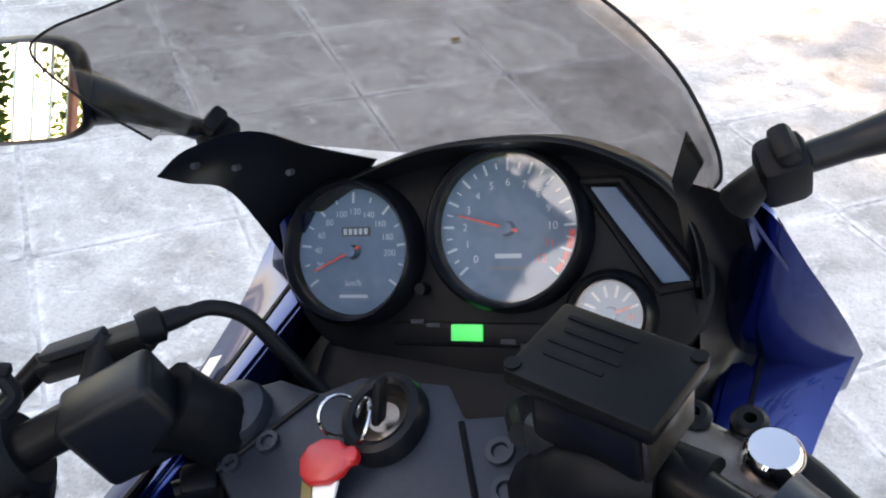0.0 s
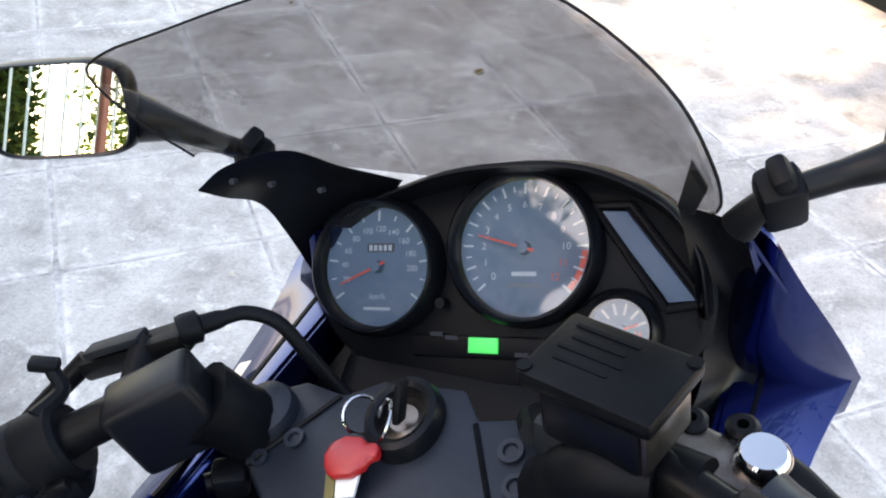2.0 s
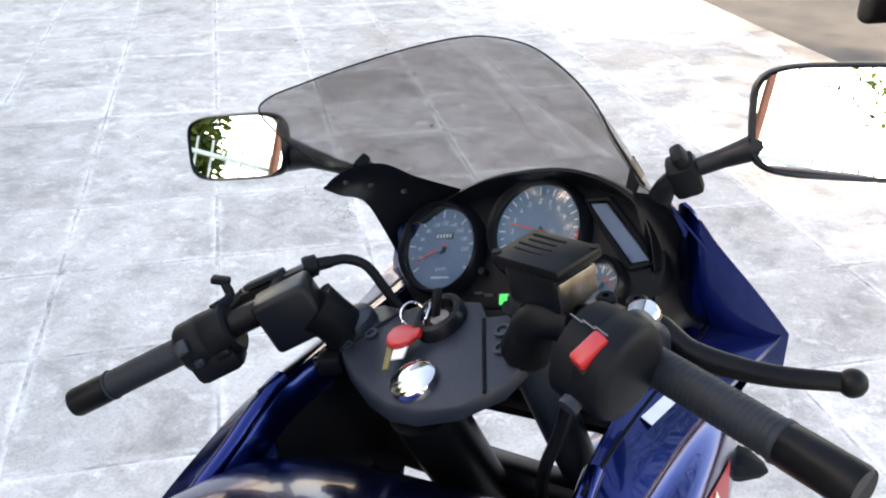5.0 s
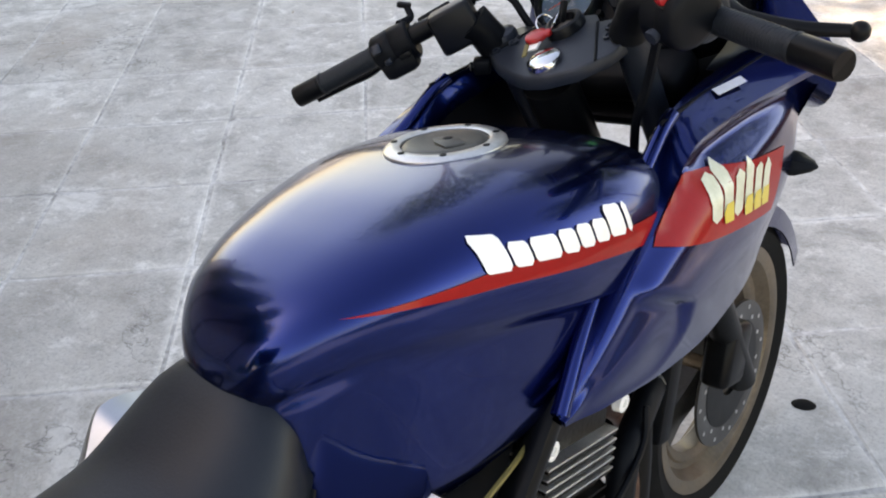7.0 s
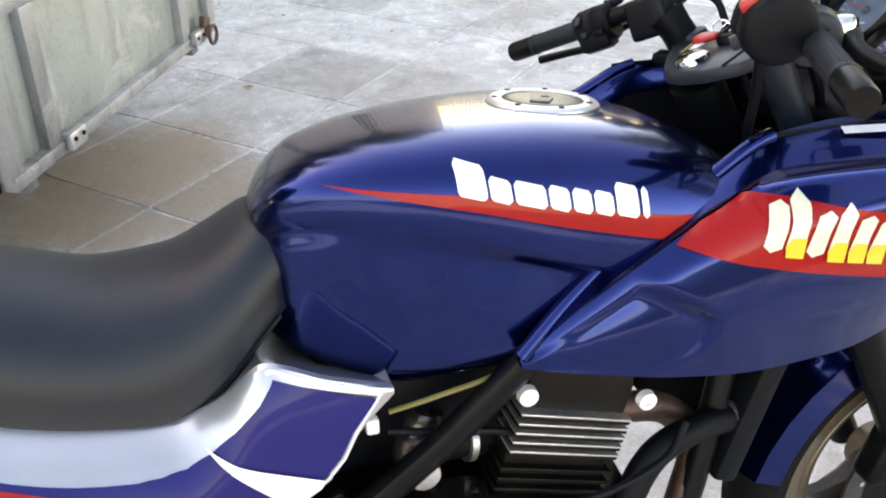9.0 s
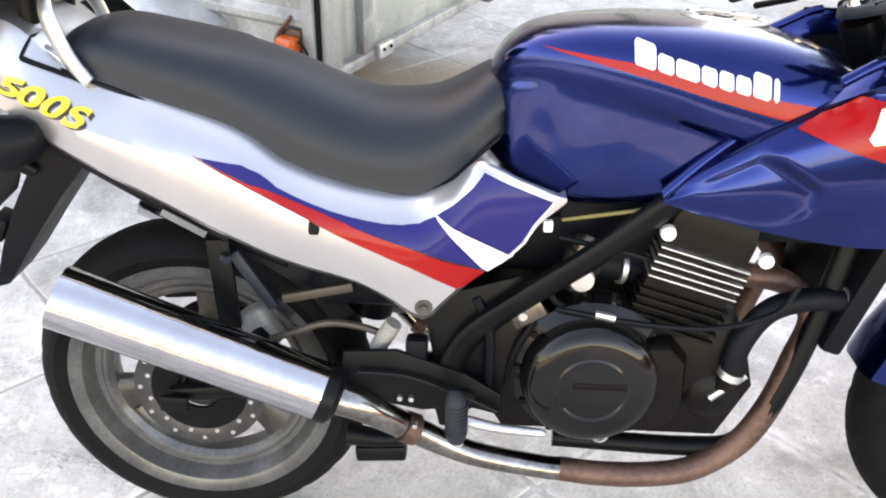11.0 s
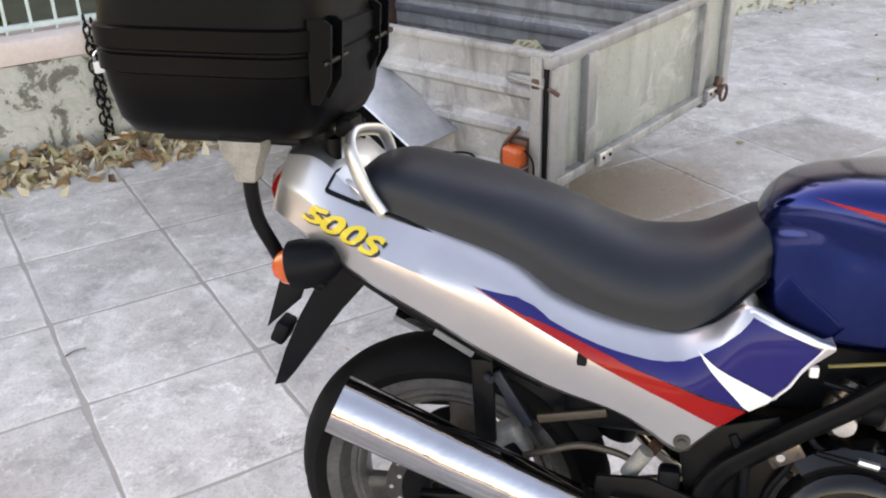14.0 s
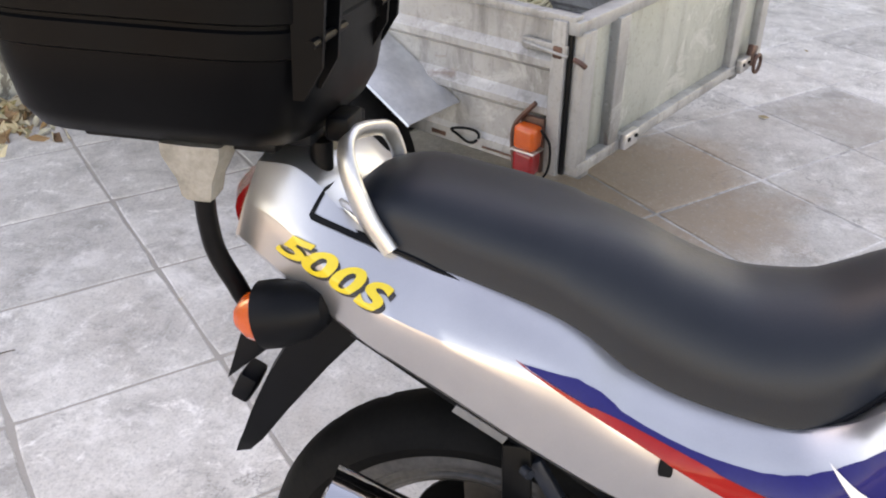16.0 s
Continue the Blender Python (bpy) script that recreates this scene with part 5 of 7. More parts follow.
    nose = part("nose_fairing", thick(loft(rows, closed=False, caps=False), 0.004), BLUE, bike, "glossy blue front fairing", angle=45)
    part("headlamp", rbox((0.26, 0.06, 0.12), pose(CX, 1.50, 0.86, 25, 0, 0), 0.03, 3), CARGLASS, bike, "dark headlamp glass")
    # windscreen
    lip = smooth_path([(-0.205, 1.20, 1.090), (-0.235, 1.185, 1.120), (-0.258, 1.176, 1.152), (-0.240, 1.176, 1.170), (-0.205, 1.188, 1.183), (-0.165, 1.214, 1.196), (-0.115, 1.244, 1.209), (-0.060, 1.250, 1.221), (-0.010, 1.230, 1.229), (0.050, 1.190, 1.233), (0.095, 1.158, 1.225), (0.128, 1.140, 1.207), (0.147, 1.138, 1.178), (0.150, 1.168, 1.144), (0.145, 1.210, 1.112)], 4)
    rows = []
    for v in np.linspace(0, 1, 9):
        row = []
        for k, t in enumerate(lip):
            a = -90 + 180 * k / (len(lip) - 1)
            sa, ca = math.sin(radians(a)), max(0.0, math.cos(radians(a)))
            b = Vector((-0.030 + 0.174 * sa, 1.207 + 0.190 * ca, 1.101 - 0.105 * ca + 0.011 * sa))
            p = b.lerp(t, v)
            p.z += 0.018 * math.sin(v * math.pi) * ca
            row.append(p)
        rows.append(row)
    screen = part("windscreen", thick(loft(rows, closed=False, caps=False), 0.003), SMOKED, bike, "curved smoked grey windscreen")
    screen.visible_shadow = False
    rim = [r for r in rows[-1]]
    part("screen_edge", tube(rim, 0.0009, 6, 1), PLASTIC, screen)
    # black inner covers beside the dials
    for s in (1, -1):
        up = smooth_path([(-0.193, 1.183, 1.0748), (-0.1766, 1.197, 1.0892), (-0.1451, 1.222, 1.0943), (-0.1197, 1.248, 1.0736), (-0.0833, 1.272, 1.0560)], 5)
        lo = smooth_path([(-0.194, 1.184, 1.0732), (-0.184, 1.198, 1.0621), (-0.1653, 1.213, 1.0522), (-0.1610, 1.235, 1.012), (-0.1575, 1.262, 0.9515)], 5)
        rows = [[u.lerp(l, k) + Vector((0, 0.024 * math.sin(k * math.pi) * i / (len(up) - 1), 0)) for k in np.linspace(0, 1, 6)] for i, (u, l) in enumerate(zip(up, lo))]
        if s == 1:
            rows = [[a.lerp(b, k) + Vector((0, 0.012 * math.sin(k * math.pi), -0.006 * math.sin(k * math.pi))) for k in np.linspace(0, 1, 6)] for a, b in zip(smooth_path([(0.118, 1.250, 1.088), (0.128, 1.245, 1.060), (0.140, 1.240, 1.02), (0.150, 1.225, 0.975), (0.140, 1.18, 0.945)], 5), smooth_path([(0.1553, 1.215, 1.1046), (0.1672, 1.245, 1.058), (0.1771, 1.268, 1.0059), (0.1843, 1.284, 0.9575), (0.170, 1.20, 0.940)], 5))]
        part("inner_cover", loft([r + [p + Vector((0, 0.004, -0.002)) for p in r[::-1]] for r in rows]), GLOSSBLACK, bike, "gloss black inner cover with small screw dots")
    # blue inner face of the fairing beside the dials
    side_in = smooth_path([(0.1560, 1.2155, 1.1050), (0.1672, 1.2452, 1.0585), (0.1771, 1.2682, 1.0065), (0.1843, 1.2842, 0.9580)], 5)
    side_out = smooth_path([(0.1588, 1.2105, 1.1075), (0.1890, 1.2515, 1.0420), (0.2200, 1.2900, 0.9815), (0.2445, 1.3220, 0.9215)], 5)
    part("inner_face", thick(loft([[a.lerp(b, k) + Vector((0, 0.006 * math.sin(k * math.pi), 0)) for k in np.linspace(0, 1, 6)] for a, b in zip(side_in, side_out)], closed=False, caps=False), 0.002), BLUE, bike, "dark blue inner face of the fairing")
    for x, y, z in ((-0.1715, 1.199, 1.078), (-0.150, 1.212, 1.073), (-0.124, 1.233, 1.062)):
        part("cover_screw", rod((x, y - 0.001, z), (x, y - 0.006, z + 0.002), 0.0022, seg=8), CLAMP, bike)
    part("screen_bracket", slab([(0.0, 0.0), (0.004, 0.030), (0.016, 0.014), (0.010, -0.004)], 0.004, axes((0.1205, 1.227, 1.1005), (1, 0, 0), (0, -1, 0.2)), 0.001), GLOSSBLACK, bike, "small black screen bracket")
    # inner walls down the cockpit
    for s in (1, -1):
        rows = []
        for y in np.linspace(1.0, 1.33, 10):
            x = 0.160 + 0.05 * max(0, y - 1.1)
            rows.append([Vector((CX + s * x, y, 0.95)), Vector((CX + s * (x - 0.012), y, 0.88)), Vector((CX + s * (x - 0.03), y, 0.80))])
        part("inner_wall", thick(loft(rows, closed=False, caps=False), 0.003), PLASTIC, bike)


fairing()


# instrument cluster
def cluster():
    n, u = Vector((-0.0705, -0.809, 0.583)), Vector((0.975, 0.05, 0.20))
    m = axes((0.030, 1.249, 1.011), u, n)
    ang = math.atan2(Vector((0.9975, -0.0572, 0.0412)).cross(m.to_3x3() @ Vector((1, 0, 0))).dot(n), Vector((0.9975, -0.0572, 0.0412)).dot(m.to_3x3() @ Vector((1, 0, 0))))

    def g(x, y, z=0.0):
        """Dial-board coordinates measured along the board's level line, turned into the cluster's own."""
        c, s = math.cos(-ang), math.sin(-ang)
        return Vector((c * x - s * y, s * x + c * y, z))
    outline = smooth_path([g(*p) for p in ((-0.176, -0.02), (-0.168, 0.016), (-0.122, 0.044), (-0.08, 0.066), (-0.038, 0.079), (0.01, 0.082), (0.055, 0.077), (0.095, 0.056), (0.118, 0.025), (0.122, -0.012), (0.10, -0.045), (0.04, -0.068), (-0.02, -0.082), (-0.07, -0.092), (-0.13, -0.086), (-0.168, -0.06), (-0.178, -0.03))], 4)[:-1]
    rings = [[m @ (Vector((p.x * k, p.y * k, z))) for p in outline] for k, z in ((0.90, -0.075), (1.0, -0.055), (1.0, -0.012), (0.985, -0.004), (0.955, -0.002))]
    board = part("instrument_panel", loft(rings), PLASTIC, bike, "black instrument binnacle")
    hood = smooth_path([(-0.128, 1.250, 1.020), (-0.104, 1.260, 1.040), (-0.0823, 1.262, 1.053), (-0.0457, 1.262, 1.073), (-0.0063, 1.262, 1.0867), (0.0412, 1.262, 1.0958), (0.0795, 1.262, 1.0916), (0.1141, 1.258, 1.0781), (0.136, 1.246, 1.056), (0.148, 1.232, 1.020)], 4)
    back = n.normalized()
    rows = []
    for p in hood:
        d = (p - m.translation).dot(back)
        q = p - back * (d + 0.012)
        pull = (m.translation - q) * 0.05
        rows.append([p, p + Vector((0, 0.003, 0.001)), p.lerp(q, 0.5) + Vector((0, 0.006, 0.005)), q + Vector((0, 0.004, 0.003)), q + pull * 1.4, p.lerp(q, 0.5) + pull * 0.8, p + pull * 0.25])
    part("hood", loft(rows), GLOSSBLACK, board, "black visor over the dials")

    def dial(name, c, r, label, ticks, span, needle, nlen, sub):
        d = part(name, lathe([(r - 0.008, -0.010), (r - 0.006, 0.012), (r - 0.003, 0.016), (r, 0.012), (r + 0.002, -0.012)], m @ Matrix.Translation(c), 56), GLOSSBLACK, board, label)
        part("dial_face", lathe([(0.0, 0.0012), (r - 0.004, 0.0012), (r - 0.004, -0.002), (0.0, -0.002)], m @ Matrix.Translation(c), 48, closed=False), SKYDIAL, d)
        for k in range(ticks):
            a = radians(span[0] + (span[1] - span[0]) * k / (ticks - 1))
            p = c + Vector((math.cos(a), math.sin(a), 0)) * (r - 0.013)
            big = sub == 1 or k % sub == 0
            part("tick", rbox((0.0075 if big else 0.004, 0.0016 if big else 0.001, 0.0006), m @ Matrix.Translation(p + Vector((0, 0, 0.0020))) @ Matrix.Rotation(a, 4, "Z"), 0), DIALMARK, d)
        a = radians(needle)
        part("needle", loft([[m @ (c + Matrix.Rotation(a, 3, "Z") @ Vector((x, y, 0.0055))) for x, y in ((-0.008, -0.0011), (nlen, -0.0005), (nlen, 0.0005), (-0.008, 0.0011))], [m @ (c + Matrix.Rotation(a, 3, "Z") @ Vector((x, y, 0.0065))) for x, y in ((-0.008, -0.0011), (nlen, -0.0005), (nlen, 0.0005), (-0.008, 0.0011))]]), NEEDLE, d, "red pointer")
        part("needle_hub", lathe([(0.0, 0.008), (0.004, 0.0075), (0.005, 0.002), (0.0, 0.002)], m @ Matrix.Translation(c), 16, closed=False), SKYDIAL, d)
        gl = part("dial_glass", lathe([(0.0, 0.0102), (r - 0.006, 0.0102), (r - 0.006, 0.0092), (0.0, 0.0092)], m @ Matrix.Translation(c), 40, closed=False), DIALGLASS, d)
        gl.visible_shadow = False
        return d
    c1, c2, c3 = g(-0.1215, -0.0155, 0.004), g(-0.0125, 0.0195, 0.004), g(0.0635, -0.022, 0.001)
    s = dial("speedometer", c1, 0.0508, "round speedometer at rest", 13, (215, -35), 205, 0.032, 2)
    for k, t in enumerate(("20", "40", "60", "80", "100", "120", "140", "160", "180", "200")):
        a = radians(200 - 22.5 * k)
        part("figure", text_bm(t, 0.0062, m @ Matrix.Translation(c1 + Vector((math.cos(a) * 0.028, math.sin(a) * 0.028, 0.0018)))), DIALMARK, s)
    part("odometer", rbox((0.022, 0.0065, 0.0008), m @ Matrix.Translation(c1 + Vector((0.002, 0.014, 0.0018))), 0), DARK_DECAL, s)
    for k in range(5):
        part("odometer_digit", rbox((0.0026, 0.0042, 0.0004), m @ Matrix.Translation(c1 + Vector((-0.006 + k * 0.004, 0.014, 0.0025))), 0), DIALMARK, s)
    part("figure", text_bm("km/h", 0.0065, m @ Matrix.Translation(c1 + Vector((0, -0.022, 0.0018)))), DIALMARK, s)
    part("print_bar", rbox((0.022, 0.0022, 0.0004), m @ Matrix.Translation(c1 + Vector((0, -0.031, 0.0018))), 0), DIALMARK, s)
    t = dial("tachometer", c2, 0.0545, "round rev counter with a red zone", 25, (222, -42), 165, 0.034, 2)
    for k in range(13):
        a = radians(222 - 22 * k)
        part("figure", text_bm(str(k), 0.0072, m @ Matrix.Translation(c2 + Vector((math.cos(a) * 0.030, math.sin(a) * 0.030, 0.0018)))), NEEDLE if k > 10 else DIALMARK, t)
    part("red_zone", loft([[m @ (c2 + Vector((r * math.cos(radians(a)), r * math.sin(radians(a)), 0.0017))) for r in (0.041, 0.045)] for a in np.linspace(-2, -42, 10)], closed=False, caps=False), NEEDLE, t)
    part("print_bar", rbox((0.018, 0.003, 0.0004), m @ Matrix.Translation(c2 + Vector((0, -0.018, 0.0018))), 0), DIALMARK, t)
    part("print_bar", rbox((0.024, 0.0016, 0.0004), m @ Matrix.Translation(c2 + Vector((0, -0.026, 0.0018))), 0), LABELMARK, t)
    w = dial("temperature_gauge", c3, 0.0275, "small temperature gauge", 6, (160, 20), 20, 0.014, 1)
    part("figure", text_bm("C", 0.007, m @ Matrix.Translation(c3 + Vector((-0.012, -0.002, 0.0018)))), DIALMARK, w)
    part("figure", text_bm("H", 0.007, m @ Matrix.Translation(c3 + Vector((0.012, -0.002, 0.0018)))), NEEDLE, w)
    # clock window
    q = [g(*p) for p in ((0.034, 0.054), (0.052, 0.057), (0.108, 0.008), (0.091, 0.003))]
    part("clock_window", slab([(p.x, p.y) for p in q], 0.006, m @ pose(0, 0, 0.003), 0.0008), LCD, board, "grey unlit clock window")
    f = [g(*p, 0.002) for p in ((0.029, 0.057), (0.054, 0.062), (0.115, 0.008), (0.090, -0.002), (0.029, 0.057))]
    for a, b in zip(f, f[1:]):
        part("clock_frame", rod(m @ a, m @ b, 0.003, seg=8), PLASTIC, board)
    # warning lamp strip
    c4 = g(-0.029, -0.0535, 0.0)
    part("lamp_strip", rbox((0.125, 0.016, 0.006), m @ Matrix.Translation(g(-0.022, -0.0535, -0.002)), 0.002), PLASTIC, board)
    part("green_lamp", rbox((0.022, 0.011, 0.003), m @ Matrix.Translation(c4 + Vector((0, 0, 0.002))), 0.0005), GREENLIT, board, "lit green neutral lamp")
    for x in (-0.066, -0.054, 0.0, 0.014):
        part("unlit_lamp", rbox((0.010, 0.003, 0.001), m @ Matrix.Translation(g(x, -0.0535, 0.0016)), 0), CLAMP, board)
    part("reset_knob", rod(m @ g(-0.066, -0.031, -0.004), m @ g(-0.066, -0.031, 0.008), 0.004, seg=10), PLASTIC, board)
    part("lower_cover", rbox((0.22, 0.075, 0.05), pose(0.0, 1.205, 0.915, 30, -6, 0), 0.02, 3), PLASTIC, bike, "black cover under the dials")
    part("ring_shelf", rbox((0.30, 0.20, 0.02), pose(CX, 1.27, 0.90, 25, -4, 0), 0.01), PLASTIC, bike)


cluster()


# mirrors
def mirror(name, c, right, face, stalk, size, label):
    """c: middle of the glass; right: as the rider sees it; face: the way the glass looks."""
    nrm = Vector(face).normalized()
    r = Vector(right)
    m = axes(c, r, nrm)
    w, h = size
    ring = []
    for a in np.linspace(0, 360, 40, endpoint=False):
        s, k = math.sin(radians(a)), math.cos(radians(a))
        ring.append(Vector((w * math.copysign(abs(k) ** 0.45, k), h * math.copysign(abs(s) ** 0.45, s), 0)))
    rows = []
    for k, z in ((0.955, 0.0005), (1.0, 0.004), (1.05, 0.0), (1.06, -0.012), (0.95, -0.03), (0.6, -0.044), (0.2, -0.048)):
        rows.append([m @ Vector((p.x * k, p.y * k, z)) for p in ring])
    bm = loft(rows, caps=False)
    bm.faces.new([v for v in bm.verts][-40:])
    mir = part("mirror", bm, GLOSSBLACK, bike, label, angle=60)
    part("mirror_glass", loft([[m @ Vector((p.x * 0.96, p.y * 0.96, z)) for p in ring] for z in (-0.003, 0.0008)]), MIRROR, mir, "slightly tilted mirror glass")
    a, b = Vector(stalk[0]), Vector(stalk[1])
    part("stalk", tube([m @ Vector((stalk[2] * w * 0.8, -h * 0.35, -0.03)), a.lerp(b, 0.08), a.lerp(b, 0.55), b], [0.022, 0.012, 0.0085, 0.0080], 12), GLOSSBLACK, mir)
    dirn = (b - a).normalized()
    knob = axes(b + dirn * 0.004, dirn, Vector((0.1, -0.4, 0.9)))
    part("pivot", rbox((0.026, 0.026, 0.036), knob @ pose(0, 0, -0.004, 0, 14, 0), 0.006, 2), PLASTIC, mir)
    part("pivot_ear", rbox((0.012, 0.020, 0.016), knob @ pose(0.004, 0, 0.018, 0, 30, 0), 0.004, 2), PLASTIC, mir)
    part("mount", tube([b + dirn * 0.004, b + dirn * 0.018 + Vector((0, 0.0, -0.006)), b + dirn * 0.026 + Vector((0, 0.004, -0.016))], [0.009, 0.009, 0.011], 12), PLASTIC, mir)


mirror("mirror", (-0.366, 1.238, 1.083), (0.94, 0.30, 0.06), (0.300, -0.935, 0.262), ((-0.288, 1.272, 1.068), (-0.205, 1.262, 1.062), 1), (0.060, 0.037), "black mirror on a stalk")
mirror("mirror", (0.300, 1.235, 1.175), (0.985, -0.03, 0.07), (-0.008, -0.970, 0.235), ((0.236, 1.240, 1.150), (0.180, 1.220, 1.127), -1), (0.074, 0.043), "black mirror on a stalk")


# steering: clamp, stem, lock, bars
def steering():
    # the clamp's upper face lies in one sloping plane
    plane = lambda x, y, h=0.0: Vector((x, y, 0.6515 + 0.1965 * x + 0.3258 * y + h))
    up = Vector((-0.1965, -0.3258, 1.0)).normalized()
    top = slab([(-0.100, 1.066), (-0.062, 1.034), (-0.024, 1.010), (0.005, 0.998), (0.035, 0.996), (0.070, 1.006), (0.100, 1.030), (0.108, 1.055), (0.106, 1.085), (0.075, 1.105), (0.045, 1.100), (0.030, 1.118), (-0.024, 1.118), (-0.045, 1.106), (-0.075, 1.112), (-0.104, 1.100), (-0.112, 1.082)], 0.017, Matrix(((1, 0, 0, 0), (0, 1, 0, 0), (0.1965, 0.3258, 1, 0.6515), (0, 0, 0, 1))), 0.003)
    clamp = part("top_clamp", top, CLAMP, bike, "dark blue-grey cast top clamp")
    for a, b in (((-0.047, 1.104), (-0.086, 1.053)), ((0.044, 1.096), (0.087, 1.019))):
        part("clamp_gap", rod(plane(*a, 0.0004), plane(*b, 0.0004), 0.0019, seg=6), PLASTIC, clamp)
    part("stem_nut", lathe([(0.0, 0.010), (0.016, 0.0095), (0.0205, 0.007), (0.022, 0.002), (0.022, -0.004), (0.0, -0.004)], axes(plane(0.018, 1.023), (1, 0, 0), up), 40, closed=False), CHROME, clamp, "chrome stem nut")
    for x, y, r in ((-0.0628, 1.073, 0.0065), (-0.079, 1.058, 0.0055), (0.070, 1.083, 0.0075), (0.079, 1.064, 0.0075)):
        part("clamp_bolt", lathe([(0.0, 0.0008), (r * 0.5, 0.0008), (r * 0.6, 0.003), (r, 0.003), (r, -0.004), (0.0, -0.004)], axes(plane(x, y), (1, 0, 0), up), 16, closed=False), CLAMP, clamp)
    lm = axes(plane(0.003, 1.092), (1, 0, 0), up)
    lk = part("ignition_lock", lathe([(0.0145, 0.004), (0.016, 0.012), (0.019, 0.0135), (0.0225, 0.012), (0.0245, 0.006), (0.025, -0.012), (0.0145, -0.012)], lm @ Matrix.Diagonal((0.95, 1.08, 1, 1)), 36), GLOSSBLACK, bike, "black ignition lock collar")
    part("lock_face", lathe([(0.0, 0.006), (0.009, 0.006), (0.011, 0.004), (0.0155, 0.003), (0.0155, -0.008), (0.0, -0.008)], lm, 24, closed=False), STEELPIPE, lk, "worn steel lock barrel")
    # fork legs, lower clamp
    d = Vector((0, 0.454, -0.891))
    for s in (1, -1):
        a = plane(-0.090, 1.086, 0.001) if s < 0 else plane(0.101, 1.066, 0.001)
        leg = part("fork_leg", rod(a, a + d * 0.40, 0.0195), CLAMP, bike)
        part("fork_slider", rod(a + d * 0.36, a + d * 0.80, 0.026), BLACKPAINT, leg)
        part("fork_seal", rod(a + d * 0.355, a + d * 0.375, 0.028), PLASTIC, leg)
        part("fork_cap", lathe([(0.0, 0.011), (0.013, 0.0105), (0.019, 0.008), (0.0205, 0.003), (0.0205, -0.004), (0.0, -0.004)], axes(a, (1, 0, 0), up), 28, closed=False), CLAMP, leg)
    part("lower_clamp", rbox((0.25, 0.07, 0.035), pose(CX, 1.155, 0.80, -27, 0, 0), 0.01), BLACKPAINT, bike)
    part("steering_head", rod((CX, 1.03, 0.965), (CX, 1.12, 0.79), 0.032), BLACKPAINT, bike)
    # left bar
    A, B = Vector((-0.100, 1.069, 1.043)), Vector((-0.315, 0.924, 0.9335))
    L = (B - A).length
    m = along(A, B)

    def on(k, dy=0.0, dz=0.0):
        return m @ Vector((k * L, dy, dz))
    bar = part("handlebar", rod(on(0.1), on(0.5), 0.0125), BLACKPAINT, bike, "black left clip-on handlebar")
    part("grip", tube([on(0.565), on(0.58), on(0.60), on(0.84), on(0.845), on(0.86)], [0.0150, 0.0138, 0.0134, 0.0134, 0.0150, 0.0140], 20, 3), GRIPRUB, bar, "ribbed black rubber grip")
    for k in np.linspace(0.61, 0.83, 16):
        part("grip_rib", rod(on(k), on(k + 0.006), 0.0138, seg=16), GRIPRUB, bar)
    part("bar_end", tube([on(0.865), on(0.875), on(0.99), on(1.0)], [0.0132, 0.0142, 0.0142, 0.0120], 20, 2), BLACKPAINT, bar)
    # switch housing: two shells with a seam, rounder towards the rider
    sw = part("switch_box", loft([[m @ Vector((k * L, ry * math.cos(a) - 0.002, rz * math.sin(a) - 0.003)) for a in np.linspace(0, 2 * math.pi, 24, endpoint=False)] for k, ry, rz in ((0.365, 0.020, 0.022), (0.375, 0.0235, 0.0255), (0.455, 0.0240, 0.0265), (0.46, 0.0230, 0.0255), (0.465, 0.0240, 0.0265), (0.545, 0.0235, 0.0255), (0.56, 0.0205, 0.0225), (0.565, 0.0160, 0.0160))]), PLASTIC, bar, "black switch housing")
    part("switch_base", rbox((0.050, 0.036, 0.030), m @ pose(0.47 * L, 0.004, -0.022), 0.010, 2), PLASTIC, sw)
    part("horn_button", rbox((0.014, 0.007, 0.014), m @ pose(0.525 * L, 0.021, 0.010, 35, 0, 0), 0.003), CLAMP, sw)
    part("dip_switch", rbox((0.010, 0.008, 0.008), m @ pose(0.50 * L, 0.022, -0.010), 0.002), CLAMP, sw)
    part("signal_switch", rbox((0.016, 0.010, 0.008), m @ pose(0.415 * L, 0.023, -0.012), 0.002), BLACKPAINT, sw)
    # clamp block that hangs under the bar and its neck to the fork leg
    blk = part("bar_clamp", rbox((0.058, 0.036, 0.054), m @ pose(0.165 * L, 0.002, -0.014), 0.006, 3), GLOSSBLACK, bar, "glossy black clip-on clamp block")
    part("clamp_neck", tube([on(0.10, 0.0, -0.020), (-0.104, 1.068, 1.000), (-0.098, 1.078, 0.984), (-0.091, 1.086, 0.976)], [0.026, 0.022, 0.023, 0.026], 14), PLASTIC, blk)
    part("pinch_ear", rbox((0.022, 0.020, 0.020), pose(-0.100, 1.053, 0.962, 10, 0, 32), 0.004, 2), PLASTIC, blk)
    part("pinch_bolt", rod((-0.108, 1.047, 0.962), (-0.112, 1.043, 0.962), 0.006, seg=10), BLACKPAINT, blk)
    # clutch lever perch, adjuster and choke tab
    P = Vector((-0.1455, 1.0935, 1.034))
    E = Vector((-0.228, 1.084, 0.992))
    per = part("lever_perch", rbox(((P - E).length + 0.004, 0.024, 0.016), along(E, P) @ pose((P - E).length / 2, 0, -0.004), 0.005, 2), BLACKPAINT, bar, "black clutch lever perch")
    part("perch_cover", rbox((0.052, 0.014, 0.006), along(E, P) @ pose(0.036, -0.004, 0.007), 0.002), GRIPRUB, per)
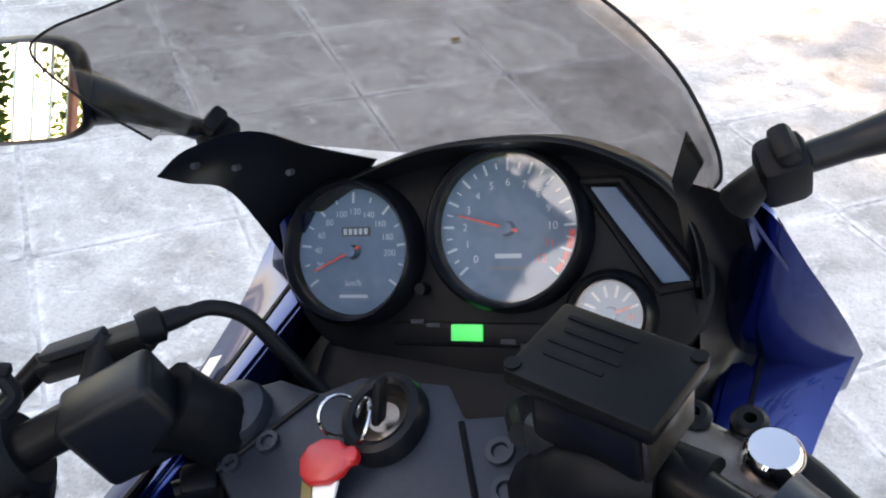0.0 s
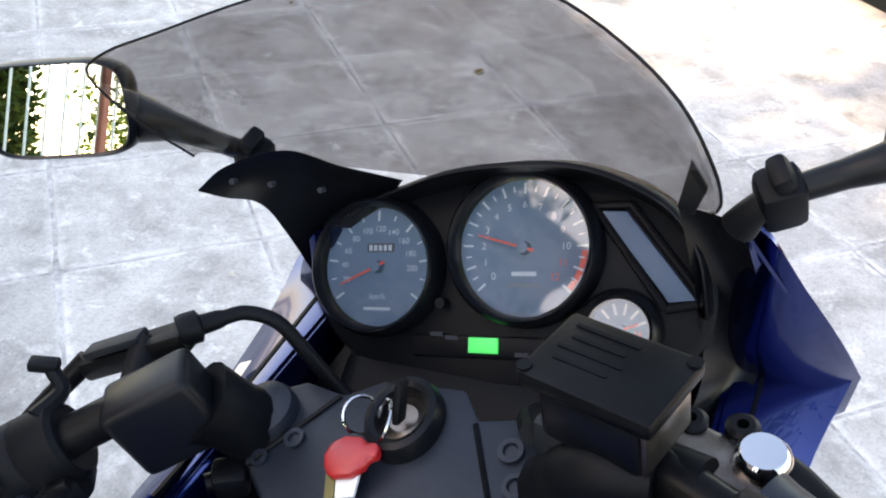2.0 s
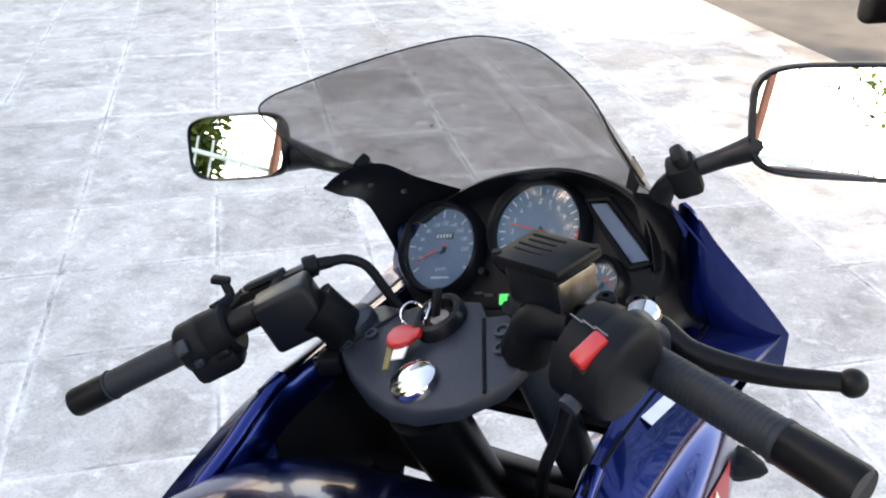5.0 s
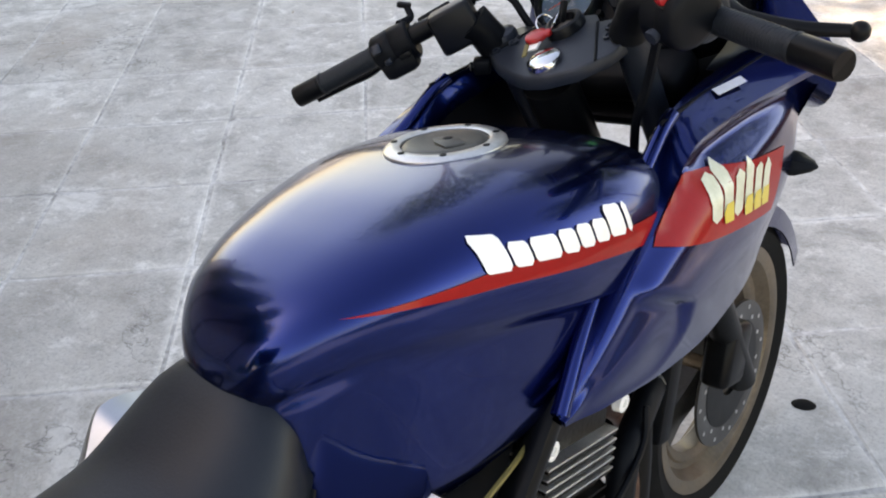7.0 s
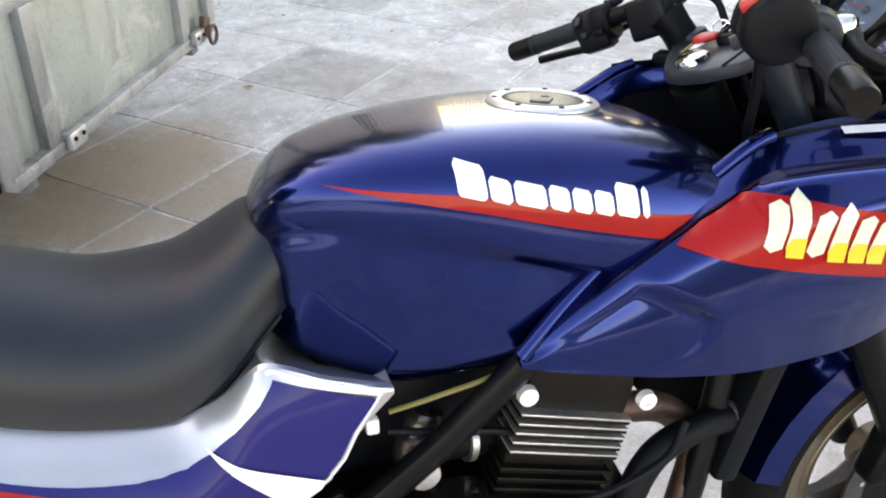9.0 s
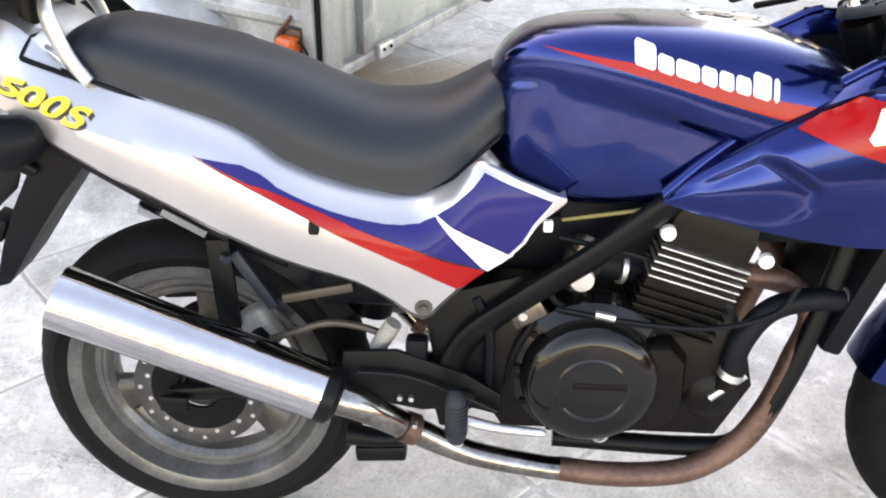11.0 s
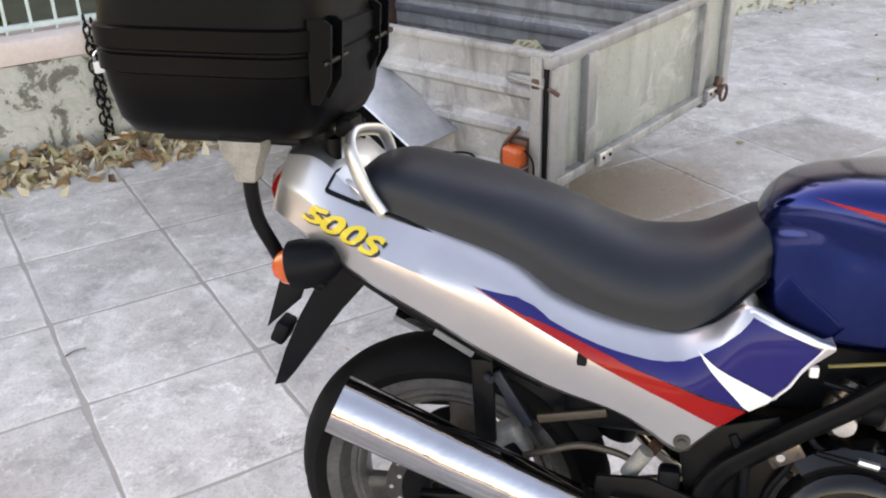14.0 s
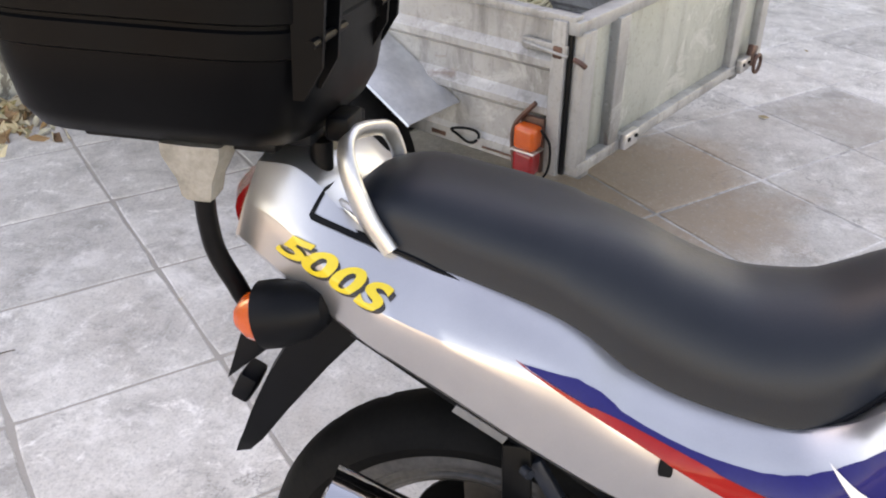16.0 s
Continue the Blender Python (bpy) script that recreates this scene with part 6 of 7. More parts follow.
    part("perch_stay", tube([E.lerp(P, 0.62), E.lerp(P, 0.58) + Vector((0.012, -0.030, -0.012)), on(0.26)], [0.011, 0.010, 0.012], 10), PLASTIC, per)
    part("adjuster", lathe([(0.0, -0.006), (0.0095, -0.006), (0.0105, -0.002), (0.0105, 0.007), (0.0065, 0.009), (0.0060, 0.020), (0.0048, 0.024), (0.0, 0.024)], axes(P, (0, 0, 1), Vector((0.023, 0.026, 0.001))), 18, closed=False), PLASTIC, per)
    eye = Vector((0.37, 0.36, 1.46))
    back = [eye + (on(k) - eye) * f for k, f in ((0.60, 1.075), (0.74, 1.070), (0.90, 1.062))]
    part("clutch_lever", tube([E, E.lerp(back[0], 0.5), *back], [0.008, 0.007, 0.006, 0.006, 0.0065], 10), BLACKPAINT, bar)
    choke = part("choke_lever", tube([on(0.40, -0.004, 0.020), (-0.192, 1.030, 1.022), (-0.199, 1.034, 1.033)], [0.006, 0.005, 0.0045], 8), PLASTIC, bar)
    part("choke_tab", rbox((0.018, 0.010, 0.007), pose(-0.2035, 1.0335, 1.036, 0, 10, 25), 0.002), PLASTIC, choke)
    part("clutch_cable", tube([P + Vector((0.014, 0.015, 0.001)), (-0.120, 1.120, 1.0345), (-0.1015, 1.126, 1.0275), (-0.086, 1.130, 1.004), (-0.071, 1.134, 0.979), (-0.054, 1.134, 0.962), (-0.03, 1.14, 0.92)], 0.0050, 10), PLASTIC, bike, "black clutch cable")
    # right bar
    A, B = Vector((0.130, 1.016, 1.080)), Vector((0.370, 0.953, 1.047))
    L = (B - A).length
    m = along(A, B)
    bar = part("handlebar", rod((0.150, 1.060, 1.0595), (0.250, 1.0185, 1.0520), 0.0125), BLACKPAINT, bike, "black right clip-on handlebar")
    part("bar_clamp", tube([plane(0.101, 1.066), (0.108, 1.060, 1.035), (0.122, 1.050, 1.058), (0.150, 1.050, 1.062)], [0.022, 0.019, 0.017, 0.015], 12), PLASTIC, bar)
    sw = part("switch_box", loft([[m @ Vector((k * L, r * 1.02 * math.cos(a), r * math.sin(a))) for a in np.linspace(0, 2 * math.pi, 28, endpoint=False)] for k, r in ((0.195, 0.030), (0.205, 0.0355), (0.275, 0.0365), (0.282, 0.0355), (0.289, 0.0365), (0.355, 0.0360), (0.37, 0.0335), (0.38, 0.026))]), PLASTIC, bar, "black switch housing")
    part("kill_switch", rbox((0.013, 0.011, 0.026), Matrix.Translation((0.1985, 0.9715, 1.0935)) @ pose(0, 0, 0, -58, 10, -28), 0.003), REDPLASTIC, sw, "red engine stop switch")
    part("switch_frame", rbox((0.019, 0.004, 0.034), Matrix.Translation((0.1990, 0.9765, 1.0905)) @ pose(0, 0, 0, -58, 10, -28), 0.0015), BLACKPAINT, sw)
    part("start_button", rod(on(0.285, -0.033, -0.016), on(0.285, -0.039, -0.019), 0.0075, seg=16), CLAMP, sw)
    for k in range(3):
        part("print_mark", rbox((0.012, 0.0012, 0.0006), Matrix.Translation((0.183 + 0.010 * k, 0.9855 - 0.003 * k, 1.1068 - 0.001 * k)) @ pose(0, 0, 0, -20, 8, -25), 0), LABELMARK, sw)
    A, B = Vector((0.130, 1.069, 1.061)), Vector((0.366, 0.970, 1.043))
    L = (B - A).length
    m = along(A, B)
    part("switch_collar", tube([on(0.27), on(0.30), on(0.345), on(0.355)], [0.030, 0.0285, 0.0275, 0.022], 24, 2), CLAMP, bar)
    part("grip", tube([on(0.35), on(0.37), on(0.385), on(0.78), on(0.785), on(0.80)], [0.0185, 0.0150, 0.0143, 0.0143, 0.0158, 0.0150], 20, 3), GRIPRUB, bar, "ribbed black rubber grip")
    for k in np.linspace(0.40, 0.77, 22):
        part("grip_rib", rod(on(k), on(k + 0.006), 0.0147, seg=16), GRIPRUB, bar)
    part("bar_end", tube([on(0.805), on(0.815), on(0.99), on(1.0)], [0.0140, 0.0152, 0.0152, 0.0130], 20, 2), BLACKPAINT, bar)
    part("brake_perch", rbox((0.060, 0.034, 0.018), pose(0.172, 1.078, 1.052, 0, 4, -14), 0.006, 2), STEELPIPE, bar, "worn grey brake lever perch")
    for x, y in ((0.158, 1.094), (0.182, 1.098)):
        part("perch_bolt", lathe([(0.003, 0.004), (0.006, 0.004), (0.0085, 0.002), (0.0085, -0.008), (0.003, -0.008)], axes((x, y, 1.062), (1, 0, 0), (-0.05, -0.15, 1)), 16), BLACKPAINT, bar)
    part("lever_bolt", lathe([(0.0, 0.0085), (0.0105, 0.008), (0.0125, 0.006), (0.0138, 0.002), (0.0138, -0.012), (0.0, -0.012)], axes((0.1935, 1.080, 1.062), (1, 0, 0), (-0.05, -0.15, 1)), 28, closed=False), CHROME, bar, "bright lever pivot bolt")
    part("brake_lever", tube([(0.178, 1.090, 1.050), (0.205, 1.082, 1.050), (0.235, 1.068, 1.046), (0.285, 1.072, 1.040), (0.335, 1.090, 1.036)], [0.014, 0.013, 0.010, 0.0080, 0.007], 12, flat=0.75), BLACKPAINT, bar, "black brake lever")
    b = bmesh.new()
    bmesh.ops.create_uvsphere(b, u_segments=16, v_segments=10, radius=0.0105, matrix=Matrix.Translation((0.340, 1.092, 1.0355)))
    part("lever_ball", b, BLACKPAINT, bar)
    # brake fluid reservoir
    mr = axes((0.122, 1.064, 1.110), (0.95, -0.30, 0.10), (-0.10, -0.05, 1.0))
    res = part("brake_reservoir", rbox((0.056, 0.042, 0.034), mr @ pose(0, 0, -0.024), 0.006, 3), GLOSSBLACK, bike, "black brake fluid reservoir")
    part("reservoir_lid", rbox((0.070, 0.050, 0.010), mr @ pose(0, 0, -0.003), 0.003, 2), BLACKPAINT, res, "dark grey lid with raised worn print")
    for k in range(4):
        part("lid_print", rbox((0.034 - 0.006 * (k % 2), 0.0022, 0.0006), mr @ pose(-0.010, 0.016 - 0.008 * k, 0.0022), 0), PLASTIC, res)
    for x, y in ((-0.032, -0.02), (0.032, 0.02)):
        part("lid_screw", rod(mr @ Vector((x, y, 0.001)), mr @ Vector((x, y, 0.0028)), 0.0038, seg=10), BLACKPAINT, res)
    part("reservoir_side", rbox((0.003, 0.040, 0.024), mr @ pose(0.0285, 0, -0.024), 0.001), STEELPIPE, res, "brownish sight glass side")
    cyl = part("master_cylinder", rbox((0.046, 0.026, 0.024), mr @ pose(-0.014, -0.004, -0.050), 0.005, 2), GRIPRUB, bike, "blue-grey master cylinder body")
    part("cylinder_barrel", rod(mr @ Vector((-0.03, 0.004, -0.060)), mr @ Vector((0.045, 0.004, -0.056)), 0.015, seg=18), PLASTIC, cyl)
    part("hose_union", rod(mr @ Vector((-0.038, 0.004, -0.060)), mr @ Vector((-0.026, 0.004, -0.060)), 0.012, seg=8), BLACKPAINT, cyl)
    part("brake_hose", tube([(0.085, 1.068, 1.052), (0.070, 1.11, 1.02), (0.065, 1.16, 0.97), (0.06, 1.20, 0.86), (0.09, 1.30, 0.62), (0.10, 1.38, 0.40)], 0.006, 8), PLASTIC, bike)
    part("throttle_cable", tube([(0.172, 1.005, 1.045), (0.150, 1.020, 0.98), (0.13, 1.03, 0.93), (0.11, 1.05, 0.85), (0.08, 1.02, 0.78)], 0.0055, 8), PLASTIC, bike)


steering()
kt = thing("key_ring", BIKE, "red key fob and white tag hanging from the ignition lock", "keys")
part("key", rbox((0.005, 0.012, 0.026), pose(0.003, 1.086, 1.030, -18, 0, 0), 0.0022, 2), PLASTIC, kt)
for c, r, t in (((-0.0215, 1.083, 1.014), 0.0110, (0.7, -0.5, 0.5)), ((-0.006, 1.080, 1.018), 0.0120, (-0.8, -0.4, 0.45))):
    mm = axes(c, (0.3, 1, 0.2), t)
    part("ring", tube([mm @ Vector((r * math.cos(a), r * math.sin(a), 0)) for a in np.linspace(0, 6.2, 18)], 0.0012, 6, 2), CHROME, kt, "steel split ring")
fob = part("fob", slab([(-0.0145, -0.006), (-0.010, -0.0115), (0.001, -0.0125), (0.009, -0.009), (0.0125, -0.004), (0.017, -0.0045), (0.0185, 0.001), (0.0165, 0.006), (0.0115, 0.0055), (0.008, 0.0105), (-0.002, 0.013), (-0.011, 0.0105), (-0.0150, 0.003)], 0.008, axes((-0.0165, 1.056, 1.0105), (0.93, 0.36, 0.15), (-0.15, -0.32, 0.93)), 0.0028), REDPLASTIC, kt, "red plastic fob")
part("tag", slab([(-0.008, -0.012), (0.006, -0.013), (0.009, 0.0), (0.006, 0.012), (-0.007, 0.012), (-0.010, 0.0)], 0.003, axes((-0.0155, 1.049, 1.0010), (0.9, 0.3, 0.2), (-0.2, -0.4, 0.9)), 0.001), WHITE_DECAL, kt, "white tag")
part("spare_key", slab([(-0.003, -0.020), (0.003, -0.020), (0.003, 0.006), (-0.003, 0.006)], 0.002, axes((-0.022, 1.043, 0.9985), (0.9, 0.3, 0.2), (-0.2, -0.4, 0.9)), 0.0006), OLIVE, kt, "brass key blade")


# wheels
def wheel(name, y, zc, R, width, rim_r, disc_r, disc_x, label, rimmat, notch, turn=0.0):
    m = axes((CX, y, zc), (0, 1, 0), (1, 0, 0)) @ pose(0, 0, 0, turn, 0, 0)
    h = width / 2
    prof = [(rim_r - 0.012, -h * 0.62), (rim_r + 0.004, -h * 0.80)]
    for a in np.linspace(-72, 72, 15):
        prof.append((R - h * 0.95 + h * 0.95 * math.cos(radians(a)), h * math.sin(radians(a)) / math.sin(radians(72))))
    prof += [(rim_r + 0.004, h * 0.80), (rim_r - 0.012, h * 0.62)]
    w = part(name, lathe([(0.030, -0.055), (0.045, -0.05), (0.045, 0.05), (0.030, 0.055)], m, 24), rimmat, bike, label)
    bm = lathe(prof, m, 120)
    inv = m.inverted()
    for v in bm.verts:
        p = inv @ v.co
        r, side = math.hypot(p.x, p.y), abs(p.z) / h
        step = int(round(math.degrees(math.atan2(p.y, p.x)) / 3 + (2 if p.z > 0 else 0) + side * 2)) % 5
        if step == 0 and r > rim_r + 0.02 and 0.18 < side < 0.93:
            v.co = m @ Vector((p.x * (r - notch) / r, p.y * (r - notch) / r, p.z))
    tyre = part("tyre", bm, RUBBER, w, "worn black tyre with cut tread", angle=24)
    face = [(rim_r - 0.062, 0.0), (rim_r - 0.060, 0.26), (rim_r - 0.050, 0.40), (rim_r - 0.044, 0.42), (rim_r - 0.040, 0.36), (rim_r - 0.030, 0.38), (rim_r - 0.022, 0.58), (rim_r - 0.015, 0.76), (rim_r - 0.004, 0.83), (rim_r + 0.008, 0.84)]
    part("rim", lathe([(r, -q * h) for r, q in face[::-1]] + [(r, q * h) for r, q in face[1:]] + [(rim_r + 0.006, 0.6 * h), (rim_r + 0.002, 0.0), (rim_r + 0.006, -0.6 * h)], m, 96), rimmat, w, angle=28)
    part("valve", rod(m @ Vector((rim_r - 0.060, 0.0, 0.3 * h)), m @ Vector((rim_r - 0.090, 0.0, 0.4 * h)), 0.004, seg=8), BLACKPAINT, w)
    for k in range(3):
        a = m @ Matrix.Rotation(radians(120 * k - 40), 4, "Z")
        rings = [[a @ Vector((r, ww * sx, tt * sz)) for sx, sz in ((-1, -0.6), (-0.7, -1), (0.7, -1), (1, -0.6), (1, 0.6), (0.7, 1), (-0.7, 1), (-1, 0.6))] for r, ww, tt in ((0.035, 0.034, 0.030), (0.08, 0.026, 0.022), (rim_r - 0.10, 0.026, 0.017), (rim_r - 0.055, 0.038, 0.018))]
        part("spoke", loft(rings), SPOKE, w)
    sides = (disc_x,) if not isinstance(disc_x, tuple) else disc_x
    for dx in sides:
        d = part("brake_disc", lathe([(disc_r * 0.66, -0.0025), (disc_r, -0.0025), (disc_r, 0.0025), (disc_r * 0.72, 0.0025)], m @ pose(0, 0, dx), 64), DISC, w, "drilled steel brake disc")
        for k in range(24):
            a = 2 * math.pi * k / 24
            r = disc_r * (0.80 if k % 2 else 0.91)
            part("drilling", rod(m @ Vector((r * math.cos(a), r * math.sin(a), dx - 0.0032)), m @ Vector((r * math.cos(a), r * math.sin(a), dx + 0.0032)), 0.0042, seg=8), ALU, d)
        part("disc_carrier", lathe([(0.04, -0.004), (disc_r * 0.74, -0.003), (disc_r * 0.74, 0.003), (0.04, 0.004)], m @ pose(0, 0, dx), 32), BLACKPAINT, d)
    return w, m


wheel("rear_wheel", -0.002, 0.301, 0.301, 0.130, 0.230, 0.116, 0.062, "grey three-spoke rear wheel", RIM, 0.0022)
wheel("front_wheel", 1.450, 0.293, 0.294, 0.11, 0.222, 0.135, 0.058, "bronze-grey three-spoke front wheel", RIMGOLD, 0.0045)
rows = []
for a in np.linspace(20, 165, 16):
    r = 0.318
    c = Vector((CX, 1.450, 0.293))
    rows.append([c + Vector((x, r2 * math.cos(radians(a)), r2 * math.sin(radians(a)))) for x, r2 in ((-0.066, r - 0.05), (-0.058, r - 0.012), (-0.03, r), (0.03, r), (0.058, r - 0.012), (0.066, r - 0.05))])
part("front_mudguard", thick(loft(rows, closed=False, caps=False), 0.003), BLUE, bike, "glossy blue front mudguard")
part("front_caliper", rbox((0.05, 0.08, 0.11), pose(CX + 0.085, 1.365, 0.40, -20, 0, 0), 0.014, 3), BLACKPAINT, bike, "black front brake caliper")
rows = []
for a in np.linspace(30, 150, 12):
    c = Vector((CX, 0.0, 0.307))
    rows.append([c + Vector((x, r2 * math.cos(radians(a)), r2 * math.sin(radians(a)))) for x, r2 in ((-0.075, 0.285), (-0.065, 0.322), (0.065, 0.322), (0.075, 0.285))])
part("inner_mudguard", thick(loft(rows[:5], closed=False, caps=False), 0.003), PLASTIC, bike)


# engine, frame, exhaust
def machinery():
    eng = part("engine_case", loft([[Vector((CX + sx * w, y, z)) for sx, y in ((-1, y0), (1, y0), (1, y1), (-1, y1))] for z, y0, y1, w in ((0.290, 0.62, 0.84, 0.10), (0.312, 0.53, 0.88, 0.145), (0.42, 0.47, 0.92, 0.160), (0.50, 0.50, 0.90, 0.155), (0.545, 0.60, 0.88, 0.135))]), ENGINE, bike, "black engine cases")
    # cylinders lean forwards
    up = Vector((0, 0.285, 0.958))
    fw = Vector((0, 0.958, -0.285))
    base = Vector((CX, 0.783, 0.53))
    part("cylinder", loft([[base + up * h + fw * f * d + Vector((s * w, 0, 0)) for s, f in ((-1, -1), (1, -1), (1, 1), (-1, 1))] for h, d, w in ((-0.03, 0.066, 0.155), (0.155, 0.066, 0.155), (0.19, 0.058, 0.150), (0.215, 0.04, 0.13))]), ENGINE, eng)
    for k in range(5):
        part("bright_fin", rbox((0.340, 0.142, 0.0026), axes(base + up * (0.068 + 0.0122 * k), (1, 0, 0), up), 0.0008), ALU, eng, "fin with polished edge")
        part("dark_fin", rbox((0.338, 0.140, 0.004), axes(base + up * (0.0640 + 0.0122 * k), (1, 0, 0), up), 0.001), ENGINE, eng)
    for k in range(5):
        part("dark_fin", rbox((0.330, 0.145, 0.004), axes(base + up * (-0.015 + 0.014 * k), (1, 0, 0), up), 0.001), ENGINE, eng)
    for p in ((0.184, 0.756, 0.684), (0.178, 0.906, 0.641)):
        part("head_bolt", lathe([(0.0, 0.001), (0.005, 0.001), (0.0055, 0.004), (0.011, 0.0035), (0.012, -0.006), (0.0, -0.006)], axes(p, (0, 1, 0), (1, 0, 0)), 22, closed=False), WHITE_DECAL, eng, "pale round head bolt")
    # clutch cover
    m = axes((0.0, 0.664, 0.428), (0, 1, 0), (1, 0, 0))
    cov = part("clutch_cover", lathe([(0.0, 0.222), (0.078, 0.2215), (0.092, 0.218), (0.102, 0.209), (0.108, 0.195), (0.111, 0.178), (0.1235, 0.174), (0.125, 0.150), (0.0, 0.150)], m, 64, closed=False), COVER, bike, "black round clutch cover")
    part("cover_mark", rbox((0.002, 0.085, 0.010), pose(0.2225, 0.676, 0.436), 0.0006), ENGINE, cov)
    for k in range(11):
        a = 2 * math.pi * k / 11 + 0.2
        part("cover_bolt", rod(m @ Vector((0.1175 * math.cos(a), 0.1175 * math.sin(a), 0.168)), m @ Vector((0.1175 * math.cos(a), 0.1175 * math.sin(a), 0.181)), 0.0058, seg=10), ENGINE, cov)
    part("generator_cover", loft([[Vector((x, 0.765 + dy * k, 0.425 + dz * k)) for dy, dz in ((-0.05, 0.075), (0.02, 0.08), (0.045, 0.05), (0.05, -0.04), (0.03, -0.085), (-0.05, -0.10))] for x, k in ((0.13, 1.0), (0.185, 1.0), (0.20, 0.86), (0.203, 0.5))]), ENGINE, bike, "side case bulge")
    # a raised pad and rim on the cover, a small inspection cap behind it
    part("cover_pad", lathe([(0.050, 0.2205), (0.054, 0.2235), (0.060, 0.2205)], m, 48), COVER, cov)
    part("cover_horn", loft([[Vector((x, 0.664 + r * math.cos(radians(a)), 0.428 + r * math.sin(radians(a)))) for x, r in ((0.150, 0.100), (0.196, 0.104), (0.200, 0.118), (0.186, 0.136), (0.150, 0.140))] for a in np.linspace(48, 132, 14)]), COVER, cov)
    part("sump_bolt", tube([Vector((0.185, 0.690 + 0.012 * math.cos(a), 0.318 + 0.012 * math.sin(a))) for a in np.linspace(0, 6.2, 14)], 0.003, 6, 2), ALU, bike)
    pump = part("water_pump", lathe([(0.0, 0.185), (0.03, 0.183), (0.045, 0.172), (0.048, 0.14), (0.0, 0.14)], axes((0.0, 0.862, 0.395), (0, 1, 0), (1, 0, 0)), 32, closed=False), ENGINE, bike, "black water pump")
    part("pump_neck", rod((0.17, 0.872, 0.405), (0.185, 0.885, 0.45), 0.017, seg=14), ENGINE, pump)
    part("pump_arm", rod((0.186, 0.855, 0.40), (0.186, 0.905, 0.445), 0.006, seg=8), ALU, pump)
    hose = part("coolant_hose", tube([(0.183, 0.882, 0.445), (0.180, 0.890, 0.500), (0.172, 0.925, 0.553), (0.160, 0.985, 0.570), (0.14, 1.05, 0.560)], 0.0185, 14), PLASTIC, bike, "black rubber coolant hose")
    for p, q in (((0.183, 0.881, 0.440), (0.183, 0.884, 0.452)), ((0.142, 1.04, 0.562), (0.138, 1.052, 0.560))):
        part("hose_clip", rod(p, q, 0.0205, seg=16), ALU, hose)
    part("radiator", rbox((0.30, 0.035, 0.26), pose(CX, 1.075, 0.60, -18, 0, 0), 0.008), PLASTIC, bike, "black radiator")
    part("control_cable", tube([(0.20, 0.60, 0.560), (0.20, 0.72, 0.540), (0.198, 0.84, 0.535), (0.19, 0.93, 0.560), (0.18, 0.96, 0.60)], 0.0045, 8), PLASTIC, bike)
    part("cable_sleeve", rod((0.20, 0.66, 0.553), (0.20, 0.69, 0.547), 0.0065, seg=8), ALU, bike)
    part("air_box", rbox((0.24, 0.34, 0.16), pose(CX, 0.62, 0.66), 0.03, 3), PLASTIC, bike, "black air box under the tank")
    part("coil_cover", rbox((0.26, 0.30, 0.17), pose(CX, 0.91, 0.735), 0.02, 2), PLASTIC, bike, "black shield under the tank")
    part("battery_box", rbox((0.22, 0.30, 0.20), pose(CX, 0.36, 0.60), 0.03, 3), PLASTIC, bike)
    part("sprocket", lathe([(0.03, -0.003), (0.10, -0.003), (0.10, 0.003), (0.03, 0.003)], axes((CX - 0.075, 0, 0.307), (0, 1, 0), (1, 0, 0)), 40), BLACKPAINT, bike, "dark rear sprocket")
    for z in (0.40, 0.212):
        part("drive_chain", rod((CX - 0.075, 0.0, z), (CX - 0.075, 0.50, 0.36 + (z - 0.30) * 0.4), 0.008, seg=8), STEELPIPE, bike)
    carb = part("carburettor", lathe([(0.0, 0.060), (0.020, 0.058), (0.026, 0.050), (0.026, 0.030), (0.032, 0.026), (0.032, 0.0), (0.024, -0.010), (0.020, -0.040), (0.0, -0.044)], axes((0.130, 0.640, 0.600), (1, 0, 0), (0, 0.25, 0.97)), 28, closed=False), STEELPIPE, bike, "dusty grey carburettor")
    part("intake_rubber", rod((0.120, 0.665, 0.602), (0.110, 0.735, 0.590), 0.026, seg=18), PLASTIC, carb)
    part("throttle_wheel", lathe([(0.0, 0.004), (0.018, 0.004), (0.020, -0.004), (0.0, -0.004)], axes((0.166, 0.640, 0.592), (0, 1, 0), (1, 0, 0)), 20, closed=False), ALU, carb)
    part("carb_clip", rod((0.121, 0.700, 0.596), (0.120, 0.708, 0.595), 0.028, seg=18), ALU, carb)
    for pts, r in ((((0.165, 0.585, 0.600), (0.175, 0.600, 0.560), (0.178, 0.640, 0.548), (0.172, 0.70, 0.560)), 0.0055), (((0.172, 0.560, 0.580), (0.182, 0.570, 0.530), (0.178, 0.545, 0.470), (0.170, 0.53, 0.40)), 0.0065), (((0.170, 0.60, 0.665), (0.178, 0.66, 0.655), (0.174, 0.72, 0.640), (0.165, 0.76, 0.62)), 0.0048), (((0.176, 0.480, 0.560), (0.186, 0.500, 0.520), (0.186, 0.505, 0.450), (0.180, 0.50, 0.36)), 0.0075)):
        part("hose", tube(pts, r, 8), PLASTIC, bike, "thin black rubber hose")
    part("clamp_bracket", rbox((0.010, 0.055, 0.030), pose(0.185, 0.560, 0.540, 32, 0, 0), 0.003), STEELPIPE, bike)
    part("bracket_bolt", rod((0.186, 0.552, 0.540), (0.196, 0.552, 0.540), 0.007, seg=8), ALU, bike)
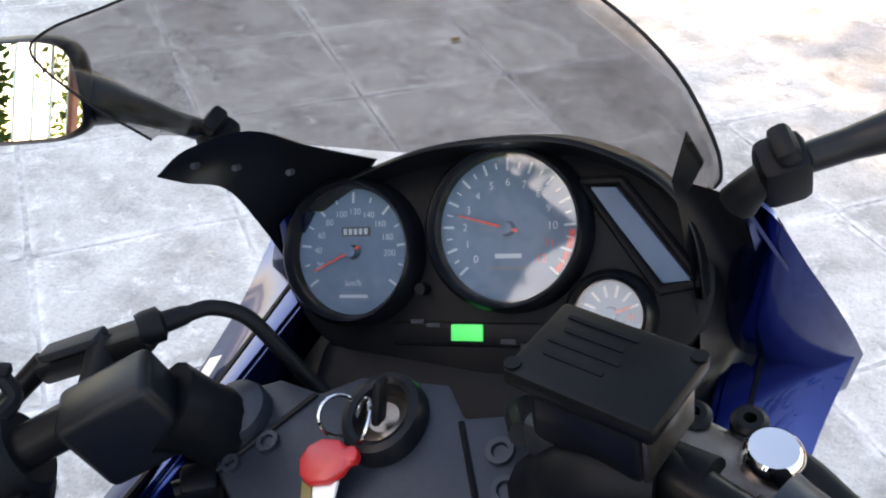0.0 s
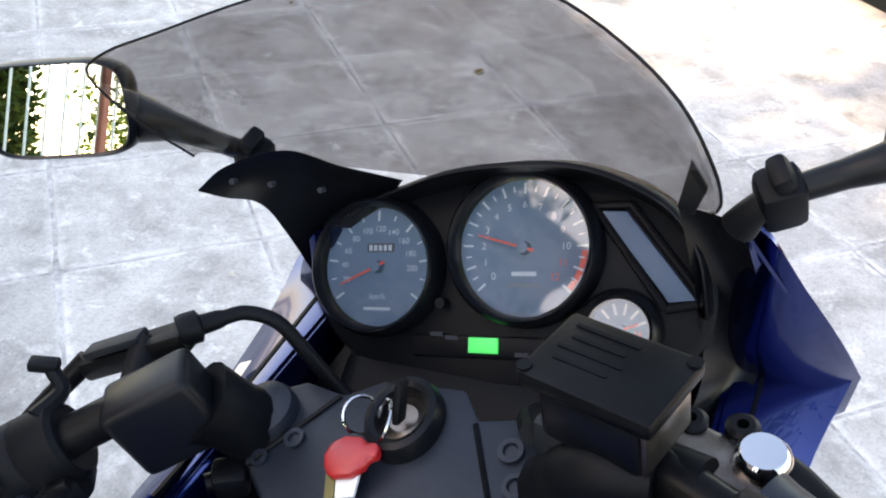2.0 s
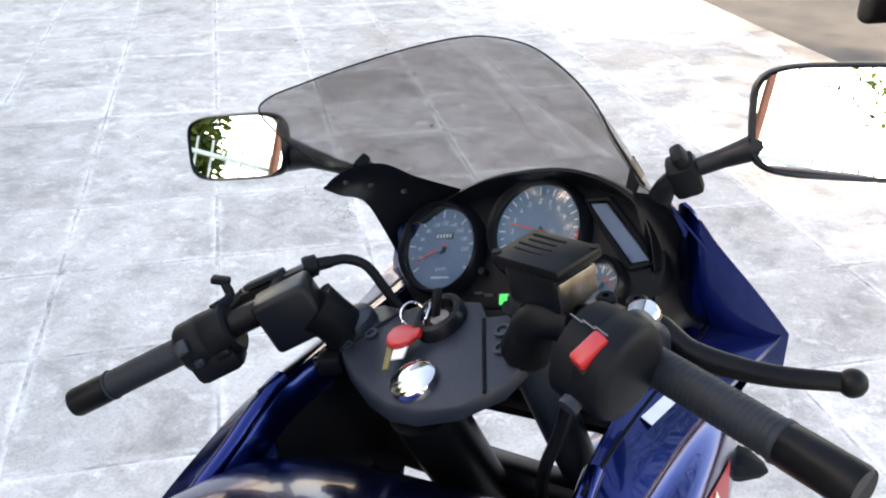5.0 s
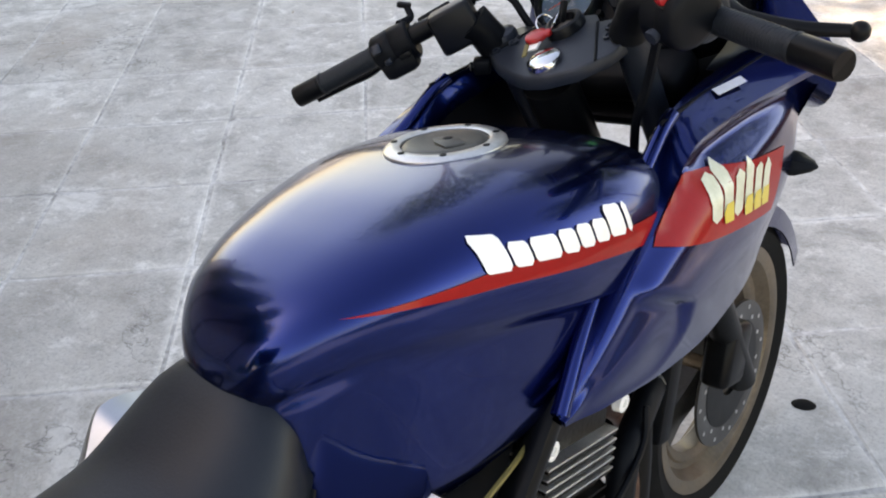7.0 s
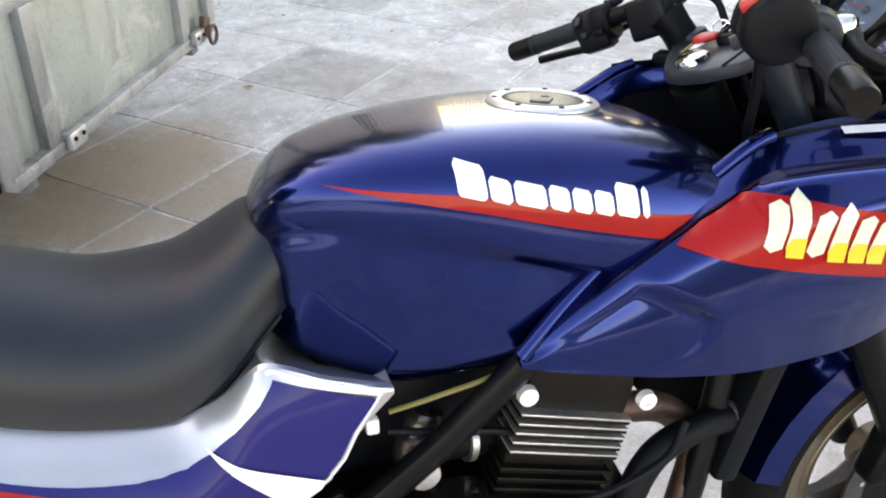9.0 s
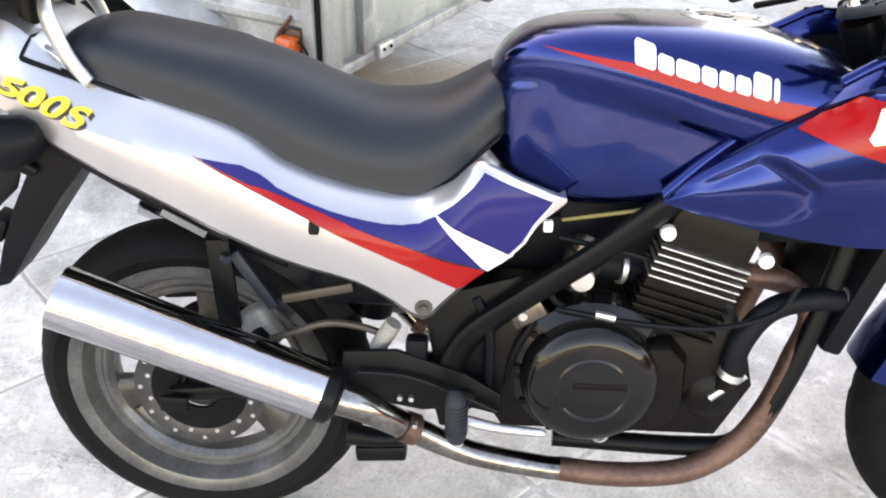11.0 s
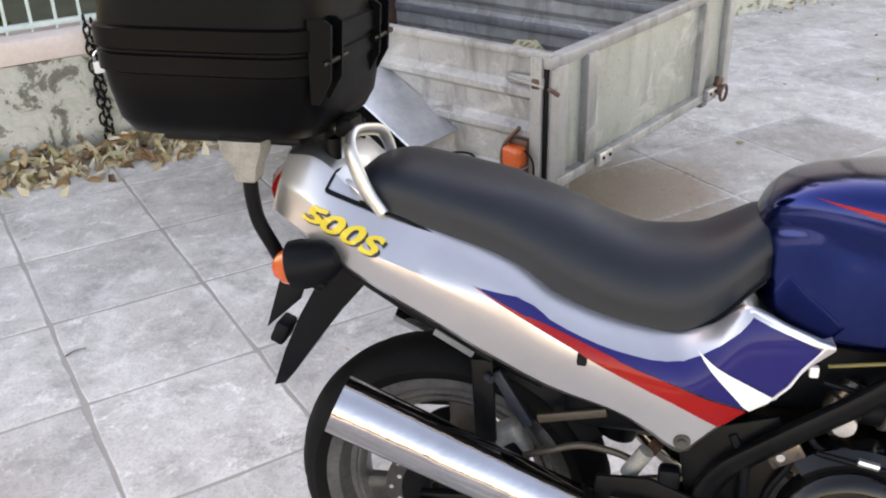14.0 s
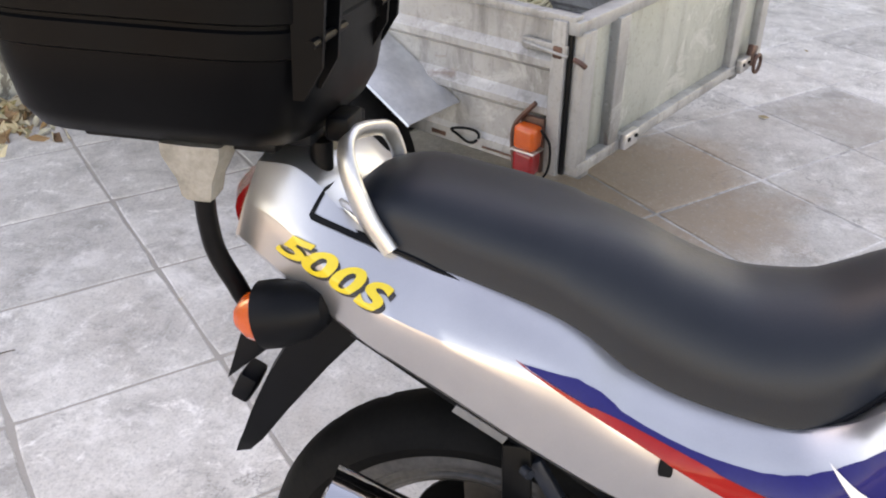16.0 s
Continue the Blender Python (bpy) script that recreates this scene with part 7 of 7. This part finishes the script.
    part("rear_gusset", slab([(0.395, 0.560), (0.470, 0.575), (0.545, 0.600), (0.560, 0.560), (0.500, 0.480), (0.490, 0.360), (0.440, 0.330), (0.420, 0.420)], 0.012, axes((0.176, 0, 0), (0, 1, 0), (1, 0, 0)), 0.003), BLACKPAINT, bike, "black frame gusset behind the engine")
    # frame
    for s in (1, -1):
        q = lambda x, y, z: (CX + s * (x - CX), y, z)
        part("frame_rail", tube([q(0.165, 0.86, 0.80), q(0.182, 0.76, 0.735), q(0.188, 0.66, 0.652), q(0.185, 0.55, 0.565), q(0.178, 0.47, 0.490), q(0.170, 0.44, 0.40), q(0.165, 0.45, 0.33)], 0.030, 14, flat=0.55), BLACKPAINT, bike, "black square-section frame rail")
        part("down_tube", tube([q(0.10, 1.08, 0.84), q(0.13, 1.035, 0.62), q(0.150, 0.985, 0.42), q(0.15, 0.93, 0.30), q(0.13, 0.85, 0.262), q(0.12, 0.62, 0.262)], 0.017, 12), BLACKPAINT, bike, "black frame down tube")
        part("sub_frame", tube([q(0.14, 0.60, 0.70), q(0.12, 0.35, 0.66), q(0.10, 0.05, 0.74)], 0.014, 10), BLACKPAINT, bike)
        part("seat_stay", tube([q(0.15, 0.45, 0.50), q(0.14, 0.30, 0.60), q(0.12, 0.15, 0.66)], 0.013, 10), BLACKPAINT, bike)
        part("swing_arm", tube([q(0.14, 0.46, 0.42), q(0.135, 0.30, 0.385), q(0.11, 0.10, 0.33), q(0.10, -0.04, 0.305)], [0.034, 0.030, 0.026, 0.022], 12, flat=0.65), BLACKPAINT, bike, "black swing arm")
        part("peg_plate", slab([(0.276, 0.470), (0.36, 0.475), (0.47, 0.435), (0.525, 0.40), (0.53, 0.36), (0.47, 0.375), (0.40, 0.365), (0.30, 0.385), (0.27, 0.42)], 0.010, axes(q(0.198 + 0.005 * s, 0, 0), (0, 1, 0), (1, 0, 0)), 0.003), BLACKPAINT, bike, "black foot peg plate")
        part("plate_rib", tube([q(0.212, 0.30, 0.44), q(0.213, 0.38, 0.435), q(0.213, 0.47, 0.40), q(0.212, 0.52, 0.375)], 0.004, 8), BLACKPAINT, bike)
        part("plate_bolt", rod(q(0.20, 0.47, 0.395), q(0.215, 0.47, 0.395), 0.016, seg=16), BLACKPAINT, bike)
        part("chain_tensioner", rbox((0.012, 0.05, 0.03), pose(CX + s * 0.115, -0.03, 0.305), 0.004), BLACKPAINT, bike)
    peg = part("foot_peg", tube([(0.262, 0.455, 0.440), (0.272, 0.455, 0.430), (0.272, 0.457, 0.375), (0.268, 0.457, 0.362)], [0.012, 0.0165, 0.0165, 0.012], 14, 3), GRIPRUB, bike, "ribbed rubber foot peg folded down")
    for z in np.linspace(0.378, 0.428, 8):
        part("peg_rib", rod((0.272, 0.4565, z), (0.272, 0.4565, z + 0.003), 0.0178, seg=14), GRIPRUB, peg)
    part("peg_hinge", rod((0.262, 0.46, 0.362), (0.262, 0.46, 0.345), 0.008, seg=10), ALU, peg)
    part("brake_pedal", tube([(0.235, 0.47, 0.372), (0.245, 0.52, 0.368), (0.25, 0.585, 0.366), (0.25, 0.592, 0.368)], [0.010, 0.0085, 0.007, 0.005], 10), ALU, bike, "aluminium brake pedal")
    part("rear_reservoir", rbox((0.03, 0.035, 0.045), pose(0.185, 0.39, 0.47, 0, 0, 0), 0.008), PLASTIC, bike)
    part("caliper", rbox((0.045, 0.05, 0.075), pose(0.105, 0.125, 0.452, 30, 0, 0), 0.012, 3), BRACKET, bike, "dirty grey rear brake caliper")
    part("caliper_bracket", rbox((0.02, 0.03, 0.055), pose(0.128, 0.135, 0.435, 38, 0, 0), 0.006), BLACKPAINT, bike)
    part("torque_arm", rbox((0.118, 0.010, 0.016), along((0.13, 0.168, 0.519), (0.13, 0.286, 0.547)) @ pose(0.06, 0, 0), 0.003), TANBAR, bike, "tan torque link")
    part("brake_hose", tube([(0.15, 0.150, 0.455), (0.15, 0.190, 0.470), (0.15, 0.244, 0.489), (0.15, 0.300, 0.484), (0.155, 0.345, 0.470)], 0.0062, 8), TANBAR, bike)
    part("pivot_cylinder", rod((0.165, 0.325, 0.455), (0.168, 0.352, 0.505), 0.014, seg=12), BRACKET, bike, "weathered rear master cylinder")
    part("hugger_blade", slab([(-0.110, 0.462), (-0.047, 0.491), (0.036, 0.506), (0.10, 0.51), (0.09, 0.47), (0.014, 0.444), (-0.071, 0.437)], 0.006, axes((0.0, 0, 0), (0, 1, 0), (1, 0, 0)), 0.002), PLASTIC, bike, "black plastic chain guard")
    # bright discs stand in for plate holes with lit ground behind them
    for y, z in ((0.365, 0.391), (0.383, 0.390), (0.348, 0.352), (0.389, 0.338)):
        part("plate_stud", rod((0.200, y, z), (0.2115, y, z), 0.0042, seg=10), ALU, bike)
    part("stand_foot_bar", rbox((0.035, 0.088, 0.03), pose(0.125, 0.325, 0.222, 4, 0, 0), 0.006), BLACKPAINT, bike, "black main stand foot")
    part("shock_link", rbox((0.115, 0.018, 0.020), along((0.13, 0.097, 0.600), (0.13, 0.156, 0.503)) @ pose(0.055, 0, 0), 0.004), CLAMP, bike)
    part("hanger", rbox((0.012, 0.038, 0.16), pose(0.135, 0.078, 0.545, 3, 0, 0), 0.004), BLACKPAINT, bike, "black silencer hanger plate")
    part("hanger_bolt", rod((0.15, 0.085, 0.60), (0.160, 0.095, 0.60), 0.007, seg=12), CLAMP, bike)
    part("shock_absorber", rod((CX, 0.36, 0.70), (CX, 0.30, 0.44), 0.035), BLACKPAINT, bike)
    part("side_stand", tube([(-0.14, 0.50, 0.30), (-0.20, 0.54, 0.15), (-0.262, 0.575, 0.02)], 0.012, 10), BLACKPAINT, bike, "black side stand on the ground")
    part("stand_foot", rbox((0.05, 0.06, 0.008), pose(-0.268, 0.58, 0.0, 0, -5, 0), 0.003), BLACKPAINT, bike)
    part("main_stand", tube([(0.155, 0.40, 0.285), (0.15, 0.34, 0.265), (0.145, 0.27, 0.268)], [0.016, 0.014, 0.02], 10), BLACKPAINT, bike, "raised black main stand")
    part("wiring", tube([(0.185, 0.60, 0.70), (0.188, 0.65, 0.71), (0.185, 0.72, 0.722), (0.17, 0.78, 0.74)], 0.003, 6), OLIVE, bike)
    part("bright_plug", rbox((0.012, 0.014, 0.018), pose(0.192, 0.580, 0.693), 0.003), WHITE_DECAL, bike)
    # silencers and header pipes
    for s in (1, -1):
        q = lambda x, y, z: Vector((CX + s * (x - CX), y, z))
        a, b = q(0.224, -0.127, 0.552), q(0.212, 0.242, 0.400)
        d = (b - a).normalized()
        sil = part("silencer", tube([a, a + d * 0.004, b], [0.0495, 0.0505, 0.0470], 40), SILENCER, bike, "polished chrome silencer", angle=50)
        part("end_plate", lathe([(0.020, -0.002), (0.048, -0.002), (0.048, 0.002), (0.020, 0.002)], axes(a - d * 0.001, (1, 0, 0), -d), 36), STEELPIPE, sil)
        part("tail_pipe", rod(a - d * 0.004, a + d * 0.02, 0.021), RUST, sil)
        part("collar", tube([b - d * 0.002, b + d * 0.018, b + d * 0.028], [0.0485, 0.0480, 0.034], 32), BLACKPAINT, sil, "black silencer collar")
        c = q(0.185, 0.375, 0.318)
        part("link_pipe", tube([b + d * 0.02, b + d * 0.07, c], [0.029, 0.026, 0.023], 20), LINKPIPE, bike, "browned chrome link pipe")
        part("pipe_clamp", tube([q(0.188, 0.368, 0.322), q(0.182, 0.388, 0.310)], 0.027, 16), RUST, bike)
        part("pipe_bend", tube([c, q(0.172, 0.440, 0.276), q(0.168, 0.500, 0.252), q(0.166, 0.600, 0.233), q(0.165, 0.640, 0.229)], [0.023, 0.0215, 0.0205, 0.020, 0.020], 18), LINKPIPE, bike, "dark heat-stained pipe")
        part("header_pipe", tube([q(0.165, 0.630, 0.230), q(0.165, 0.70, 0.223), q(0.162, 0.79, 0.224), q(0.158, 0.86, 0.240), q(0.154, 0.925, 0.292), q(0.148, 0.965, 0.365), q(0.14, 0.99, 0.45), q(0.125, 1.01, 0.52), q(0.11, 0.97, 0.57), q(0.10, 0.90, 0.58)], [0.0205, 0.021, 0.021, 0.021, 0.020, 0.020, 0.020], 18), RUST, bike, "rusty header pipe")


machinery()


# ---------------------------------------------------------------- top case on the rack
def top_case():
    t = thing("top_case", BIKE, "black plastic top case on the luggage rack", "top case")
    cx, cy = 0.012, -0.353

    def ring(hx, hy, z, n=5.0, dy=0.0):
        out = []
        for a in np.linspace(0, 360, 56, endpoint=False):
            s, c = math.sin(radians(a)), math.cos(radians(a))
            out.append(Vector((cx + hx * math.copysign(abs(c) ** (2 / n), c), cy + dy + (hy - 0.009) * math.copysign(abs(s) ** (2 / n), s), z)))
        return out
    tub = part("tub", loft([ring(*r) for r in ((0.13, 0.145, 0.986), (0.172, 0.178, 0.994), (0.190, 0.190, 1.018), (0.203, 0.198, 1.07), (0.208, 0.202, 1.110), (0.208, 0.202, 1.130))]), CASE, t, "black lower tub", angle=50)
    part("rim", loft([ring(*r) for r in ((0.206, 0.200, 1.095), (0.2115, 0.2055, 1.098), (0.2120, 0.2060, 1.124), (0.2085, 0.2025, 1.127), (0.2085, 0.2025, 1.131), (0.2140, 0.2080, 1.134), (0.2145, 0.2085, 1.164), (0.207, 0.201, 1.168))]), CASE, t, "raised rim band", angle=30)
    part("lid", loft([ring(*r) for r in ((0.208, 0.202, 1.155), (0.205, 0.199, 1.21), (0.197, 0.192, 1.26), (0.175, 0.172, 1.295), (0.12, 0.12, 1.312), (0.03, 0.04, 1.316))]), CASE, t, "black domed lid", angle=50)
    # ribs of the hinge on the side towards the seat
    y = cy + 0.193
    for x in (-0.085, 0.165):
        for dx in (-0.026, 0.026):
            part("hinge_rib", loft([[Vector((x + dx + sx * 0.0035, yy, z)) for sx, yy in ((-1, y - 0.02), (1, y - 0.02), (1, yo), (-1, yo))] for z, yo in ((1.055, y - 0.008), (1.090, y + 0.012), (1.172, y + 0.017), (1.180, y + 0.006))]), CASE, t)
        part("hinge_bar", rod((x - 0.06, y + 0.008, 1.118), (x + 0.05, y + 0.008, 1.118), 0.005, seg=8), CASE, t)
    part("foot_clip", rbox((0.06, 0.03, 0.03), pose(0.07, -0.165, 0.995), 0.006), CASE, t)


top_case()


# ---------------------------------------------------------------- paving slabs, last
GRID = pose(0, 0, 0, 0, 0, 40.1)
SIZE, PU, PV = 0.496, -0.157, -0.113
_shapes = []
_rng = np.random.default_rng(5)
for _k in range(8):
    bm = bmesh.new()
    n = 6
    h = SIZE / 2 - 0.0032
    top = []
    for i in range(4 * n):
        e, f = divmod(i, n)
        a, b = ((-1, -1), (1, -1), (1, 1), (-1, 1))[e], ((1, -1), (1, 1), (-1, 1), (-1, -1))[e]
        p = Vector(a).lerp(Vector(b), f / n) * h
        j = 0.0022 if f else 0.005
        top.append(Vector((p.x - math.copysign(abs(_rng.normal(0, j)), p.x), p.y - math.copysign(abs(_rng.normal(0, j)), p.y), 0)))
    tilt = _rng.normal(0, 0.0010, 2)
    z = lambda p: float(p.x * tilt[0] + p.y * tilt[1])
    r0 = [bm.verts.new((p.x * 0.984, p.y * 0.984, z(p))) for p in top]
    r1 = [bm.verts.new((p.x, p.y, z(p) - 0.0028)) for p in top]
    r2 = [bm.verts.new((p.x, p.y, -0.02)) for p in top]
    for a, b in ((r0, r1), (r1, r2)):
        for i in range(4 * n):
            bm.faces.new((a[i], b[i], b[(i + 1) % (4 * n)], a[(i + 1) % (4 * n)]))
    bm.faces.new(r0)
    me = mesh_of(bm, False)
    me.materials.append(CONCRETE)
    _shapes.append(me)
_inv = STREET.inverted() @ GRID
_near, _far = [], []
for i in range(-34, 34):
    for j in range(-34, 60):
        c = Vector((PU + (i + 0.5) * SIZE, PV + (j + 0.5) * SIZE, 0))
        q = _inv @ c
        if -3.48 < q.y < 2.95 and -12 < q.x < 20:
            w = GRID @ c
            (_near if -2.6 < q.x < 9.0 and len(_near) < 302 else _far).append((c, q))
for k, (c, q) in enumerate(_near):
    o = new("slab", _shapes[k % 8])
    o.matrix_basis = GRID @ Matrix.Translation(c + Vector((0, 0, 0.0006 * math.sin(k * 12.9)))) @ Matrix.Rotation(math.pi / 2 * (k * 7 % 4), 4, "Z")
    o.parent = pavement
verts, faces = [], []
for k, (c, q) in enumerate(_far):
    me = _shapes[k % 8]
    mm = GRID @ Matrix.Translation(c) @ Matrix.Rotation(math.pi / 2 * (k * 7 % 4), 4, "Z")
    b0 = len(verts)
    verts += [mm @ v.co for v in me.vertices]
    faces += [tuple(b0 + v for v in p.vertices) for p in me.polygons]
me = bpy.data.meshes.new("slabs")
me.from_pydata(verts, [], faces)
me.materials.append(CONCRETE)
far = new("outer_slabs", me)
far.parent = pavement
tagged(far, "", "", kind="stuff")
